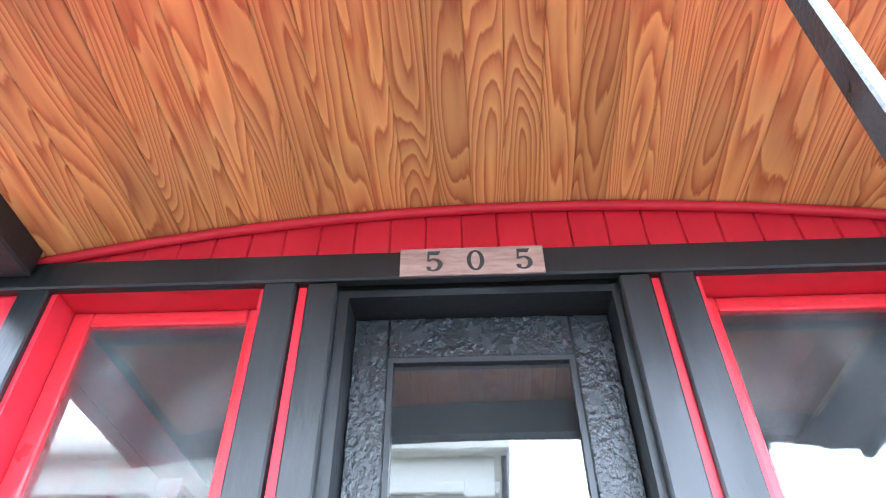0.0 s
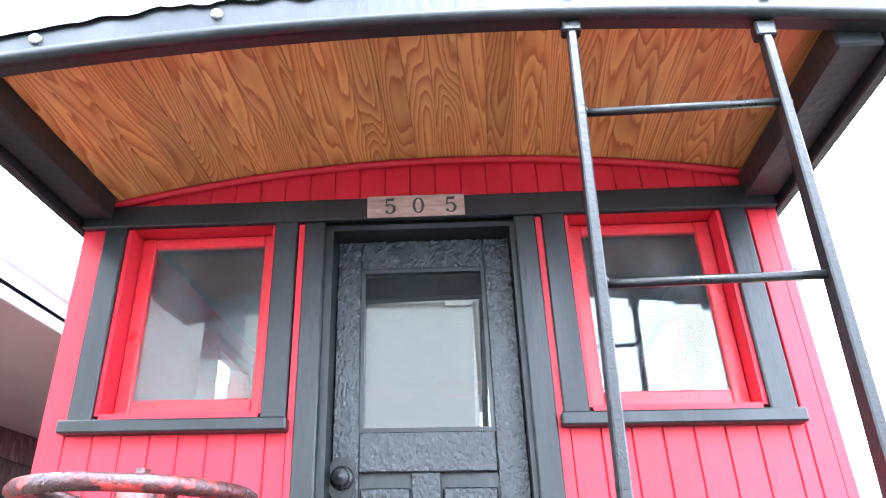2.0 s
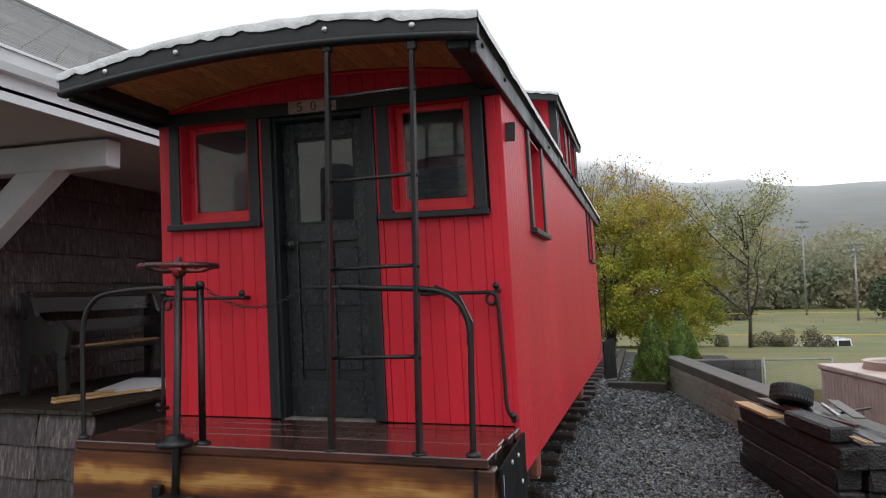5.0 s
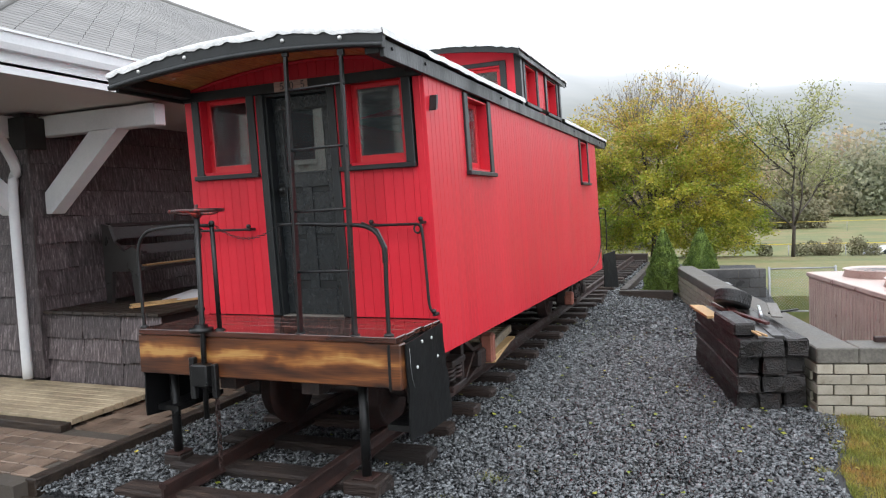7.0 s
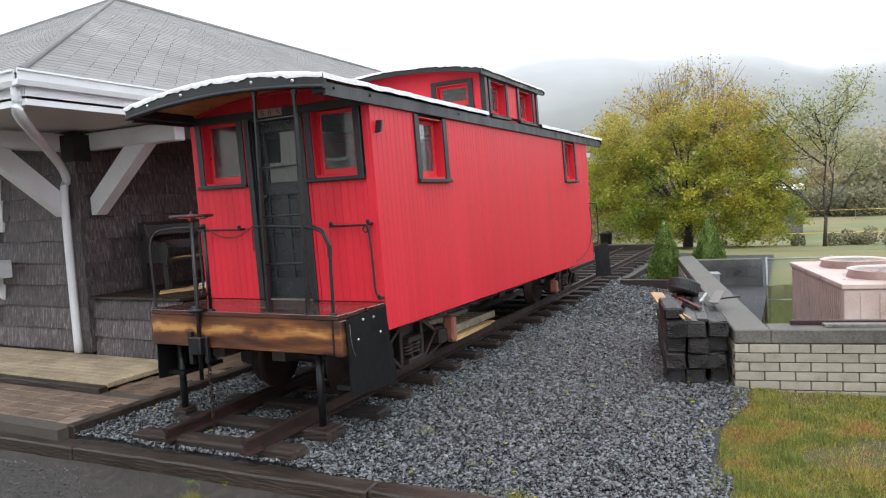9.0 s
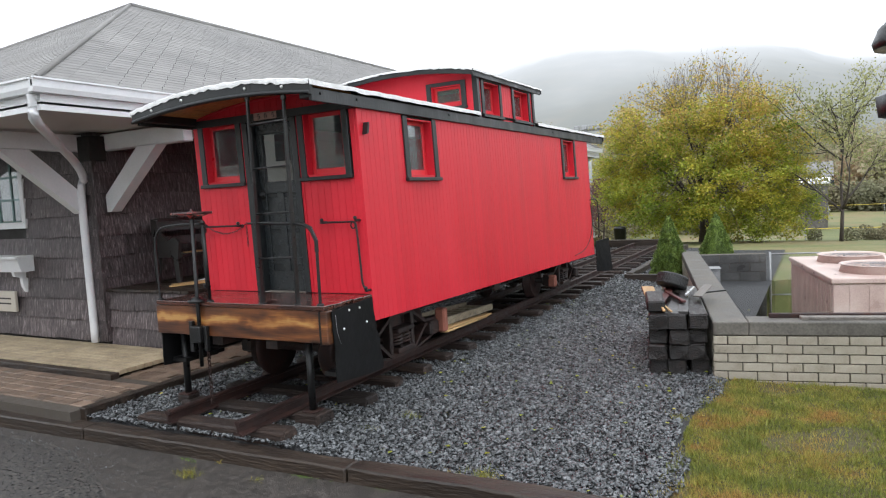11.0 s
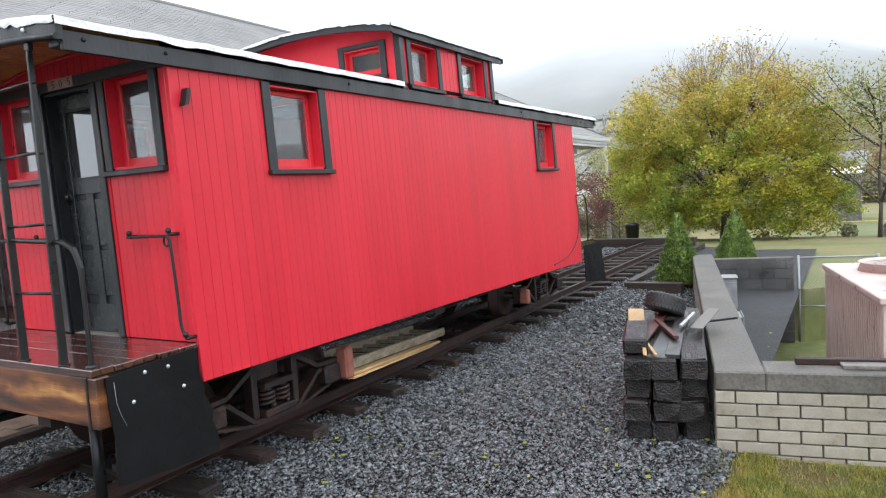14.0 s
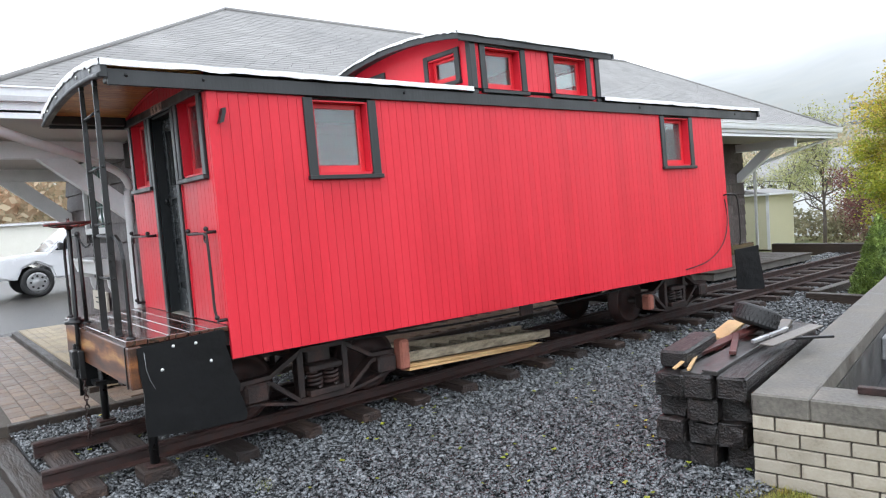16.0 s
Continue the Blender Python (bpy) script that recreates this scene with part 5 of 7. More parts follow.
def bogie(yc):
    b = thing("bogie", (0, yc, 0.36), "rusty arch-bar truck with coil springs under the car", "bogie", "caboose trucks")
    part("bolster", boxed(-0.74, 0.74, yc - 0.12, yc + 0.12, 0.78, 0.95, 0.015), TRUCK_IRON, b)
    for dy in (-0.64, 0.64):
        part("axle", rod([(-0.78, yc + dy, 0.655), (0.78, yc + dy, 0.655)], 0.05, 10), TRUCK_IRON, b)
        for s in (1, -1):
            part("wheel", lathe(bm_new(), [(0.05, s * 0.53), (0.09, s * 0.545), (0.11, s * 0.515), (0.22, s * 0.50), (0.245, s * 0.53), (0.285, s * 0.535), (0.292, s * 0.44), (0.325, s * 0.43), (0.325, s * 0.41), (0.2, s * 0.42), (0.05, s * 0.40)], (0, yc + dy, 0.655), 32, "x"), RUST, b, "rusty steel wheel")
    for s in (1, -1):
        x = s * 0.77
        f = bm_new()
        top = [(-0.78, 0.75), (-0.5, 0.76), (-0.2, 0.93), (0.2, 0.93), (0.5, 0.76), (0.78, 0.75)]
        low = [(-0.78, 0.72), (-0.5, 0.71), (-0.24, 0.50), (0.24, 0.50), (0.5, 0.71), (0.78, 0.72)]
        for path in (top, low):
            for (a, z0), (c_, z1) in zip(path, path[1:]):
                bar(f, (x, yc + a, z0), (x, yc + c_, z1), 0.10, 0.035)
        bar(f, (x, yc - 0.70, 0.57), (x, yc - 0.24, 0.475), 0.08, 0.024)
        bar(f, (x, yc + 0.70, 0.57), (x, yc + 0.24, 0.475), 0.08, 0.024)
        bar(f, (x, yc - 0.24, 0.475), (x, yc + 0.24, 0.475), 0.08, 0.024)
        part("side_frame", f, TRUCK_IRON, b)
        for dy in (-0.64, 0.64):
            part("journal_box", boxed(*sorted((s * 0.68, s * 0.87)), yc + dy - 0.10, yc + dy + 0.10, 0.575, 0.735, 0.02), TRUCK_IRON, b)
        for dy in (-0.22, 0.22):
            part("column", boxed(*sorted((s * 0.72, s * 0.82)), yc + dy - 0.03, yc + dy + 0.03, 0.52, 0.915, 0.008), TRUCK_IRON, b)
        part("spring_plank", boxed(*sorted((s * 0.67, s * 0.87)), yc - 0.17, yc + 0.17, 0.52, 0.575, 0.008), TRUCK_IRON, b)
        part("spring_cap", boxed(*sorted((s * 0.68, s * 0.87)), yc - 0.16, yc + 0.16, 0.735, 0.79, 0.01), TRUCK_IRON, b)
        for dy in (-0.08, 0.08):
            part("coil_spring", rod([(s * 0.785 + 0.058 * math.cos(a), yc + dy + 0.058 * math.sin(a), 0.585 + 0.145 * a / 25.1) for a in np.linspace(0, 25.1, 50)], 0.015, 6), TRUCK_IRON, b)
    for dy in ((0.80,) if yc < 5 else (-0.72,)):
        part("brake_shoe", boxed(0.80, 0.93, yc + dy - 0.05, yc + dy + 0.06, *((0.575, 0.86) if yc < 5 else (0.56, 0.76)), 0.02), BRAKE_ORANGE, b, "orange-rusted wooden brake block")
    return b


bogie(2.09)
bogie(7.54)
part("underframe", boxed(-0.9, 0.9, 1.25, 8.4, 0.98, 1.15), DARK, CAR)
for x in (-0.35, 0.35):
    part("centre_sill", boxed(x - 0.07, x + 0.07, 0.55, 9.2, 0.85, 0.98), TRUCK_IRON, CAR)
part("truss_rod", rod(smooth_line([(0.8, 1.5, 1.0), (0.8, 3.6, 0.88), (0.8, 6.2, 0.88), (0.8, 8.2, 1.0)], 4), 0.012, 6), IRON, CAR)
part("hanging_bracket", boxed(0.78, 0.82, 4.55, 4.75, 0.82, 0.98, 0.01), TRUCK_IRON, CAR)
part("lamp_bracket", slab(bm_new(), [(1.24, 2.81), (1.275, 2.82), (1.30, 2.90), (1.30, 2.93), (1.275, 2.925), (1.255, 2.85)], HW, HW + 0.055, "x"), IRON, CAR, "small black lamp bracket", rack=True)
part("corner_grab", rod(smooth_line([(HW + 0.005, 8.46, 1.97), (HW + 0.06, 8.47, 1.98), (HW + 0.09, 8.6, 1.97), (HW + 0.09, 8.68, 1.85), (HW + 0.08, 8.7, 1.4), (HW + 0.06, 8.7, 1.25)], 5), 0.011, 7), IRON, CAR, rack=True)
part("air_line", rod(smooth_line([(HW + 0.01, 8.47, 1.92), (HW + 0.03, 8.46, 1.6), (HW + 0.03, 8.3, 1.3), (HW + 0.03, 7.9, 1.1), (HW + 0.01, 7.36, 1.03)], 6), 0.007, 6), IRON, CAR, "thin drooping cable", rack=True)

# things lying under the car
LD = thing("wooden_ladder", (0.45, 4.0, 0.4), "weathered wooden ladder lying beside the rail", "ladder")
m = pose(0.83, 2.96, 0.665, -5.4, 0, 11.5)
part("stile", boxed(-0.02, 0.02, 0, 2.62, -0.045, 0.05, 0.006, m), LADDER_WOOD, LD)
part("stile", boxed(-0.44, -0.40, 0, 2.62, -0.02, 0.075, 0.006, m), LADDER_WOOD, LD)
for i in range(8):
    part("rung", boxed(-0.40, -0.02, 0.15 + 0.33 * i, 0.22 + 0.33 * i, 0.0, 0.03, 0.004, m), LADDER_WOOD, LD)
for i, (x, y0_, y1_, z, mt, rz) in enumerate(((0.87, 2.93, 5.35, 0.565, PLANK_NEW, 12), (0.845, 2.95, 5.15, 0.592, PLANK_NEW, 10.5), (0.72, 3.0, 5.2, 0.565, PLANK_GREY, 11))):
    tagged(part("loose_board", boxed(-0.05, 0.05, 0, y1_ - y0_, -0.012, 0.012, 0.003, pose(x, y0_, z, -5.4, 0, rz)), mt), "loose sawn board lying along the rail", "board", "boards under the car")

# ---- station ----
SX, SY0, SY1, SXW = -4.2, 2.05, 19.2, -9.1
EX, EY0, EY1 = -2.2, 0.15, 20.9
EXW = -10.4
ST = thing("station_building", (-7.2, 10, 0.1), "bark-shingled railway depot with wide white eaves and grey roof", "building")
WL = part("wall", boxed(SX - 0.2, SX - 0.02, SY0 + 0.02, SY1, 0.05, 3.5), DARK, ST, "walls clad in dark bark slabs")
wm = bm_new()
wx0, wx1, wz0, wz1 = -7.46, -5.98, 2.14, 3.2
for a, b, c, d in ((SXW, wx0, 0.05, 3.5), (wx1, SX - 0.201, 0.05, 3.5), (wx0, wx1, 0.05, wz0), (wx0, wx1, wz1, 3.5)):
    box(wm, a, b, SY0 + 0.02, SY0 + 0.2, c, d)
part("end_wall", wm, DARK, WL)
part("far_wall", boxed(SXW, SX - 0.02, SY1 - 0.2, SY1 - 0.01, 0.05, 3.5), DARK, WL)
part("rear_wall", boxed(SXW, SXW + 0.2, SY0 + 0.2, SY1 - 0.2, 0.05, 3.5), DARK, WL)
part("room_backing", boxed(-8.8, -4.6, 3.3, 3.4, 0.05, 3.5), SOFFIT, WL)


def bark_slab_mesh(w, h, seed):
    rr = np.random.RandomState(seed)
    nx_, nz_ = 7, 6
    vs, fs = [], []
    for j in range(nz_):
        for i in range(nx_):
            ed = 1 if i in (0, nx_ - 1) or j in (0, nz_ - 1) else 0
            vs.append((w * i / (nx_ - 1) + rr.normal(0, 0.006), -0.012 - rr.uniform(0.0, 0.007) * (1 - ed) - 0.034 * (1 - j / (nz_ - 1)), h * j / (nz_ - 1) + (rr.normal(0, 0.005) if j == 0 else 0)))
    for j in range(nz_ - 1):
        for i in range(nx_ - 1):
            a = j * nx_ + i
            fs.append((a, a + 1, a + nx_ + 1, a + nx_))
    k = len(vs)
    ring = [i for i in range(nx_)] + [nx_ * j + nx_ - 1 for j in range(1, nz_)] + [nx_ * (nz_ - 1) + i for i in range(nx_ - 2, -1, -1)] + [nx_ * j for j in range(nz_ - 2, 0, -1)]
    for i in ring:
        vs.append((vs[i][0], 0.0, vs[i][2]))
    for q in range(len(ring)):
        a, b = ring[q], ring[(q + 1) % len(ring)]
        fs.append((b, a, k + q, k + (q + 1) % len(ring)))
    return raw_mesh("bark_slab", vs, fs, BARK)


SLABS = [bark_slab_mesh(0.722, 0.302, 40 + i) for i in range(5)]
rr = np.random.RandomState(9)
for row in range(10):
    z = 0.36 + 0.305 * row
    x = SXW - (0.0 if row % 2 else 0.33)
    while x < SX - 0.1:
        w = min(rr.uniform(0.6, 0.85), SX - x)
        if x < SXW:
            w, x = w + x - SXW, SXW
        if not (x + w > wx0 - 0.05 and x < wx1 + 0.05 and z + 0.3 > wz0 and z < wz1):
            part("bark_slab", SLABS[rr.randint(5)], BARK, WL, at=Matrix.Translation((x, SY0 + 0.01, z)) @ Matrix.Diagonal((w / 0.725, 1, 1, 1)))
        elif x < wx0 - 0.2:
            part("bark_slab", SLABS[rr.randint(5)], BARK, WL, at=Matrix.Translation((x, SY0 + 0.01, z)) @ Matrix.Diagonal(((wx0 - 0.06 - x) / 0.725, 1, 1, 1)))
        elif x + w > wx1 + 0.2:
            part("bark_slab", SLABS[rr.randint(5)], BARK, WL, at=Matrix.Translation((wx1 + 0.06, SY0 + 0.01, z)) @ Matrix.Diagonal(((x + w - wx1 - 0.06) / 0.725, 1, 1, 1)))
        x += w
    y = SY0 + (0.0 if row % 2 else -0.3)
    while y < 8.0:
        w = rr.uniform(0.6, 0.85)
        ys_ = max(y, SY0)
        part("bark_slab", SLABS[rr.randint(5)], BARK, WL, at=Matrix.Translation((SX - 0.01, ys_, z)) @ Matrix.Rotation(radians(90), 4, "Z") @ Matrix.Diagonal(((y + w - ys_) / 0.725, 1, 1, 1)))
        y += w
    for y in (17.8, 18.5):
        part("bark_slab", SLABS[rr.randint(5)], BARK, WL, at=Matrix.Translation((SX - 0.01, y, z)) @ Matrix.Rotation(radians(90), 4, "Z") @ Matrix.Diagonal((0.96, 1, 1, 1)))
part("corner_board", boxed(SX - 0.06, SX + 0.026, SY0 - 0.026, SY0 + 0.06, 0.35, 3.3, 0.006), BARK, WL)
part("corner_block", boxed(SX - 0.16, SX + 0.1, SY0 - 0.1, SY0 + 0.16, 2.95, 3.3, 0.006), DARK, WL)

# eaves, gutter, roof
EV = part("soffit", boxed(EXW, EX, EY0, EY1, 3.36, 3.385), SOFFIT, ST, "cream boarded soffit")
for nm, b in (("fascia", boxed(EX - 0.02, EX, EY0, EY1, 3.30, 3.52)), ("fascia", boxed(EXW, EX - 0.021, EY0, EY0 + 0.02, 3.30, 3.52)), ("fascia", boxed(EXW, EX - 0.021, EY1 - 0.02, EY1, 3.30, 3.52))):
    part(nm, b, WHITE, EV)
gp = [(0.0, 3.47), (0.075, 3.47), (0.095, 3.52), (0.10, 3.60), (0.12, 3.60), (0.12, 3.62), (0.085, 3.62), (0.085, 3.53), (0.0, 3.50)]
part("gutter", slab(bm_new(), [(EX + a, z) for a, z in gp], EY0 - 0.12, EY1 + 0.12, "y"), WHITE, EV, "white metal gutter")
part("gutter", slab(bm_new(), [(EY0 - a, z) for a, z in gp], EXW, EX - 0.002, "x"), WHITE, EV, "white metal gutter")
sp = smooth_line([(EX - 0.1, EY0 - 0.02, 3.48), (EX - 0.12, EY0 + 0.0, 3.32), (EX - 0.25, EY0 + 0.1, 3.2), (SX + 0.2, SY0 - 0.42, 2.95), (SX - 0.08, SY0 - 0.10, 2.72), (SX - 0.15, SY0 - 0.105, 2.5), (SX - 0.15, SY0 - 0.105, 1.4), (SX - 0.14, SY0 - 0.105, 0.36)], 4)
part("downspout", rod(sp, 0.055, 8), WHITE, EV, "white downspout")
RIDGE_X, RZ, RY0, RY1 = -5.99, 5.92, 4.31, 16.2
corners = [(EX + 0.06, EY0 - 0.06), (EX + 0.06, EY1 + 0.06), (EXW - 0.06, EY1 + 0.06), (EXW - 0.06, EY0 - 0.06)]
RO = part("roof", slab(bm_new(), [(EXW + 0.05, 3.39), (EX - 0.05, 3.39), (RIDGE_X + 0.02, RZ - 0.25), (RIDGE_X - 0.02, RZ - 0.25)], EY0 + 4.6, EY1 - 4.4, "y"), DARK, ST, "grey shingled hip roof")
rv, rf = [], []
rr = np.random.RandomState(21)


def shingle_plane(a0, a1, b0, b1, rows, off):
    """Overlapping courses of shingle tabs from the eave line a to the ridge line b."""
    a0, a1, b0, b1 = (Vector(p) for p in (a0, a1, b0, b1))
    nrm = (a1 - a0).cross(b0 - a0).normalized()
    for i in range(rows):
        t0, t1 = i / rows, min(1.0, (i + 1.06) / rows)
        p, q = a0.lerp(b0, t0), a1.lerp(b1, t0)
        p2, q2 = a0.lerp(b0, t1), a1.lerp(b1, t1)
        length = (q - p).length
        cnt = max(1, int(length / 0.3))
        for k in range(cnt):
            u0, u1 = k / cnt, (k + 1) / cnt - 0.004 / max(0.3, length)
            lift = nrm * (0.0035 + rr.uniform(0, 0.0015))
            base = len(rv)
            rv.extend([p.lerp(q, u0) + lift, p.lerp(q, u1) + lift, p2.lerp(q2, u1) + nrm * 0.001, p2.lerp(q2, u0) + nrm * 0.001, p.lerp(q, u0) - nrm * 0.004, p.lerp(q, u1) - nrm * 0.004])
            rf.append((base, base + 1, base + 2, base + 3))
            rf.append((base + 4, base + 5, base + 1, base))


E = [Vector((x, y, 3.60)) for x, y in corners]
R0, R1 = Vector((RIDGE_X, RY0, RZ)), Vector((RIDGE_X, RY1, RZ))
shingle_plane(E[0], E[1], R0, R1, 46, 0)
shingle_plane(E[3], E[0], R0, R0, 46, 0)
shingle_plane(E[1], E[2], R1, R1, 20, 0)
shingle_plane(E[2], E[3], R1, R0, 20, 0)
shm = raw_mesh("shingles", [tuple(v) for v in rv], rf, SHINGLE)
sh = part("shingles", shm, SHINGLE, RO)
tagged(sh, kind="stuff")
part("ridge_cap", rod([R0, R1], 0.05, 6), SHINGLE, RO)
for p, q in ((E[0], R0), (E[3], R0), (E[1], R1)):
    part("hip_cap", rod([p + Vector((0, 0, 0.015)), q], 0.035, 6), SHINGLE, RO)


def bracket(p, d, label="white timber eave bracket"):
    """A white eave bracket: a beam on the wall head and a slanting strut, running out along d."""
    d = Vector(d).normalized()
    ang = math.atan2(d.y, d.x)
    m = Matrix.Translation(p) @ Matrix.Rotation(ang, 4, "Z")
    b = part("bracket", boxed(-0.3, 1.72, -0.08, 0.08, 3.10, 3.33, 0.01, m), WHITE, ST, label)
    strut = slab(bm_new(), [(0.03, 2.22), (0.12, 2.22), (1.19, 3.10), (0.78, 3.10), (0.03, 2.46)], -0.085, 0.085, "y")
    bmesh.ops.transform(strut, matrix=m, verts=strut.verts[:])
    part("strut", strut, WHITE, b)


bracket((SX, 2.28, 0), (1, 0, 0))
bracket((SX, 18.85, 0), (1, 0, 0))
bracket((SX - 0.25, SY0, 0), (0, -1, 0))
bracket((-8.75, SY0, 0), (0, -1, 0))
for y in (6.3, 10.5, 14.7):
    bracket((SX, y, 0), (1, 0, 0))

# station end window, flower box, plaque
W1 = part("window", boxed(wx0 - 0.1, wx1 + 0.1, SY0 - 0.05, SY0 + 0.03, wz0 - 0.1, wz0 - 0.001, 0.006), WHITE, ST, "white cased window with teal muntins")
for a, b in ((wx0 - 0.1, wx0), (wx1, wx1 + 0.1)):
    part("casing", boxed(a, b, SY0 - 0.045, SY0 + 0.03, wz0, wz1 + 0.1, 0.005), WHITE, W1)
part("head", boxed(wx0, wx1, SY0 - 0.045, SY0 + 0.03, wz1, wz1 + 0.1, 0.005), WHITE, W1)
mu = bm_new()
for i in range(5):
    x = wx0 + (wx1 - wx0) * i / 4
    box(mu, x - 0.018, x + 0.018, SY0 + 0.05, SY0 + 0.08, wz0, wz1)
for i in range(4):
    z = wz0 + (wz1 - wz0) * i / 3
    box(mu, wx0, wx1, SY0 + 0.052, SY0 + 0.078, z - 0.016, z + 0.016)
part("muntins", mu, WIN_TEAL, W1)
for i in range(4):
    for j in range(3):
        xa, xb = wx0 + (wx1 - wx0) * i / 4 + 0.016, wx0 + (wx1 - wx0) * (i + 1) / 4 - 0.016
        za, zb = wz0 + (wz1 - wz0) * j / 3 + 0.014, wz0 + (wz1 - wz0) * (j + 1) / 3 - 0.014
        g = part("pane", boxed(xa, xb, SY0 + 0.062, SY0 + 0.066, za, zb), PANE_DARK, W1)
        g.visible_shadow = False
part("downpipe", rod([(-2.3, 20.7, 3.33), (-3.6, 19.4, 2.77), (-3.88, 19.26, 2.6), (-3.88, 19.26, 0.2)], 0.045, 8), WHITE, ST, "white downpipe at the far corner")
FB = thing("flower_box", (-6.6, 1.9, 1.2), "empty white wooden flower box on scrolled brackets under the window", "flower box")
part("trough", slab(bm_new(), [(1.77, 1.60), (1.83, 1.38), (2.03, 1.38), (2.03, 1.60)], -7.7, -5.8, "x"), WHITE, FB)
part("lip", boxed(-7.73, -5.77, 1.73, 2.03, 1.585, 1.63, 0.006), WHITE, FB)
for x in (-7.3, -6.05):
    part("scroll_bracket", slab(bm_new(), [(2.04, 1.38), (1.83, 1.38), (1.85, 1.31), (1.95, 1.28), (1.96, 1.16), (2.00, 1.06), (2.04, 1.03)], x - 0.035, x + 0.035, "x"), WHITE, FB)
pq = thing("plaque", (-6.7, 1.98, 0.85), "small pale plaque with two lines of writing on the wall", "plaque")
part("plate", boxed(-7.22, -6.27, 1.95, 2.0, 0.73, 1.06, 0.01), STONE_PALE, pq)
for z in (0.93, 0.85):
    part("text_bar", boxed(-7.02, -6.38, 1.947, 1.9495, z, z + 0.025), TRUCK_IRON, pq)

# loading dock with a bench on it
DK = thing("loading_dock", (-3.3, 5, 0.3), "bark-faced loading dock along the depot wall with dark plank top", "loading dock")
part("dock_wall", boxed(SX + 0.03, -2.5, 2.14, 8.5, 0.30, 1.08), DARK, DK)
for row in range(3):
    for i in range(3):
        part("bark_slab", SLABS[(row + i) % 5], BARK, DK, at=Matrix.Translation((SX + 0.03 + 0.56 * i, 2.13, 0.31 + 0.255 * row)) @ Matrix.Diagonal((0.76, 1, 0.82, 1)))
for i in range(11):
    part("dock_plank", boxed(SX + 0.03 + 0.155 * i, SX + 0.178 + 0.155 * i, 2.06, 8.55, 1.083, 1.12, 0.004), KERB_WOOD, DK)
BN = thing("bench", (-3.7, 3.2, 1.12), "dark wooden depot bench with curved arm ends standing on the dock", "bench")
for y in (2.72, 4.4):
    part("end_frame", slab(bm_new(), [(-3.92, 1.12), (-3.84, 1.12), (-3.80, 1.5), (-3.50, 1.5), (-3.46, 1.12), (-3.38, 1.12), (-3.40, 1.5), (-3.36, 1.72), (-3.45, 1.8), (-3.6, 1.74), (-3.75, 1.86), (-3.82, 2.05), (-3.93, 2.08)], y, y + 0.05, "y"), BENCH_WOOD, BN)
part("seat", boxed(-3.84, -3.38, 2.772, 4.398, 1.50, 1.545, 0.008), BENCH_WOOD, BN)
part("back_slat", slab(bm_new(), [(-3.825, 1.68), (-3.795, 1.68), (-3.82, 1.80), (-3.85, 1.80)], 2.772, 4.398, "y"), BENCH_WOOD, BN)
part("back_slat", slab(bm_new(), [(-3.86, 1.89), (-3.83, 1.89), (-3.86, 2.03), (-3.89, 2.03)], 2.772, 4.398, "y"), BENCH_WOOD, BN)
tagged(part("loose_board", boxed(-0.035, 0.035, 0, 1.2, 0, 0.02, 0.002, pose(-3.52, 2.95, 1.5475, 0, 0, 2)), PLANK_NEW), "yellow board lying on the bench seat", "board", "boards on the dock")
part("back_rail", boxed(-3.93, -3.85, 2.772, 4.398, 2.035, 2.085, 0.008), BENCH_WOOD, BN)
for x, y0_, z, mt in ((-3.3, 2.5, 1.125, PLANK_NEW), (-3.1, 2.3, 1.13, PLANK_NEW)):
    tagged(part("loose_board", boxed(-0.04, 0.04, 0, 1.4, 0, 0.02, 0.002, pose(x, y0_, z, 0, 0, -20)), mt), "loose yellow board lying on the dock", "board", "boards on the dock")
tagged(part("sheet", boxed(-0.28, 0.28, 0, 0.7, 0, 0.012, 0.002, pose(-3.0, 3.0, 1.13, 3, 0, 12)), WHITE), "pale flat sheet lying on the dock", "panel")

# tan boarded walk and pavers
WK = thing("boardwalk", (-4.5, 1.2, 0.2), "low tan boarded walk in front of the depot", "boardwalk")
for i in range(9):
    part("walk_board", boxed(-9.0, -2.5, 0.98 + 0.118 * i, 1.092 + 0.118 * i, 0.27, 0.325, 0.004), DECK_TAN, WK)
part("walk_edge", boxed(-9.0, -2.5, 0.86, 0.978, 0.2, 0.30, 0.006), KERB_WOOD, WK, "dark timber edging")
PV = structure("pavement_pavers", boxed(-9.0, -1.74, -0.14, 17.5, 0.05, 0.232), PAVER_BED, "tan interlocking paver walk beside the track", "pavement")
PVM = raw_mesh("paver", *(lambda b: ([tuple(v.co) for v in b.verts], [tuple(v.index for v in f.verts) for f in b.faces]))((lambda b: (b.verts.index_update(), b)[1])(boxed(0, 0.234, 0, 0.154, -0.03, 0.012, 0.006))), PAVER)
rr = np.random.RandomState(2)
for j in range(8):
    for i in range(30):
        x, y = -8.95 + 0.24 * i + (0.12 if j % 2 else 0), -0.30 + 0.16 * j
        if x < -1.98 and -0.02 + 0.036 * x < y < 0.71:
            part("paver", PVM, PAVER, PV, at=Matrix.Translation((x, y, 0.236 + rr.uniform(-0.002, 0.002))))
verts, faces = [], []
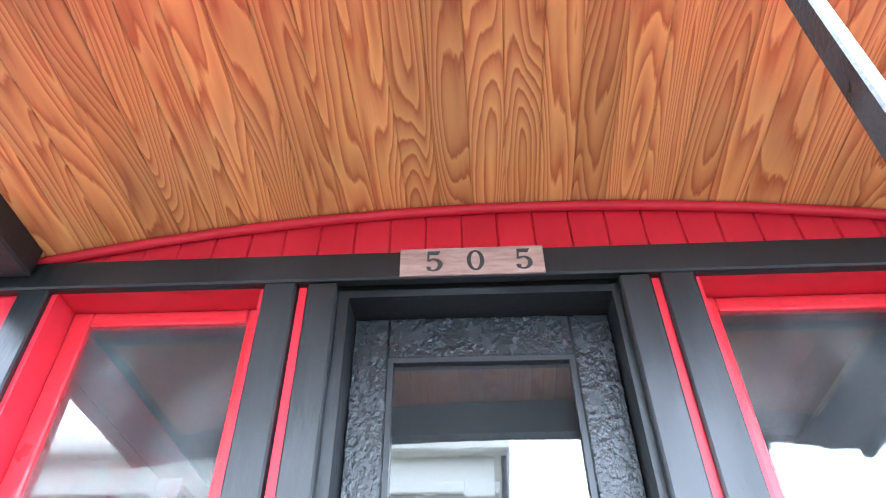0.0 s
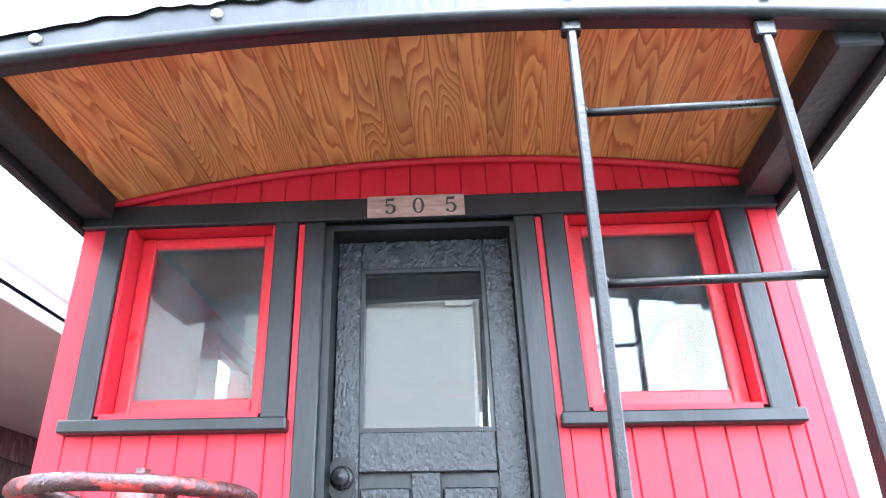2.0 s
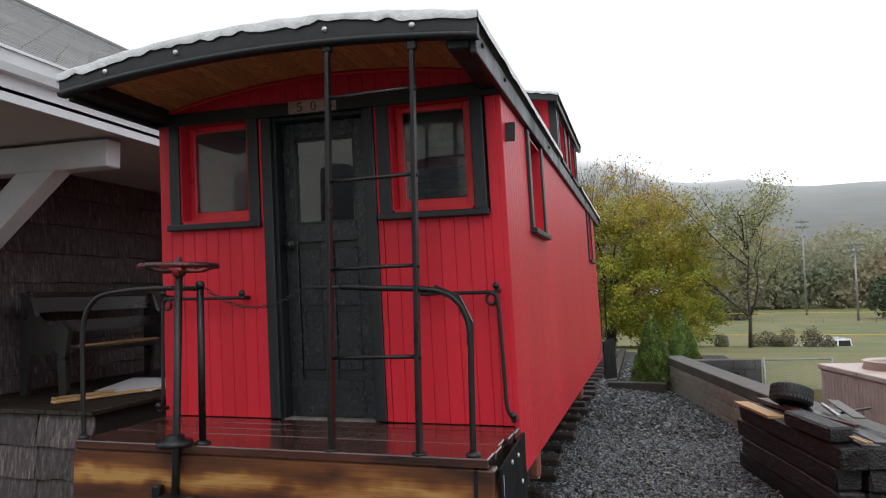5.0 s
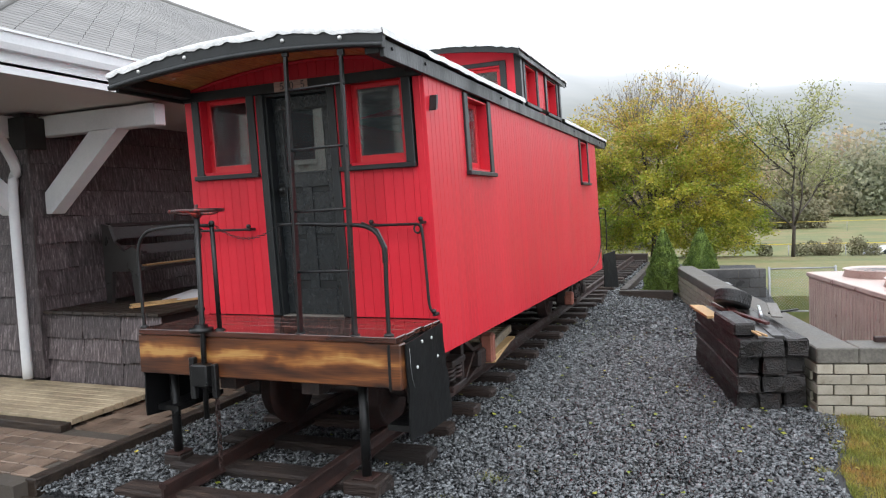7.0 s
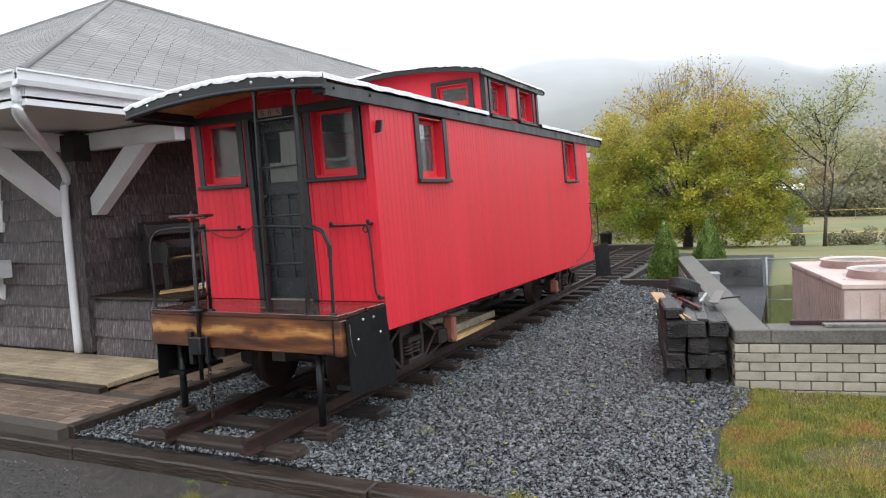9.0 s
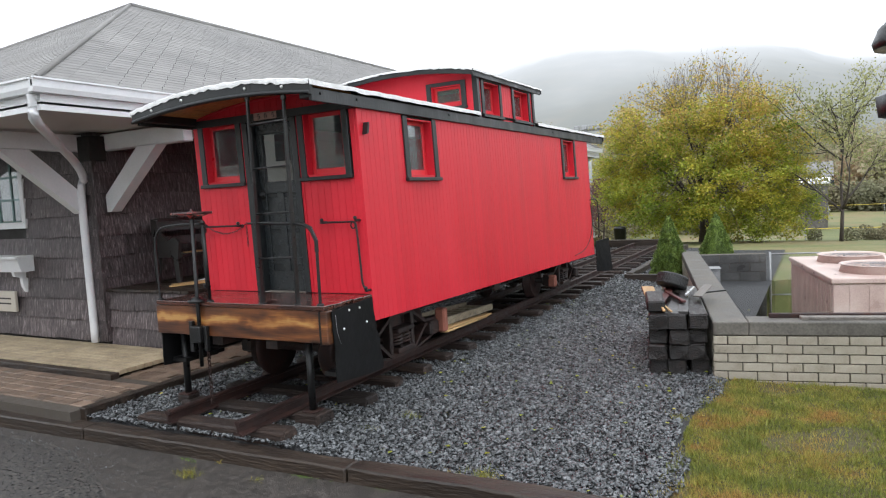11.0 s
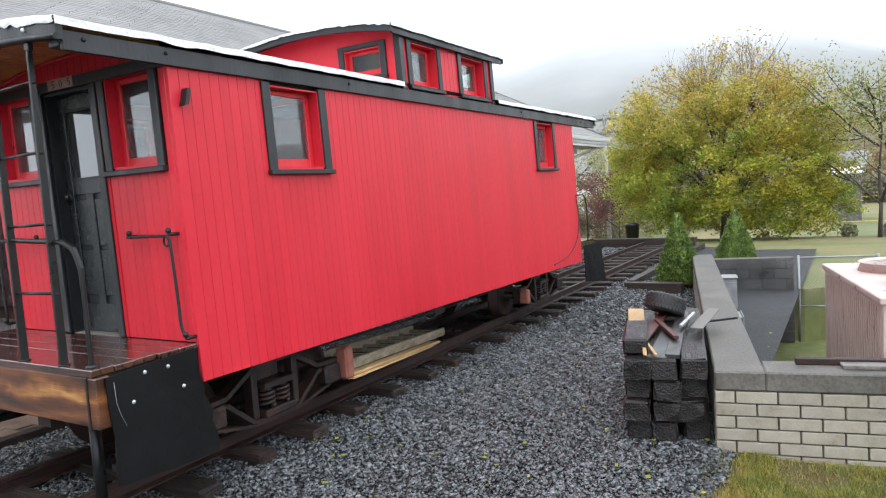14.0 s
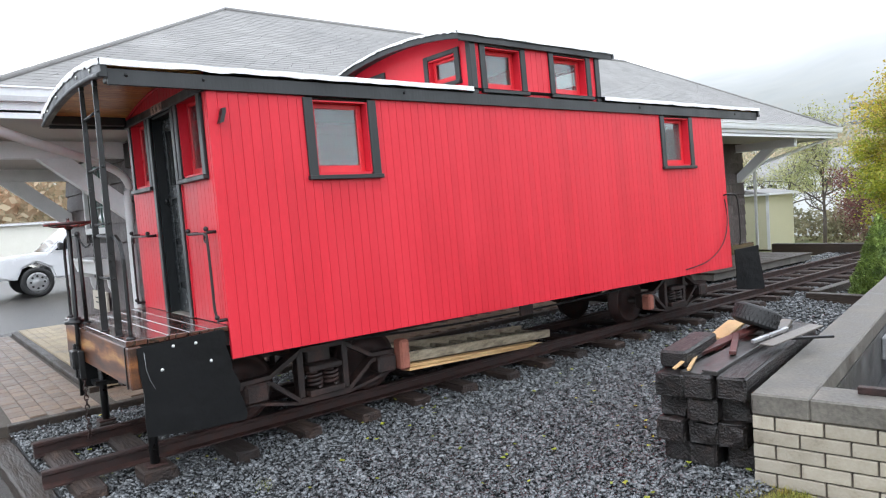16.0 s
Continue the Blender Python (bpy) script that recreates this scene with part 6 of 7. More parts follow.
for j in range(8, 110):
    for i in range(30):
        x, y = -8.95 + 0.24 * i + (0.12 if j % 2 else 0), -0.30 + 0.16 * j
        if x >= -1.98 or (x < -2.6 and 0.85 < y < 2.1) or (x < -2.5 and y >= 2.0):
            continue
        k = len(verts)
        z = 0.246 + rr.uniform(-0.002, 0.002)
        verts += [(x, y, z), (x + 0.234, y, z), (x + 0.234, y + 0.154, z), (x, y + 0.154, z), (x, y, z - 0.02), (x + 0.234, y, z - 0.02), (x + 0.234, y + 0.154, z - 0.02), (x, y + 0.154, z - 0.02)]
        faces += [(k, k + 1, k + 2, k + 3), (k, k + 4, k + 5, k + 1), (k + 1, k + 5, k + 6, k + 2)]
pw = part("paver_field", raw_mesh("paver_field", verts, faces, PAVER), PAVER, PV)
tagged(pw, kind="stuff")
tagged(part("edging_timber", boxed(-1.77, -1.66, -0.03, 17.5, 0.02, 0.25, 0.008), KERB_WOOD), "dark timber edging between pavers and gravel", "timber")
PT = thing("station_platform", (-2.5, 14.2, 0.24), "low dark plank platform on a pale concrete base beside the track", "platform")
part("base", boxed(-3.9, -1.16, 12.0, 16.4, 0.235, 0.36), CONCRETE, PT)
for i in range(19):
    part("platform_plank", boxed(-3.9 + 0.146 * i, -3.758 + 0.146 * i, 11.98, 16.43, 0.362, 0.40, 0.004), KERB_WOOD, PT)
tagged(part("end_timber", boxed(-3.2, 0.9, 18.7, 18.95, 0.1, 0.42, 0.012), KERB_WOOD), "dark timber laid across the track's end", "timber")
tagged(part("planter_timber", boxed(1.05, 2.1, 10.95, 11.12, 0.03, 0.25, 0.01), KERB_WOOD), "dark timber edging of the shrub bed", "timber", "shrub bed timbers")
tagged(part("planter_timber", boxed(1.05, 1.2, 11.125, 18.6, 0.03, 0.27, 0.01), KERB_WOOD), "dark timber edging of the shrub bed", "timber", "shrub bed timbers")

# ---- brick and concrete enclosure ----
EN = thing("enclosure_wall", (3.9, 4.0, 0), "low white-painted brick wall with a wet concrete cap", "wall")


def wbox(x0, x1, y0, y1, z0, z1, bevel=0.0):
    return boxed(x0, x1, y0, y1, z0, z1, bevel, WALL_M)


part("cap", wbox(0, 0.36, 0, 8.45, 0.50, 0.65, 0.012), CONCRETE, EN, "grey concrete coping")
part("cap", wbox(0.362, 4.5, 0, 0.36, 0.50, 0.65, 0.012), CONCRETE, EN, "grey concrete coping")
part("backing", wbox(0.03, 0.33, 0.03, 8.4, -0.9, 0.499), MORTAR, EN)
part("backing", wbox(0.332, 4.5, 0.03, 0.33, -0.9, 0.499), MORTAR, EN)
part("pit_lining", wbox(0.335, 0.36, 0.36, 8.4, -0.94, 0.498), CONCRETE_DARK, EN)
PB = part("pit_back", wbox(0.37, 1.69, 7.97, 8.2, -0.94, 0.60), MORTAR, EN, "dark stained concrete block back wall")
for row in range(8):
    x = 0.372 - (0.2 if row % 2 else 0.0)
    while x < 1.68:
        a, b = max(x, 0.372), min(x + 0.39, 1.688)
        if b - a > 0.03:
            part("block", wbox(a, b, 7.955, 7.972, 0.606 - 0.19 * (row + 1), 0.598 - 0.19 * row, 0.003), CONCRETE_DARK, PB)
        x += 0.4
bb = boxed(0, 0.284, 0, 0.03, 0, 0.087, 0.004)
bb.verts.index_update()
BRM = raw_mesh("brick", [tuple(v.co) for v in bb.verts], [tuple(v.index for v in f.verts) for f in bb.faces], BRICK_WHITE)
rr = np.random.RandomState(6)
for row in range(6):
    z = 0.405 - 0.0985 * row
    x = 0.005 - (0.0 if row % 2 else 0.15)
    while x < 3.4:
        xs0, w = max(x, 0.004), 0.284
        wd = x + w - xs0
        part("brick", BRM, BRICK_WHITE, EN, at=WALL_M @ Matrix.Translation((xs0, 0.003 + rr.uniform(-0.002, 0.002), z)) @ Matrix.Diagonal((wd / 0.284, 1, 1, 1)))
        x += 0.296
    y = 0.035 + (0.15 if row % 2 else 0.0)
    while y < 8.1 and row < 5:
        part("brick", BRM, BRICK_WHITE, EN, at=WALL_M @ Matrix.Translation((0.0, y + 0.284, z)) @ Matrix.Rotation(radians(-90), 4, "Z") @ Matrix.Diagonal((1, 1, 1, 1)))
        y += 0.296
tagged(part("angle_iron", wbox(0.6, 2.2, 0.24, 0.30, 0.652, 0.70, 0.004), RUST), "rusty steel angle bar lying on the coping", "steel bar")
tagged(part("loose_board", wbox(0.9, 3.2, 0.12, 0.24, 0.652, 0.682, 0.004), PLANK_GREY), "grey weathered board lying on the coping", "board")
EC = thing("electrical_cabinet", (2.9, 10.1, -0.94), "tall grey electrical cabinet standing in the enclosure", "electrical cabinet")
part("body", wbox(0.365, 0.62, 6.15, 6.5, -0.93, 0.50, 0.006), GALV, EC)
part("hood", wbox(0.363, 0.64, 6.13, 6.52, 0.501, 0.518, 0.004), GALV, EC)
part("door", wbox(0.40, 0.59, 6.138, 6.149, -0.7, 0.44, 0.003), GALV, EC)
JB = thing("junction_box", (3.6, 7.2, 0.2), "small grey junction box on the inside of the low wall", "electrical box")
part("body", wbox(0.362, 0.47, 3.3, 3.7, 0.2, 0.43, 0.008), GALV, JB)
part("cover", wbox(0.471, 0.485, 3.29, 3.71, 0.19, 0.44, 0.004), GALV, JB)
part("conduit", rod([WALL_M @ Vector((0.41, 3.5, 0.2)), WALL_M @ Vector((0.41, 3.5, -0.93))], 0.02, 8), GALV, JB)

AC = thing("cooling_unit", (6.2, 8.3, -0.9), "large faded pink-beige rooftop-style cooling unit with round fan shrouds", "cooling unit")
am = WALL_M @ Matrix.Translation((1.79, 2.72, 0.05))
part("cabinet", boxed(0, 4.0, 0, 3.05, -0.9, 0.62, 0.01, am), PINK_METAL, AC)
part("top_pan", boxed(-0.03, 4.03, -0.03, 3.08, 0.622, 0.70, 0.012, am), PINK_METAL, AC)
for i in range(29):
    part("side_rib", boxed(-0.012, -0.001, 0.12 + 0.1 * i, 0.15 + 0.1 * i, -0.8, 0.58, 0.002, am), PINK_METAL, AC)
for i in range(16):
    part("side_rib", boxed(0.2 + 0.24 * i, 0.215 + 0.24 * i, -0.012, -0.001, -0.8, 0.58, 0.002, am), PINK_METAL, AC)
for x, y in ((0.75, 0.75), (0.75, 2.2), (2.2, 0.75), (2.2, 2.2), (3.4, 0.75)):
    f = lathe(bm_new(), [(0.5, 0.0), (0.46, 0.10), (0.5, 0.115), (0.48, 0.12), (0.43, 0.10), (0.44, -0.02)], (0, 0, 0), 32)
    bmesh.ops.transform(f, matrix=am @ Matrix.Translation((x, y, 0.70)), verts=f.verts[:])
    sh_ = part("fan_shroud", f, PINK_METAL, AC)
    gr = bm_new()
    for rad in (0.1, 0.2, 0.3, 0.4):
        tube(gr, [am @ Vector((x + rad * math.cos(a), y + rad * math.sin(a), 0.79)) for a in np.linspace(0, 2 * math.pi, 25)[:-1]], 0.004, 4, True)
    part("guard", gr, GALV, sh_)

# chain-link gate and fence by the enclosure
GT = thing("chain_link_gate", (4.6, 12.5, -0.9), "galvanised chain-link gate beside the cooling unit", "gate")
gm = WALL_M @ Matrix.Translation((1.79, 8.1, 0))
for x in (0.0, 1.25):
    part("post", rod([gm @ Vector((x, 0, -0.95)), gm @ Vector((x, 0, 0.62))], 0.025, 8), GALV, GT)
for z in (0.58, -0.3):
    part("gate_rail", rod([gm @ Vector((0, 0, z)), gm @ Vector((1.25, 0, z))], 0.017, 6), GALV, GT)
wv = bm_new()
for i in range(-14, 22):
    for sgn in (1, -1):
        a, b = (i * 0.06, -0.3), (i * 0.06 + 0.88 * sgn, 0.58)
        if a[0] > b[0]:
            a, b = b, a
        (xa, za), (xb, zb) = a, b
        lo, hi = max(xa, 0), min(xb, 1.25)
        if hi - lo > 0.03:
            f0, f1 = (lo - xa) / (xb - xa), (hi - xa) / (xb - xa)
            tube(wv, [gm @ Vector((lo, 0, za + (zb - za) * f0)), gm @ Vector((hi, 0, za + (zb - za) * f1))], 0.0022, 3)
part("mesh_wire", wv, GALV, GT)

# stack of old ties with scrap on it
sm = WALL_M
rr = np.random.RandomState(8)
for col in range(3):
    for row in range(4):
        x0 = -0.68 + 0.215 * col + rr.normal(0, 0.012)
        y0_ = 0.08 + rr.normal(0, 0.05)
        b = boxed(0, 0.205, 0, 2.2 + rr.uniform(-0.1, 0.1), 0, 0.172, 0.015)
        bmesh.ops.subdivide_edges(b, edges=b.edges[:], cuts=1)
        for v in b.verts:
            v.co += Vector((rr.normal(0, 0.004), rr.normal(0, 0.006), rr.normal(0, 0.003)))
        t = part("railway_tie", b, STACK_TIE, at=sm @ Matrix.Translation((x0, y0_, 0.03 + 0.175 * row)))
        tagged(t, "old black creosoted railway tie in a stack", "railway tie", "stacked ties")
for x0, y0_, ln, lab in ((-0.69, 0.05, 0.8, 1),):
    b = boxed(0, 0.2, 0, ln, 0, 0.13, 0.018)
    tagged(part("railway_tie", b, STACK_TIE, at=sm @ Matrix.Translation((x0, y0_ + 0.1, 0.732)) @ Matrix.Rotation(radians(2), 4, "Z")), "short old railway tie lying on the stack", "railway tie", "stacked ties")
scrap = ((-0.5, 0.05, 1.1, 0.15, 0.035, BENCH_WOOD, -6, 0.71), (-0.44, 0.02, 0.5, 0.025, 0.02, PLANK_NEW, 12, 0.755), (-0.36, 0.1, 1.7, 0.11, 0.035, BENCH_WOOD, -3, 0.72), (-0.62, 0.35, 1.4, 0.09, 0.03, DARK_RED, -8, 0.752), (-0.52, -0.05, 1.0, 0.03, 0.015, PLANK_NEW, 4, 0.775), (-0.25, 0.95, 0.6, 0.03, 0.03, ALU, -12, 0.79), (-0.16, 0.85, 0.9, 0.11, 0.015, PLANK_GREY, -12, 0.80), (-0.3, 0.55, 0.7, 0.05, 0.03, DARK_RED, 14, 0.775), (-0.72, 1.3, 0.8, 0.16, 0.03, PLANK_NEW, 4, 0.72), (-0.1, 1.2, 0.42, 0.03, 0.02, IRON, -60, 0.78), (-0.45, 1.55, 0.6, 0.3, 0.04, PLANK_GREY, 6, 0.74))
for x0, y0_, ln, w, h, mt, rz, z in scrap:
    tagged(part("scrap_board", boxed(0, w, 0, ln, 0, h, 0.004, sm @ pose(x0, y0_, z, 1.0, 2, rz)), mt), "loose scrap board or bar on the tie stack", "scrap", "scrap on the stack")
TY = thing("small_tyre", (3.1, 5.3, 0.8), "small worn black tyre leaning on scrap wood", "tyre")
tm = pose(3.12, 5.2, 0.90, -20, 12, 0) @ Matrix.Diagonal((0.9, 0.9, 1.35, 1))
ty = lathe(bm_new(), [(0.10, -0.05), (0.17, -0.065), (0.205, -0.055), (0.215, -0.03), (0.215, 0.03), (0.205, 0.055), (0.17, 0.065), (0.10, 0.05), (0.10, -0.05)], (0, 0, 0), 36)
bmesh.ops.transform(ty, matrix=tm, verts=ty.verts[:])
TB = part("tyre_body", ty, RUBBER, TY)
tr = bm_new()
for i in range(36):
    a = 2 * math.pi * i / 36
    for zz in (-0.035, 0.0, 0.035):
        box(tr, 0.212, 0.222, -0.013, 0.013, zz - 0.012, zz + 0.012, 0, tm @ Matrix.Rotation(a + zz * 1.5, 4, "Z"))
part("tread", tr, RUBBER, TB)

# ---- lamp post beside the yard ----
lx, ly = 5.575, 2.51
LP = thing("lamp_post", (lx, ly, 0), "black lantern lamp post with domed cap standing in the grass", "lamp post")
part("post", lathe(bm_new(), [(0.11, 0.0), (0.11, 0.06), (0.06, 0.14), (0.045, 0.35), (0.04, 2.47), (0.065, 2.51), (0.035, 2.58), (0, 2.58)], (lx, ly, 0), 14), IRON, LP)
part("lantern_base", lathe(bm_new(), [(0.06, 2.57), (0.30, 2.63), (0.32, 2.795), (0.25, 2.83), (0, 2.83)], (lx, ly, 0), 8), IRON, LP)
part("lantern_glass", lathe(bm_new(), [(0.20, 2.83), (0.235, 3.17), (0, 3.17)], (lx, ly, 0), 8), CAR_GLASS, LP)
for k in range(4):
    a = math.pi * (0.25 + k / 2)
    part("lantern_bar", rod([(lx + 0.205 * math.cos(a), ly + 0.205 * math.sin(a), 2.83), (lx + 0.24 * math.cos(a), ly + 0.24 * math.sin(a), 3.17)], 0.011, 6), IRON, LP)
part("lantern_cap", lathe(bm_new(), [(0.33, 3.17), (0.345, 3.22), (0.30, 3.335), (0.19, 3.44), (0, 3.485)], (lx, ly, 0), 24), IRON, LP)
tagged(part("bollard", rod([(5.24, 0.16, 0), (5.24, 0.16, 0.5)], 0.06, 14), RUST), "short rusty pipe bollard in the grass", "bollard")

# ---- trees ----
def branch_tree(name, base, height, spread, seed, label, leaf_mat, leaves, leaf_size, trunk_r, crown_lo, density_edge=0.5, bare_top=0.0, limbs=9, fork=0.12, clumps=0, reach=1.0):
    """A trunk with limbs that fork three times, and leaves set along the outer twigs."""
    rr = np.random.RandomState(seed)
    T = thing(name, base, label, "tree")
    B = Vector(base)
    bm = bm_new()
    tips = []

    def grow(p, d, length, rad, level):
        pts = [p]
        q, dd = p.copy(), d.copy()
        for i in range(4):
            dd = (dd + Vector((rr.normal(0, 0.13), rr.normal(0, 0.13), rr.normal(0.05, 0.09)))).normalized()
            q = q + dd * length / 4
            pts.append(q.copy())
        tube(bm, pts, rad, 6 if level < 2 else 4, r1=rad * 0.55)
        if level >= 3:
            tips.extend(pts[1:])
            return
        if level == 2:
            tips.extend(pts[2:])
        for i in range((4, 4, 4, 3)[level]):
            t = pts[rr.randint(1, 5)]
            nd = (dd + Vector((rr.normal(0, 0.65), rr.normal(0, 0.65), rr.normal(0.12, 0.4)))).normalized()
            grow(t, nd, length * rr.uniform(0.5, 0.75), rad * 0.5, level + 1)

    trunk_top = B + Vector((0, 0, height * fork * 2))
    tube(bm, [B, B + Vector((0.05, 0.02, height * fork)), trunk_top, B + Vector((0.1, 0, height * 0.5)), B + Vector((0.0, 0.1, height * 0.8))], trunk_r, 10, r1=trunk_r * 0.06)
    for i in range(limbs):
        a = 2 * math.pi * i / limbs + rr.normal(0, 0.25)
        h = fork + (0.6 - fork) * rr.rand()
        el = rr.uniform(0.15, 1.0)
        d = Vector((math.cos(a) * math.cos(el), math.sin(a) * math.cos(el), math.sin(el)))
        grow(B + Vector((0.04, 0.02, height * h)), d, reach * spread * rr.uniform(0.42, 0.62) * (1 - 0.4 * (h - fork)), trunk_r * 0.5, 1)
    part("trunk", bm, BARK_TREE, T)
    tp = np.array([tuple(t) for t in tips])
    k = leaves
    if clumps:
        cl = rr.normal(0, 1, (clumps, 3))
        cl /= np.linalg.norm(cl, axis=1)[:, None]
        cl *= rr.rand(clumps, 1) ** 0.3 * np.array([spread * 0.46, spread * 0.46, height * 0.44])
        cl[:, 2] *= np.where(cl[:, 2] < 0, 0.95, 1.0)
        cl += np.array(base) + np.array([0, 0, height * 0.46])
        c = cl[rr.randint(0, clumps, k)] + rr.normal(0, spread * 0.036, (k, 3)) * np.array([1.2, 1.2, 0.75])
    else:
        c = tp[rr.randint(0, len(tp), k)] + rr.normal(0, spread * 0.055, (k, 3))
    rel = (c - np.array(base)) / np.array([spread / 2, spread / 2, height])
    keep = (rel[:, 2] > crown_lo) & (rel[:, 2] < 1.02) & ((rel[:, 0] ** 2 + rel[:, 1] ** 2) < 1.1)
    if bare_top:
        keep &= rr.rand(k) > bare_top * np.clip((rel[:, 2] - 0.55) / 0.4, 0, 1)
    c = c[keep]
    k = len(c)
    u = rr.normal(0, 1, (k, 3))
    u /= np.linalg.norm(u, axis=1)[:, None]
    w = np.cross(u, rr.normal(0, 1, (k, 3)))
    w /= np.linalg.norm(w, axis=1)[:, None]
    s = (leaf_size * rr.uniform(0.6, 1.3, k))[:, None]
    v = np.stack([c - u * s, c - w * s * 0.55, c + u * s, c + w * s * 0.55], 1).reshape(-1, 3)
    f = np.arange(4 * k).reshape(-1, 4)
    me = raw_mesh("crown", v.tolist(), f.tolist(), leaf_mat)
    part("crown", me, leaf_mat, T)
    return T


def maple(x, y, z, height, spread, seed):
    """A low-forked broad maple: limbs fan out to a dome of leaf sprays, dense and green below, thin and twiggy on top."""
    rr = np.random.RandomState(seed)
    T = thing("maple_tree", (x, y, z), "broad maple turning yellow-green with a thinning orange top", "tree")
    B = Vector((x, y, z))
    fork = B + Vector((0.05, 0.0, height * 0.15))
    tr_, tw = bm_new(), bm_new()
    tube(tr_, [B, B + Vector((0.06, 0, height * 0.08)), fork], 0.24, 10, r1=0.17)
    heads = []
    for i in range(17):
        a, el = 2.4 * i + rr.normal(0, 0.2), rr.uniform(0.2, 1.35)
        d = Vector((math.cos(a) * math.cos(el), math.sin(a) * math.cos(el), math.sin(el)))
        e = fork + Vector((d.x * spread * 0.33, d.y * spread * 0.33, d.z * height * 0.52))
        mid_ = fork.lerp(e, 0.5) + Vector((rr.normal(0, 0.15), rr.normal(0, 0.15), 0.25))
        tube(tr_, smooth_line([fork, mid_, e], 4), 0.085, 6, r1=0.03)
        heads += [fork.lerp(mid_, 0.7), mid_, mid_.lerp(e, 0.5), e]
    hs, prof = (0.0, 0.08, 0.2, 0.36, 0.52, 0.68, 0.82, 0.93, 1.0), (0.55, 0.84, 0.98, 1.0, 0.96, 0.86, 0.70, 0.50, 0.22)
    cs, sg, tips = [], [], []
    n = 620
    for i in range(n):
        h = rr.rand() ** 0.9
        a = rr.uniform(0, 2 * math.pi)
        lobe = 1 + 0.13 * noise.noise((2 * math.cos(a), 2 * math.sin(a), 4.0 * h)) + 0.08 * noise.noise((5 * math.cos(a), 5 * math.sin(a), 9 * h + 5))
        rad = spread * 0.5 * np.interp(h, hs, prof) * lobe * rr.rand() ** 0.33
        c = B + Vector((rad * math.cos(a), rad * math.sin(a), height * (0.06 - 0.07 * max(0.0, math.cos(a)) * (1 - h) + 0.90 * h * (1 + 0.05 * noise.noise((3 * math.cos(a), 3 * math.sin(a), 1))))))
        start = min(heads, key=lambda h_: (h_ - c).length)
        m_ = start.lerp(c, 0.55) + Vector((rr.normal(0, 0.1), rr.normal(0, 0.1), 0.08))
        tube(tw, [start, m_, c], 0.013, 4, r1=0.006)
        for k_ in range(4):
            dd = ((c - start).normalized() * 0.6 + Vector((rr.normal(0, 0.55), rr.normal(0, 0.55), rr.normal(0.3 + 0.5 * h, 0.35)))).normalized()
            q = m_.lerp(c, rr.rand())
            e = q + dd * rr.uniform(0.35, 0.85)
            tube(tw, [q, e], 0.006, 3, r1=0.003)
            for f_ in (0.45, 0.75, 1.0):
                cs.append(tuple(q.lerp(e, f_)))
                sg.append(0.15 + 0.06 * rr.rand())
    part("trunk", tr_, BARK_TREE, T)
    tagged(part("brushwood", tw, TWIG, T), kind="stuff")
    cs, sg = np.array(cs), np.array(sg)
    k = 200000
    pick = rr.randint(0, len(cs), k)
    c = cs[pick] + rr.normal(0, 1, (k, 3)) * sg[pick][:, None] * np.array([1.1, 1.1, 0.6])
    hrel = (c[:, 2] - z) / height
    bare = (pick * 0.618) % 1.0
    keep = (hrel > -0.02) & (bare > 1.2 * np.clip((hrel - 0.5) / 0.45, 0, 0.78)) & (rr.rand(k) > 0.85 * np.clip((hrel - 0.68) / 0.4, 0, 1))
    c, hrel = c[keep], hrel[keep]
    k = len(c)
    u = rr.normal(0, 1, (k, 3)) * np.array([1, 1, 0.6])
    u /= np.linalg.norm(u, axis=1)[:, None]
    w = np.cross(u, rr.normal(0, 1, (k, 3)) * np.array([0.6, 0.6, 1]))
    w /= np.linalg.norm(w, axis=1)[:, None]
    s = (0.052 * rr.uniform(0.6, 1.3, k))[:, None]
    v = np.stack([c - u * s, c - w * s * 0.7, c + u * s, c + w * s * 0.7], 1)
    dry = rr.rand(k) < np.clip((hrel - 0.38) / 0.5, 0.03, 0.85)
    for nm, sel, mt in (("crown", ~dry, LEAF_MAPLE), ("dry_leaves", dry, LEAF_ORANGE)):
        q = v[sel].reshape(-1, 3)
        part(nm, raw_mesh(nm, q.tolist(), np.arange(len(q)).reshape(-1, 4).tolist(), mt), mt, T)


maple(0.35, 28.0, -0.6, 8.2, 9.5, 31)
branch_tree("locust_tree", (5.6, 26.0, -0.4), 7.3, 4.9, 52, "slender sparse locust tree with pale green leaflets", LEAF_LOCUST, 6500, 0.055, 0.08, 0.3, limbs=9, fork=0.16, reach=0.85)


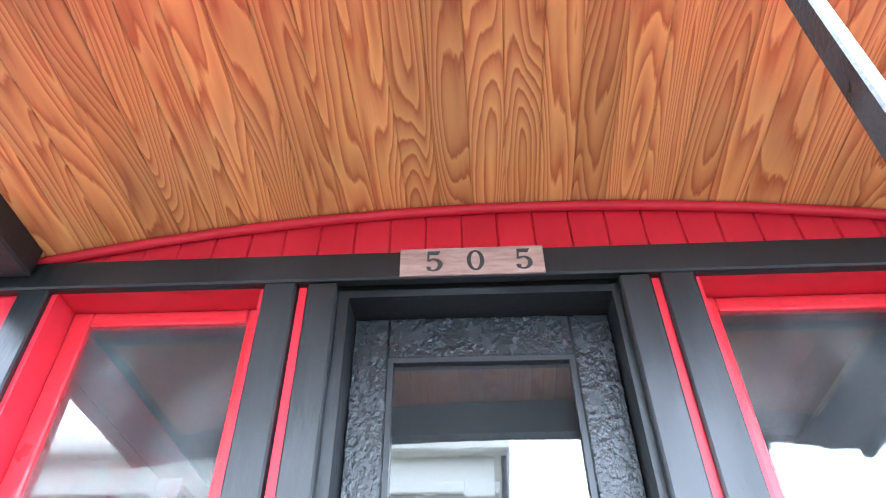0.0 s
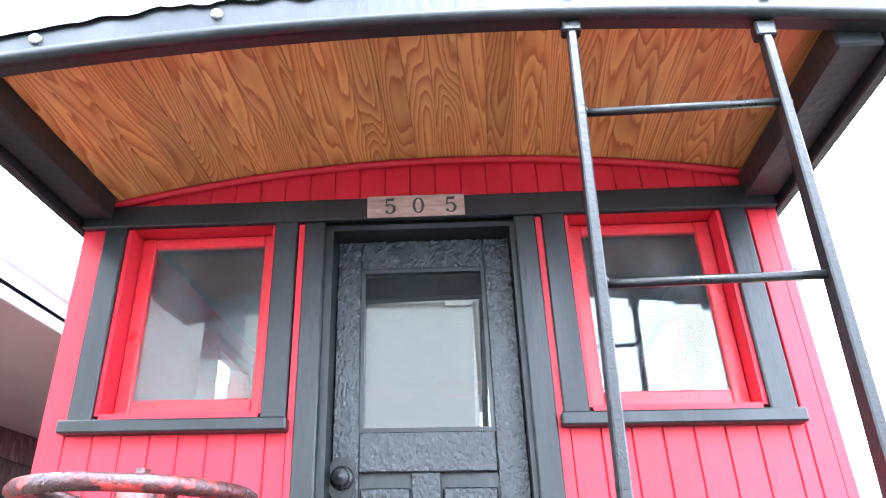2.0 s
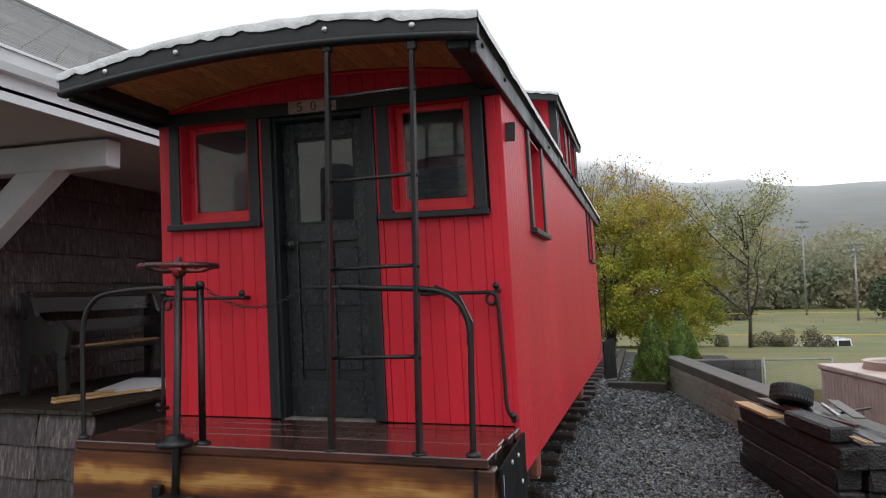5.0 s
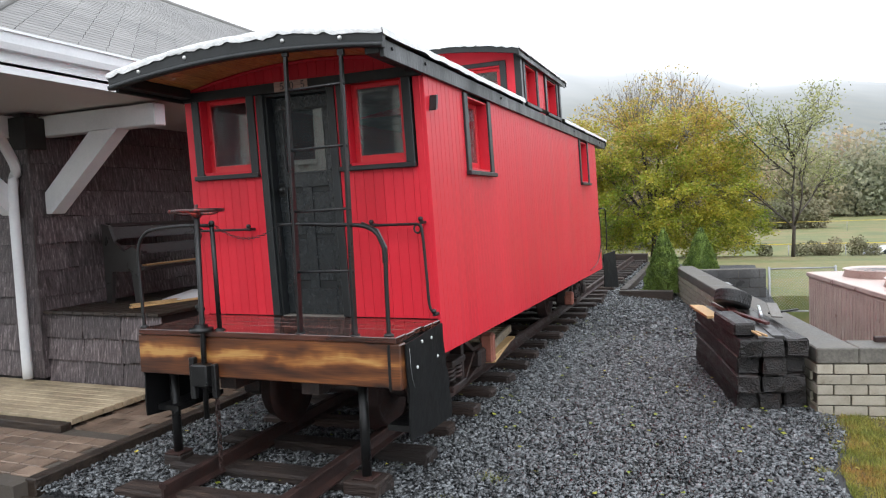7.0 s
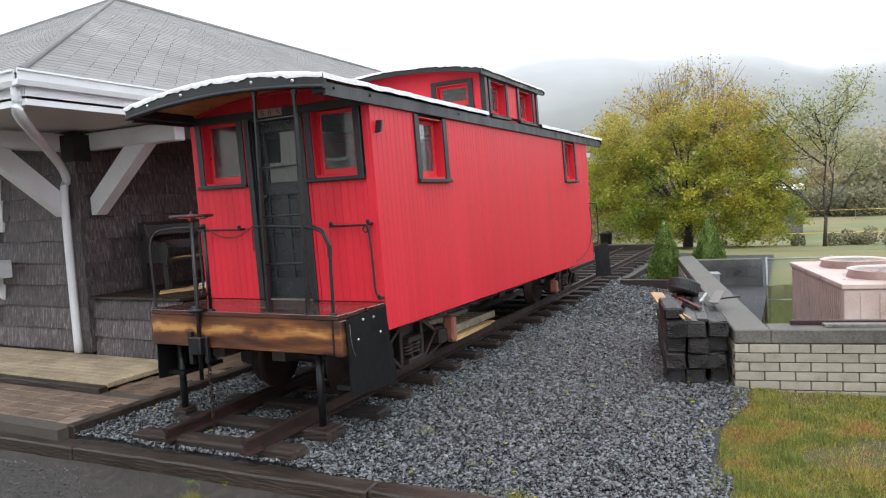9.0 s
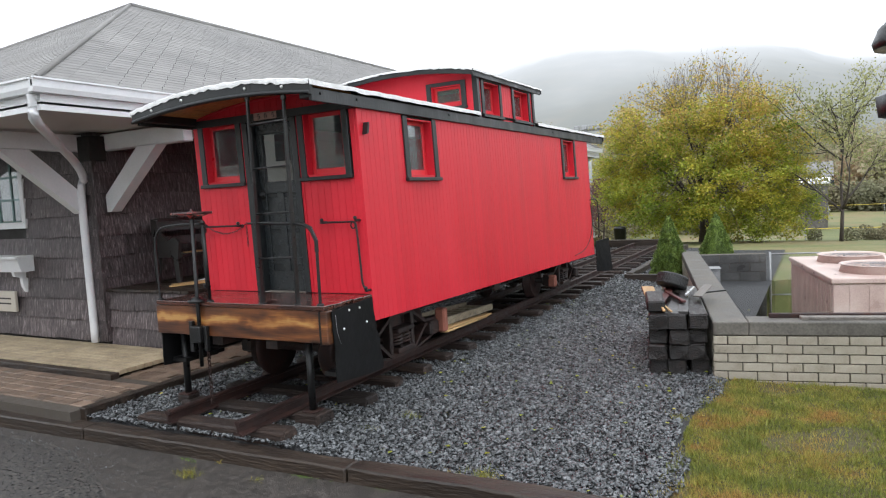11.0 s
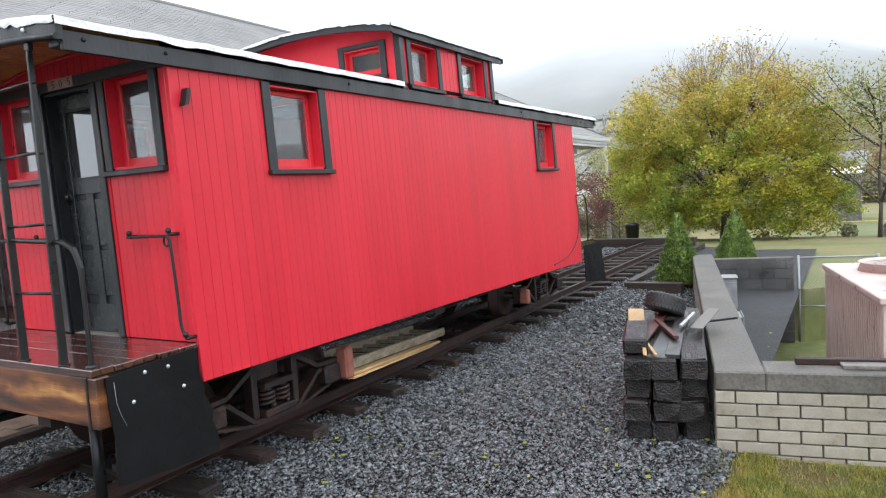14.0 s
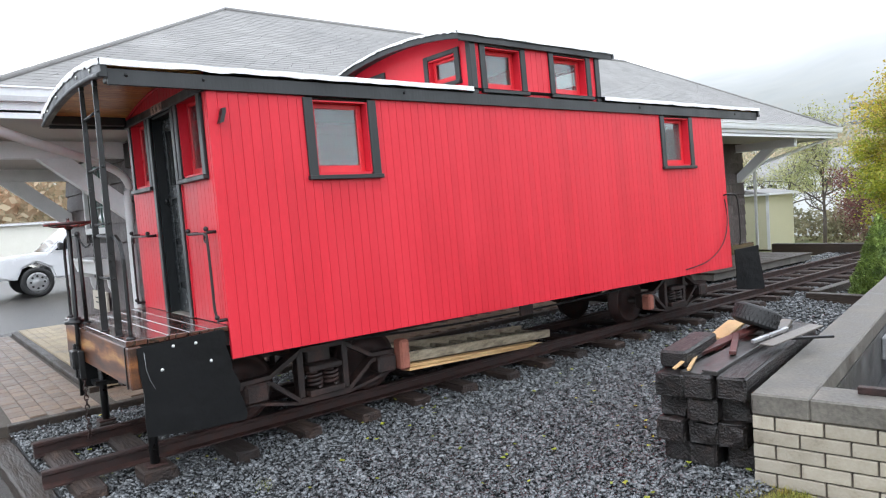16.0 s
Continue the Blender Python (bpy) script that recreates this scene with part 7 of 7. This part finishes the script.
def spruce(x, y, z, h, r_, seed):
    rr = np.random.RandomState(seed)
    T = thing("dwarf_spruce", (x, y, z), "dense green cone-shaped dwarf spruce", "shrub", "dwarf spruces")
    part("trunk", rod([(x, y, z), (x, y, z + h * 0.9)], 0.03, 6, r1=0.006), BARK_TREE, T)
    k = 16000
    t = 1 - np.sqrt(rr.rand(k))
    a = rr.uniform(0, 2 * math.pi, k)
    lump = 1 + 0.09 * np.sin(5 * a + 14 * t) + 0.07 * np.sin(9 * a - 23 * t)
    rad = r_ * (1 - t) ** 0.85 * lump * (0.72 + 0.3 * rr.rand(k) ** 0.4)
    c = np.stack([x + rad * np.cos(a), y + rad * np.sin(a), z + 0.02 + h * t], -1)
    d = np.stack([np.cos(a), np.sin(a), rr.uniform(0.2, 1.3, k)], -1) + rr.normal(0, 0.35, (k, 3))
    d /= np.linalg.norm(d, axis=1)[:, None]
    w = np.cross(d, rr.normal(0, 1, (k, 3)))
    w /= np.linalg.norm(w, axis=1)[:, None]
    s = rr.uniform(0.016, 0.034, k)[:, None]
    v = np.stack([c - w * s * 0.35, c + w * s * 0.35, c + d * s * 1.5], 1).reshape(-1, 3)
    part("needles", raw_mesh("needles", v.tolist(), np.arange(3 * k).reshape(-1, 3).tolist(), NEEDLE), NEEDLE, T)
    core_ = lathe(bm_new(), [(r_ * 0.74 * (1 - t_) ** 0.85, 0.02 + h * t_) for t_ in np.linspace(0, 0.97, 12)] + [(0, h * 0.98)], (x, y, z), 16)
    part("inner_foliage", core_, NEEDLE, T)


spruce(1.88, 11.8, 0.12, 1.35, 0.43, 1)
spruce(2.56, 14.4, 0.0, 1.38, 0.5, 2)


# ---- distance ----
def far_crowns(name, label, count, x0, x1, y0, y1, h0, h1, seed, base=-1.5, leaf=0.5, material=FAR_TREE, per=130):
    rr = np.random.RandomState(seed)
    vs, fs = [], []
    for i in range(count):
        cx_, cy_, h = rr.uniform(x0, x1), rr.uniform(y0, y1), rr.uniform(h0, h1)
        k = per
        p = rr.normal(0, 1, (k, 3))
        p /= np.linalg.norm(p, axis=1)[:, None]
        p *= (rr.rand(k, 1) ** 0.35) * np.array([h * 0.42, h * 0.42, h * 0.5])
        p += np.array([cx_, cy_, base + h * 0.5])
        u = rr.normal(0, 1, (k, 3))
        u /= np.linalg.norm(u, axis=1)[:, None]
        w = np.cross(u, rr.normal(0, 1, (k, 3)))
        w /= np.linalg.norm(w, axis=1)[:, None]
        s = leaf * rr.uniform(0.6, 1.5, (k, 1))
        b = len(vs)
        vs.extend(np.stack([p - u * s, p - w * s * 0.7, p + u * s, p + w * s * 0.7], 1).reshape(-1, 3).tolist())
        fs.extend((np.arange(4 * k).reshape(-1, 4) + b).tolist())
    return tagged(new(name, raw_mesh(name, vs, fs, material)), label, "trees", "", "stuff")


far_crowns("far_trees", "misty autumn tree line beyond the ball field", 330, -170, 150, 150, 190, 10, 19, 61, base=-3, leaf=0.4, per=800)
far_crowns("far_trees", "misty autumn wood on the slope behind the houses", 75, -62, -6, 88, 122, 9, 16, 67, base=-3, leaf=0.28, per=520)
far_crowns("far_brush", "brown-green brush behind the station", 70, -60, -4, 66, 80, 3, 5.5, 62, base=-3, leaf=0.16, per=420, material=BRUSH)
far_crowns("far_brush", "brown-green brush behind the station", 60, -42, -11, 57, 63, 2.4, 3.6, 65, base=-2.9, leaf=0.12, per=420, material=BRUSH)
branch_tree("roadside_tree", (-15.3, 52, -2.6), 11.6, 7.0, 91, "tall thin tree with sparse pale leaves behind the depot", LEAF_LOCUST, 5200, 0.09, 0.14, 0.35, limbs=9, fork=0.2, reach=0.8)
branch_tree("roadside_tree", (-20.5, 58, -2.6), 9.5, 7.5, 92, "thin tree with sparse pale leaves behind the depot", LEAF_LOCUST, 5200, 0.09, 0.13, 0.3, limbs=9, fork=0.2, reach=0.8)
branch_tree("roadside_tree", (-13.4, 57, -2.6), 9.0, 6.0, 93, "thin tree with sparse pale leaves behind the depot", LEAF_LOCUST, 4200, 0.09, 0.12, 0.3, limbs=8, fork=0.2, reach=0.8)
branch_tree("maroon_shrub", (-6.9, 38, -1.9), 4.6, 5.4, 94, "maroon-leaved small tree past the track's end", LEAF_MAROON, 9000, 0.06, 0.08, 0.15, limbs=10, fork=0.1, reach=0.75)
far_crowns("far_brush", "low brown-green brush along the far field edge", 40, -4, 16, 104, 110, 3.2, 4.6, 66, base=-3, leaf=0.2, per=400, material=BRUSH)
far_crowns("hedge_bushes", "low brown bushes at the edge of the road", 9, 4.5, 8.5, 26.5, 28.5, 0.6, 1.0, 63, base=-0.55, leaf=0.04, per=420, material=BRUSH)
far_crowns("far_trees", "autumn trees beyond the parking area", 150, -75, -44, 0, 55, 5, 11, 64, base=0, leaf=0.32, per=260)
for i, (x, y, h, rr_) in enumerate(((34, 105, 7, 2.6), (41, 108, 7, 2.4), (44, 108, 7, 2.2))):
    far_crowns("field_tree", "dark rounded evergreen on the field edge", 1, x, x + 0.1, y, y + 0.1, 6, 6.4, 70 + i, base=-2.9, leaf=0.22, material=EVERGREEN, per=1600)

# hillside far behind everything, its mist painted into the surface
hm = bpy.data.materials.new("misty_hillside")
hm.use_nodes = True
nt = hm.node_tree
v = coords(nt)
sep = nt.nodes.new("ShaderNodeSeparateXYZ")
nt.links.new(v, sep.inputs[0])
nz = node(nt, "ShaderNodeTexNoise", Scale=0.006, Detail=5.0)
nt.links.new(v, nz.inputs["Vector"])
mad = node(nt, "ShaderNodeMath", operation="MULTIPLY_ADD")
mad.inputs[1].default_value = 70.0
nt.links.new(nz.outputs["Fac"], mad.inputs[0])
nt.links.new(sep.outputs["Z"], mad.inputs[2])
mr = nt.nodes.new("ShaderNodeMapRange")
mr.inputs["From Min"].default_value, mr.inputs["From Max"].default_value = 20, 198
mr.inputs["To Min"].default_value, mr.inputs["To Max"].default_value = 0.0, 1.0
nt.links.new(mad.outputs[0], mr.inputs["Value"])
n2 = node(nt, "ShaderNodeTexNoise", Scale=0.05, Detail=8.0)
nt.links.new(v, n2.inputs["Vector"])
cr = ramp(nt, [(0.3, (0.05, 0.055, 0.045)), (0.6, (0.12, 0.11, 0.075)), (0.8, (0.2, 0.13, 0.08))])
nt.links.new(n2.outputs["Fac"], cr.inputs["Fac"])
nt.links.new(cr.outputs["Color"], nt.nodes["Principled BSDF"].inputs["Base Color"])
nt.nodes["Principled BSDF"].inputs["Roughness"].default_value = 1.0
# painted haze: an emission mixed over the slope, whiter and stronger with height
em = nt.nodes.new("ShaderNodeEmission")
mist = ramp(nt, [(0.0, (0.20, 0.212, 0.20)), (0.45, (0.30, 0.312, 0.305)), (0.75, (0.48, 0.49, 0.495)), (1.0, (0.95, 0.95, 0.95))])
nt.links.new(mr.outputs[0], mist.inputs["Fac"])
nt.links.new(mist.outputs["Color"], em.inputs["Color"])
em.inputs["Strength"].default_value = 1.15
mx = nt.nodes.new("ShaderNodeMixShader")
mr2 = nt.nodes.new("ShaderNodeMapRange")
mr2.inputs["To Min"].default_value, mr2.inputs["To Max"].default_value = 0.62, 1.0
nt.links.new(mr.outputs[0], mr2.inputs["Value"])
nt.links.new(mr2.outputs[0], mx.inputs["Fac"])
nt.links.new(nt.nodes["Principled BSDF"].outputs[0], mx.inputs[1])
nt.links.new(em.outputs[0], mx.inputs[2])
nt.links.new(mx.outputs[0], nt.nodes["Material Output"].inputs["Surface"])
vs, fs = [], []
na, nr = 90, 10
for j in range(nr):
    for i in range(na):
        a = radians(20 + 150 * i / (na - 1))
        rad = 330 + 55 * j
        ridge = 110 + 82 * math.exp(-((math.degrees(a) - 106) / 17) ** 2) + 26 * noise.noise((math.cos(a) * 3.1, math.sin(a) * 3.1, 2)) + 12 * noise.noise((math.cos(a) * 11, math.sin(a) * 11, 5))
        vs.append((rad * math.cos(a), rad * math.sin(a), -2 + ridge * (j / (nr - 1)) ** 0.9 + 2.5 * noise.noise((i * 0.9, j * 0.9, 1))))
for j in range(nr - 1):
    for i in range(na - 1):
        fs.append((j * na + i, j * na + i + 1, (j + 1) * na + i + 1, (j + 1) * na + i))
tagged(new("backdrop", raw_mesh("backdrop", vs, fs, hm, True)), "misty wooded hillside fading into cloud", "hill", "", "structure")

# ball field: fences and light poles
FN = thing("field_fence", (30, 60, -1.5), "ball field fence with yellow top guard", "fence")
for y, x0, x1 in ((52, 4, 80), (95, 6, 130)):
    part("top_guard", rod([(x0, y, -1.55), (x1, y, -1.5)], 0.035, 5), YELLOW, FN)
    for i in range(22):
        x = x0 + (x1 - x0) * i / 21
        part("post", rod([(x, y, -2.85), (x, y, -1.55)], 0.035, 5), GALV, FN)


def light_pole(x, y, h, z0=-1.5):
    p = thing("field_light_pole", (x, y, z0), "tall galvanised floodlight pole", "light pole", "floodlight poles")
    part("pole", rod([(x, y, z0), (x, y, z0 + h)], 0.16, 8, r1=0.09), GALV, p)
    for dz in (0, -0.9):
        part("crossarm", boxed(x - 1.0, x + 1.0, y - 0.06, y + 0.06, z0 + h + dz - 0.08, z0 + h + dz), GALV, p)
        for k_ in (-0.8, -0.25, 0.3, 0.85):
            part("floodlight", boxed(x + k_ - 0.2, x + k_ + 0.2, y - 0.4, y - 0.07, z0 + h + dz, z0 + h + dz + 0.35, 0.05), GALV, p)
    return p


light_pole(36.5, 92.5, 15.0, -2.83)
light_pole(29, 100, 10, -2.83)
light_pole(-9.5, 44.5, 9.2, -2.83)
light_pole(27, 120, 15, -2.83)

# ---- vehicles ----
def pickup(x, y, z, turn, label, length=5.6):
    C = thing("pickup_truck", (x, y, z), label, "pickup truck")
    m = Matrix.Translation((x, y, z)) @ Matrix.Rotation(radians(turn), 4, "Z")

    def put(name, bm, mt, par, lab=""):
        bmesh.ops.transform(bm, matrix=m, verts=bm.verts[:])
        return part(name, bm, mt, par, lab)
    side = [(-0.05, 0.55), (0.0, 0.95), (0.15, 1.08), (1.35, 1.16), (2.15, 1.85), (3.45, 1.88), (3.6, 1.2), (length, 1.2), (length, 0.6), (4.95, 0.55), (4.85, 0.8), (4.55, 0.95), (4.25, 0.8), (4.15, 0.5), (1.5, 0.45), (1.42, 0.75), (1.1, 0.93), (0.75, 0.78), (0.62, 0.5)]
    bd = slab(bm_new(), side, -0.95, 0.95, "y")
    bmesh.ops.bevel(bd, geom=[e for e in bd.edges if abs(e.verts[0].co.y - e.verts[1].co.y) < 0.01], offset=0.05, segments=2, affect="EDGES")
    b_ = put("body", bd, CAR_WHITE, C)
    for s in (-1, 1):
        y0_, y1_ = sorted((s * 0.951, s * 0.956))
        put("side_window", slab(bm_new(), [(1.55, 1.22), (2.2, 1.76), (2.72, 1.79), (2.72, 1.22)], y0_, y1_, "y"), CAR_GLASS, C)
        put("side_window", slab(bm_new(), [(2.8, 1.22), (2.8, 1.79), (3.38, 1.8), (3.45, 1.24)], y0_, y1_, "y"), CAR_GLASS, C)
        put("headlight", boxed(-0.06, 0.16, *sorted((s * 0.62, s * 0.965)), 0.82, 0.96, 0.02), CAR_GLASS, C, "dark headlight")
        put("marker_lamp", boxed(0.02, 0.2, *sorted((s * 0.93, s * 0.968)), 0.92, 0.99, 0.01), AMBER, C, "amber marker lamp")
        put("mirror", boxed(1.62, 1.72, *sorted((s * 0.97, s * 1.17)), 1.22, 1.42, 0.03), RUBBER, C, "black door mirror")
        for xx in (1.08, 4.55):
            w_ = put("wheel", lathe(bm_new(), [(0.2, s * 0.78), (0.36, s * 0.77), (0.40, s * 0.80), (0.40, s * 0.94), (0.36, s * 0.97), (0.27, s * 0.965), (0.26, s * 0.93)], (xx, 0, 0.40), 28, "y"), RUBBER, C, "black tyre")
            put("rim", lathe(bm_new(), [(0.0, s * 0.955), (0.06, s * 0.955), (0.09, s * 0.935), (0.2, s * 0.945), (0.265, s * 0.96), (0.265, s * 0.9)], (xx, 0, 0.40), 28, "y"), RIM, w_)
            for k_ in range(8):
                a = 2 * math.pi * k_ / 8
                put("rim_hole", lathe(bm_new(), [(0.0, s * 0.951), (0.03, s * 0.951), (0.03, s * 0.94)], (xx + 0.165 * math.cos(a), 0, 0.40 + 0.165 * math.sin(a)), 8, "y"), RUBBER, w_)
    ws = slab(bm_new(), [(1.42, 1.205), (2.14, 1.80), (2.15, 1.85), (1.37, 1.19)], -0.8, 0.8, "y")
    put("windshield", ws, CAR_GLASS, C)
    put("bumper", boxed(-0.12, 0.1, -0.93, 0.93, 0.42, 0.6, 0.03), RUBBER, C, "dark bumper")
    put("grille", boxed(-0.08, 0.02, -0.6, 0.6, 0.65, 0.95, 0.02), RUBBER, C, "black grille")
    return C


pickup(-15.95, 1.12, 0.46, 92, "white pickup truck parked on wet asphalt")
pickup(8.6, 38.5, -2.75, 12, "white vehicle parked on the road by the field", 4.6)

# ---- neighbouring buildings ----
def plain_building(name, x0, x1, y0, y1, h, mt, label, windows, face="y1", z0=0.0, arched=True, eave=0.35):
    Bd = thing(name, ((x0 + x1) / 2, (y0 + y1) / 2, z0), label, "building")
    wl_ = part("wall", boxed(x0, x1, y0, y1, z0, z0 + h), mt, Bd)
    if eave > 0.2:
        part("cornice", boxed(x0 - eave, x1 + eave, y0 - eave, y1 + eave, z0 + h, z0 + h + 0.3, 0.05), mt, Bd)
        part("cornice_band", boxed(x0 - 0.12, x1 + 0.12, y0 - 0.12, y1 + 0.12, z0 + h - 0.85, z0 + h - 0.6, 0.03), mt, Bd)
        part("roof", boxed(x0 + 0.1, x1 - 0.1, y0 + 0.1, y1 - 0.1, z0 + h + 0.301, z0 + h + 0.35), SHINGLE, Bd)
    else:
        part("eave_board", boxed(x0 - eave, x1 + eave, y0 - eave, y1 + eave, z0 + h, z0 + h + 0.07, 0.01), WHITE, Bd)
        part("roof", slab(bm_new(), [(x0 - eave, z0 + h + 0.071), (x1 + eave, z0 + h + 0.071), ((x0 + x1) / 2, z0 + h + 0.24)], y0 - eave, y1 + eave, "y"), SHINGLE, Bd)
        for xc in (x0, x1):
            part("corner_board", boxed(xc - 0.05, xc + 0.05, y0 - 0.02, y0 - 0.001, z0, z0 + h), WHITE, Bd)
    yf = y1 if face == "y1" else y0
    s = 1 if face == "y1" else -1
    for wx, wz, ww, wh in windows:
        arch = [(wx - ww / 2, wz), (wx + ww / 2, wz), (wx + ww / 2, wz + wh)] + ([(wx + ww / 2 * math.cos(a), wz + wh + 0.16 * math.sin(a)) for a in np.linspace(0.3, math.pi - 0.3, 7)] if arched else []) + [(wx - ww / 2, wz + wh)]
        w_ = part("window", slab(bm_new(), arch, *sorted((yf + s * 0.003, yf + s * 0.02)), "y"), CAR_GLASS, Bd, "dark arched window")
        part("sill", boxed(wx - ww / 2 - 0.1, wx + ww / 2 + 0.1, *sorted((yf + s * 0.002, yf + s * 0.14)), wz - 0.13, wz - 0.005), mt, w_)
    return Bd


SB = plain_building("stucco_building", -16, -0.11, -22, -11.5, 8.86, CREAM, "cream two-storey building with arched windows across the yard", [(x, z, 0.95, h_) for x in (-13.7, -11.1, -8.48, -5.88, -3.15) for z, h_ in ((3.7, 1.6), (6.75, 1.1))])
part("parapet", boxed(-15.8, -0.1, -21.8, -11.75, 9.17, 9.64, 0.02), CREAM, SB)
part("pilaster", boxed(-0.7, -0.13, -11.498, -11.40, 0, 7.9), CREAM, SB)
part("capital", boxed(-0.75, -0.1, -11.498, -11.34, 7.91, 8.28, 0.02), CREAM, SB)
part("downpipe", rod([(0.11, -11.4, 0), (0.11, -11.4, 8.8)], 0.07, 8), IRON, SB, "dark downpipe")
part("downpipe", rod([(-2.58, -11.42, 0), (-2.62, -11.42, 8.2)], 0.05, 8), IRON, SB, "dark downpipe")
plain_building("low_cream_building", -42, -30, -6, 12, 2.05, CREAM, "low cream building beyond the parking area", [], z0=0.6, eave=0.18)
FH = thing("field_house", (4.4, 73, -2.83), "low grey-walled building with a white roof beyond the ball field", "building")
part("wall", boxed(3.3, 5.65, 70.3, 76, -2.83, 1.5), CONCRETE, FH)
part("roof", slab(bm_new(), [(70.0, 1.501), (76.3, 1.501), (76.3, 1.62), (73.15, 2.1), (70.0, 1.62)], 3.1, 5.85, "x"), WHITE, FH, "white sheet roof")
plain_building("yellow_shed", -6.9, -5.15, 22.6, 24.5, 1.85, mat("pale_yellow_siding", [(0.2, (0.5, 0.48, 0.32)), (0.8, (0.58, 0.56, 0.4))], 0.6), "pale yellow shed past the depot", [], z0=-0.1, eave=0.16)
for x, y, w_, h, lab in ((-30, 68, 7, 5.6, 1), (-23.5, 66, 5.5, 5.9, 1), (3.0, 112, 3.6, 5.0, 1)):
    H = thing("house", (x, y, -2.8), "white gabled house among the far trees", "house", "far houses")
    part("wall", boxed(x, x + w_, y, y + 6, -2.9, h - 2.8), WHITE, H)
    part("roof", slab(bm_new(), [(y - 0.4, h - 2.8), (y + 6.4, h - 2.8), (y + 3, h - 0.6)], x - 0.3, x + w_ + 0.3, "x"), SHINGLE, H)
    for k_ in range(3):
        part("window", boxed(x + 0.8 + k_ * w_ / 3.2, x + 1.7 + k_ * w_ / 3.2, y - 0.02, y - 0.003, h - 4.3, h - 3.4), CAR_GLASS, H)
tagged(part("litter_bin", lathe(bm_new(), [(0.22, 0), (0.26, 0.7), (0.28, 0.72), (0.2, 0.8), (0, 0.82)], (-2.4, 24.3, -0.25), 16), IRON), "dark litter bin beyond the track's end", "bin")
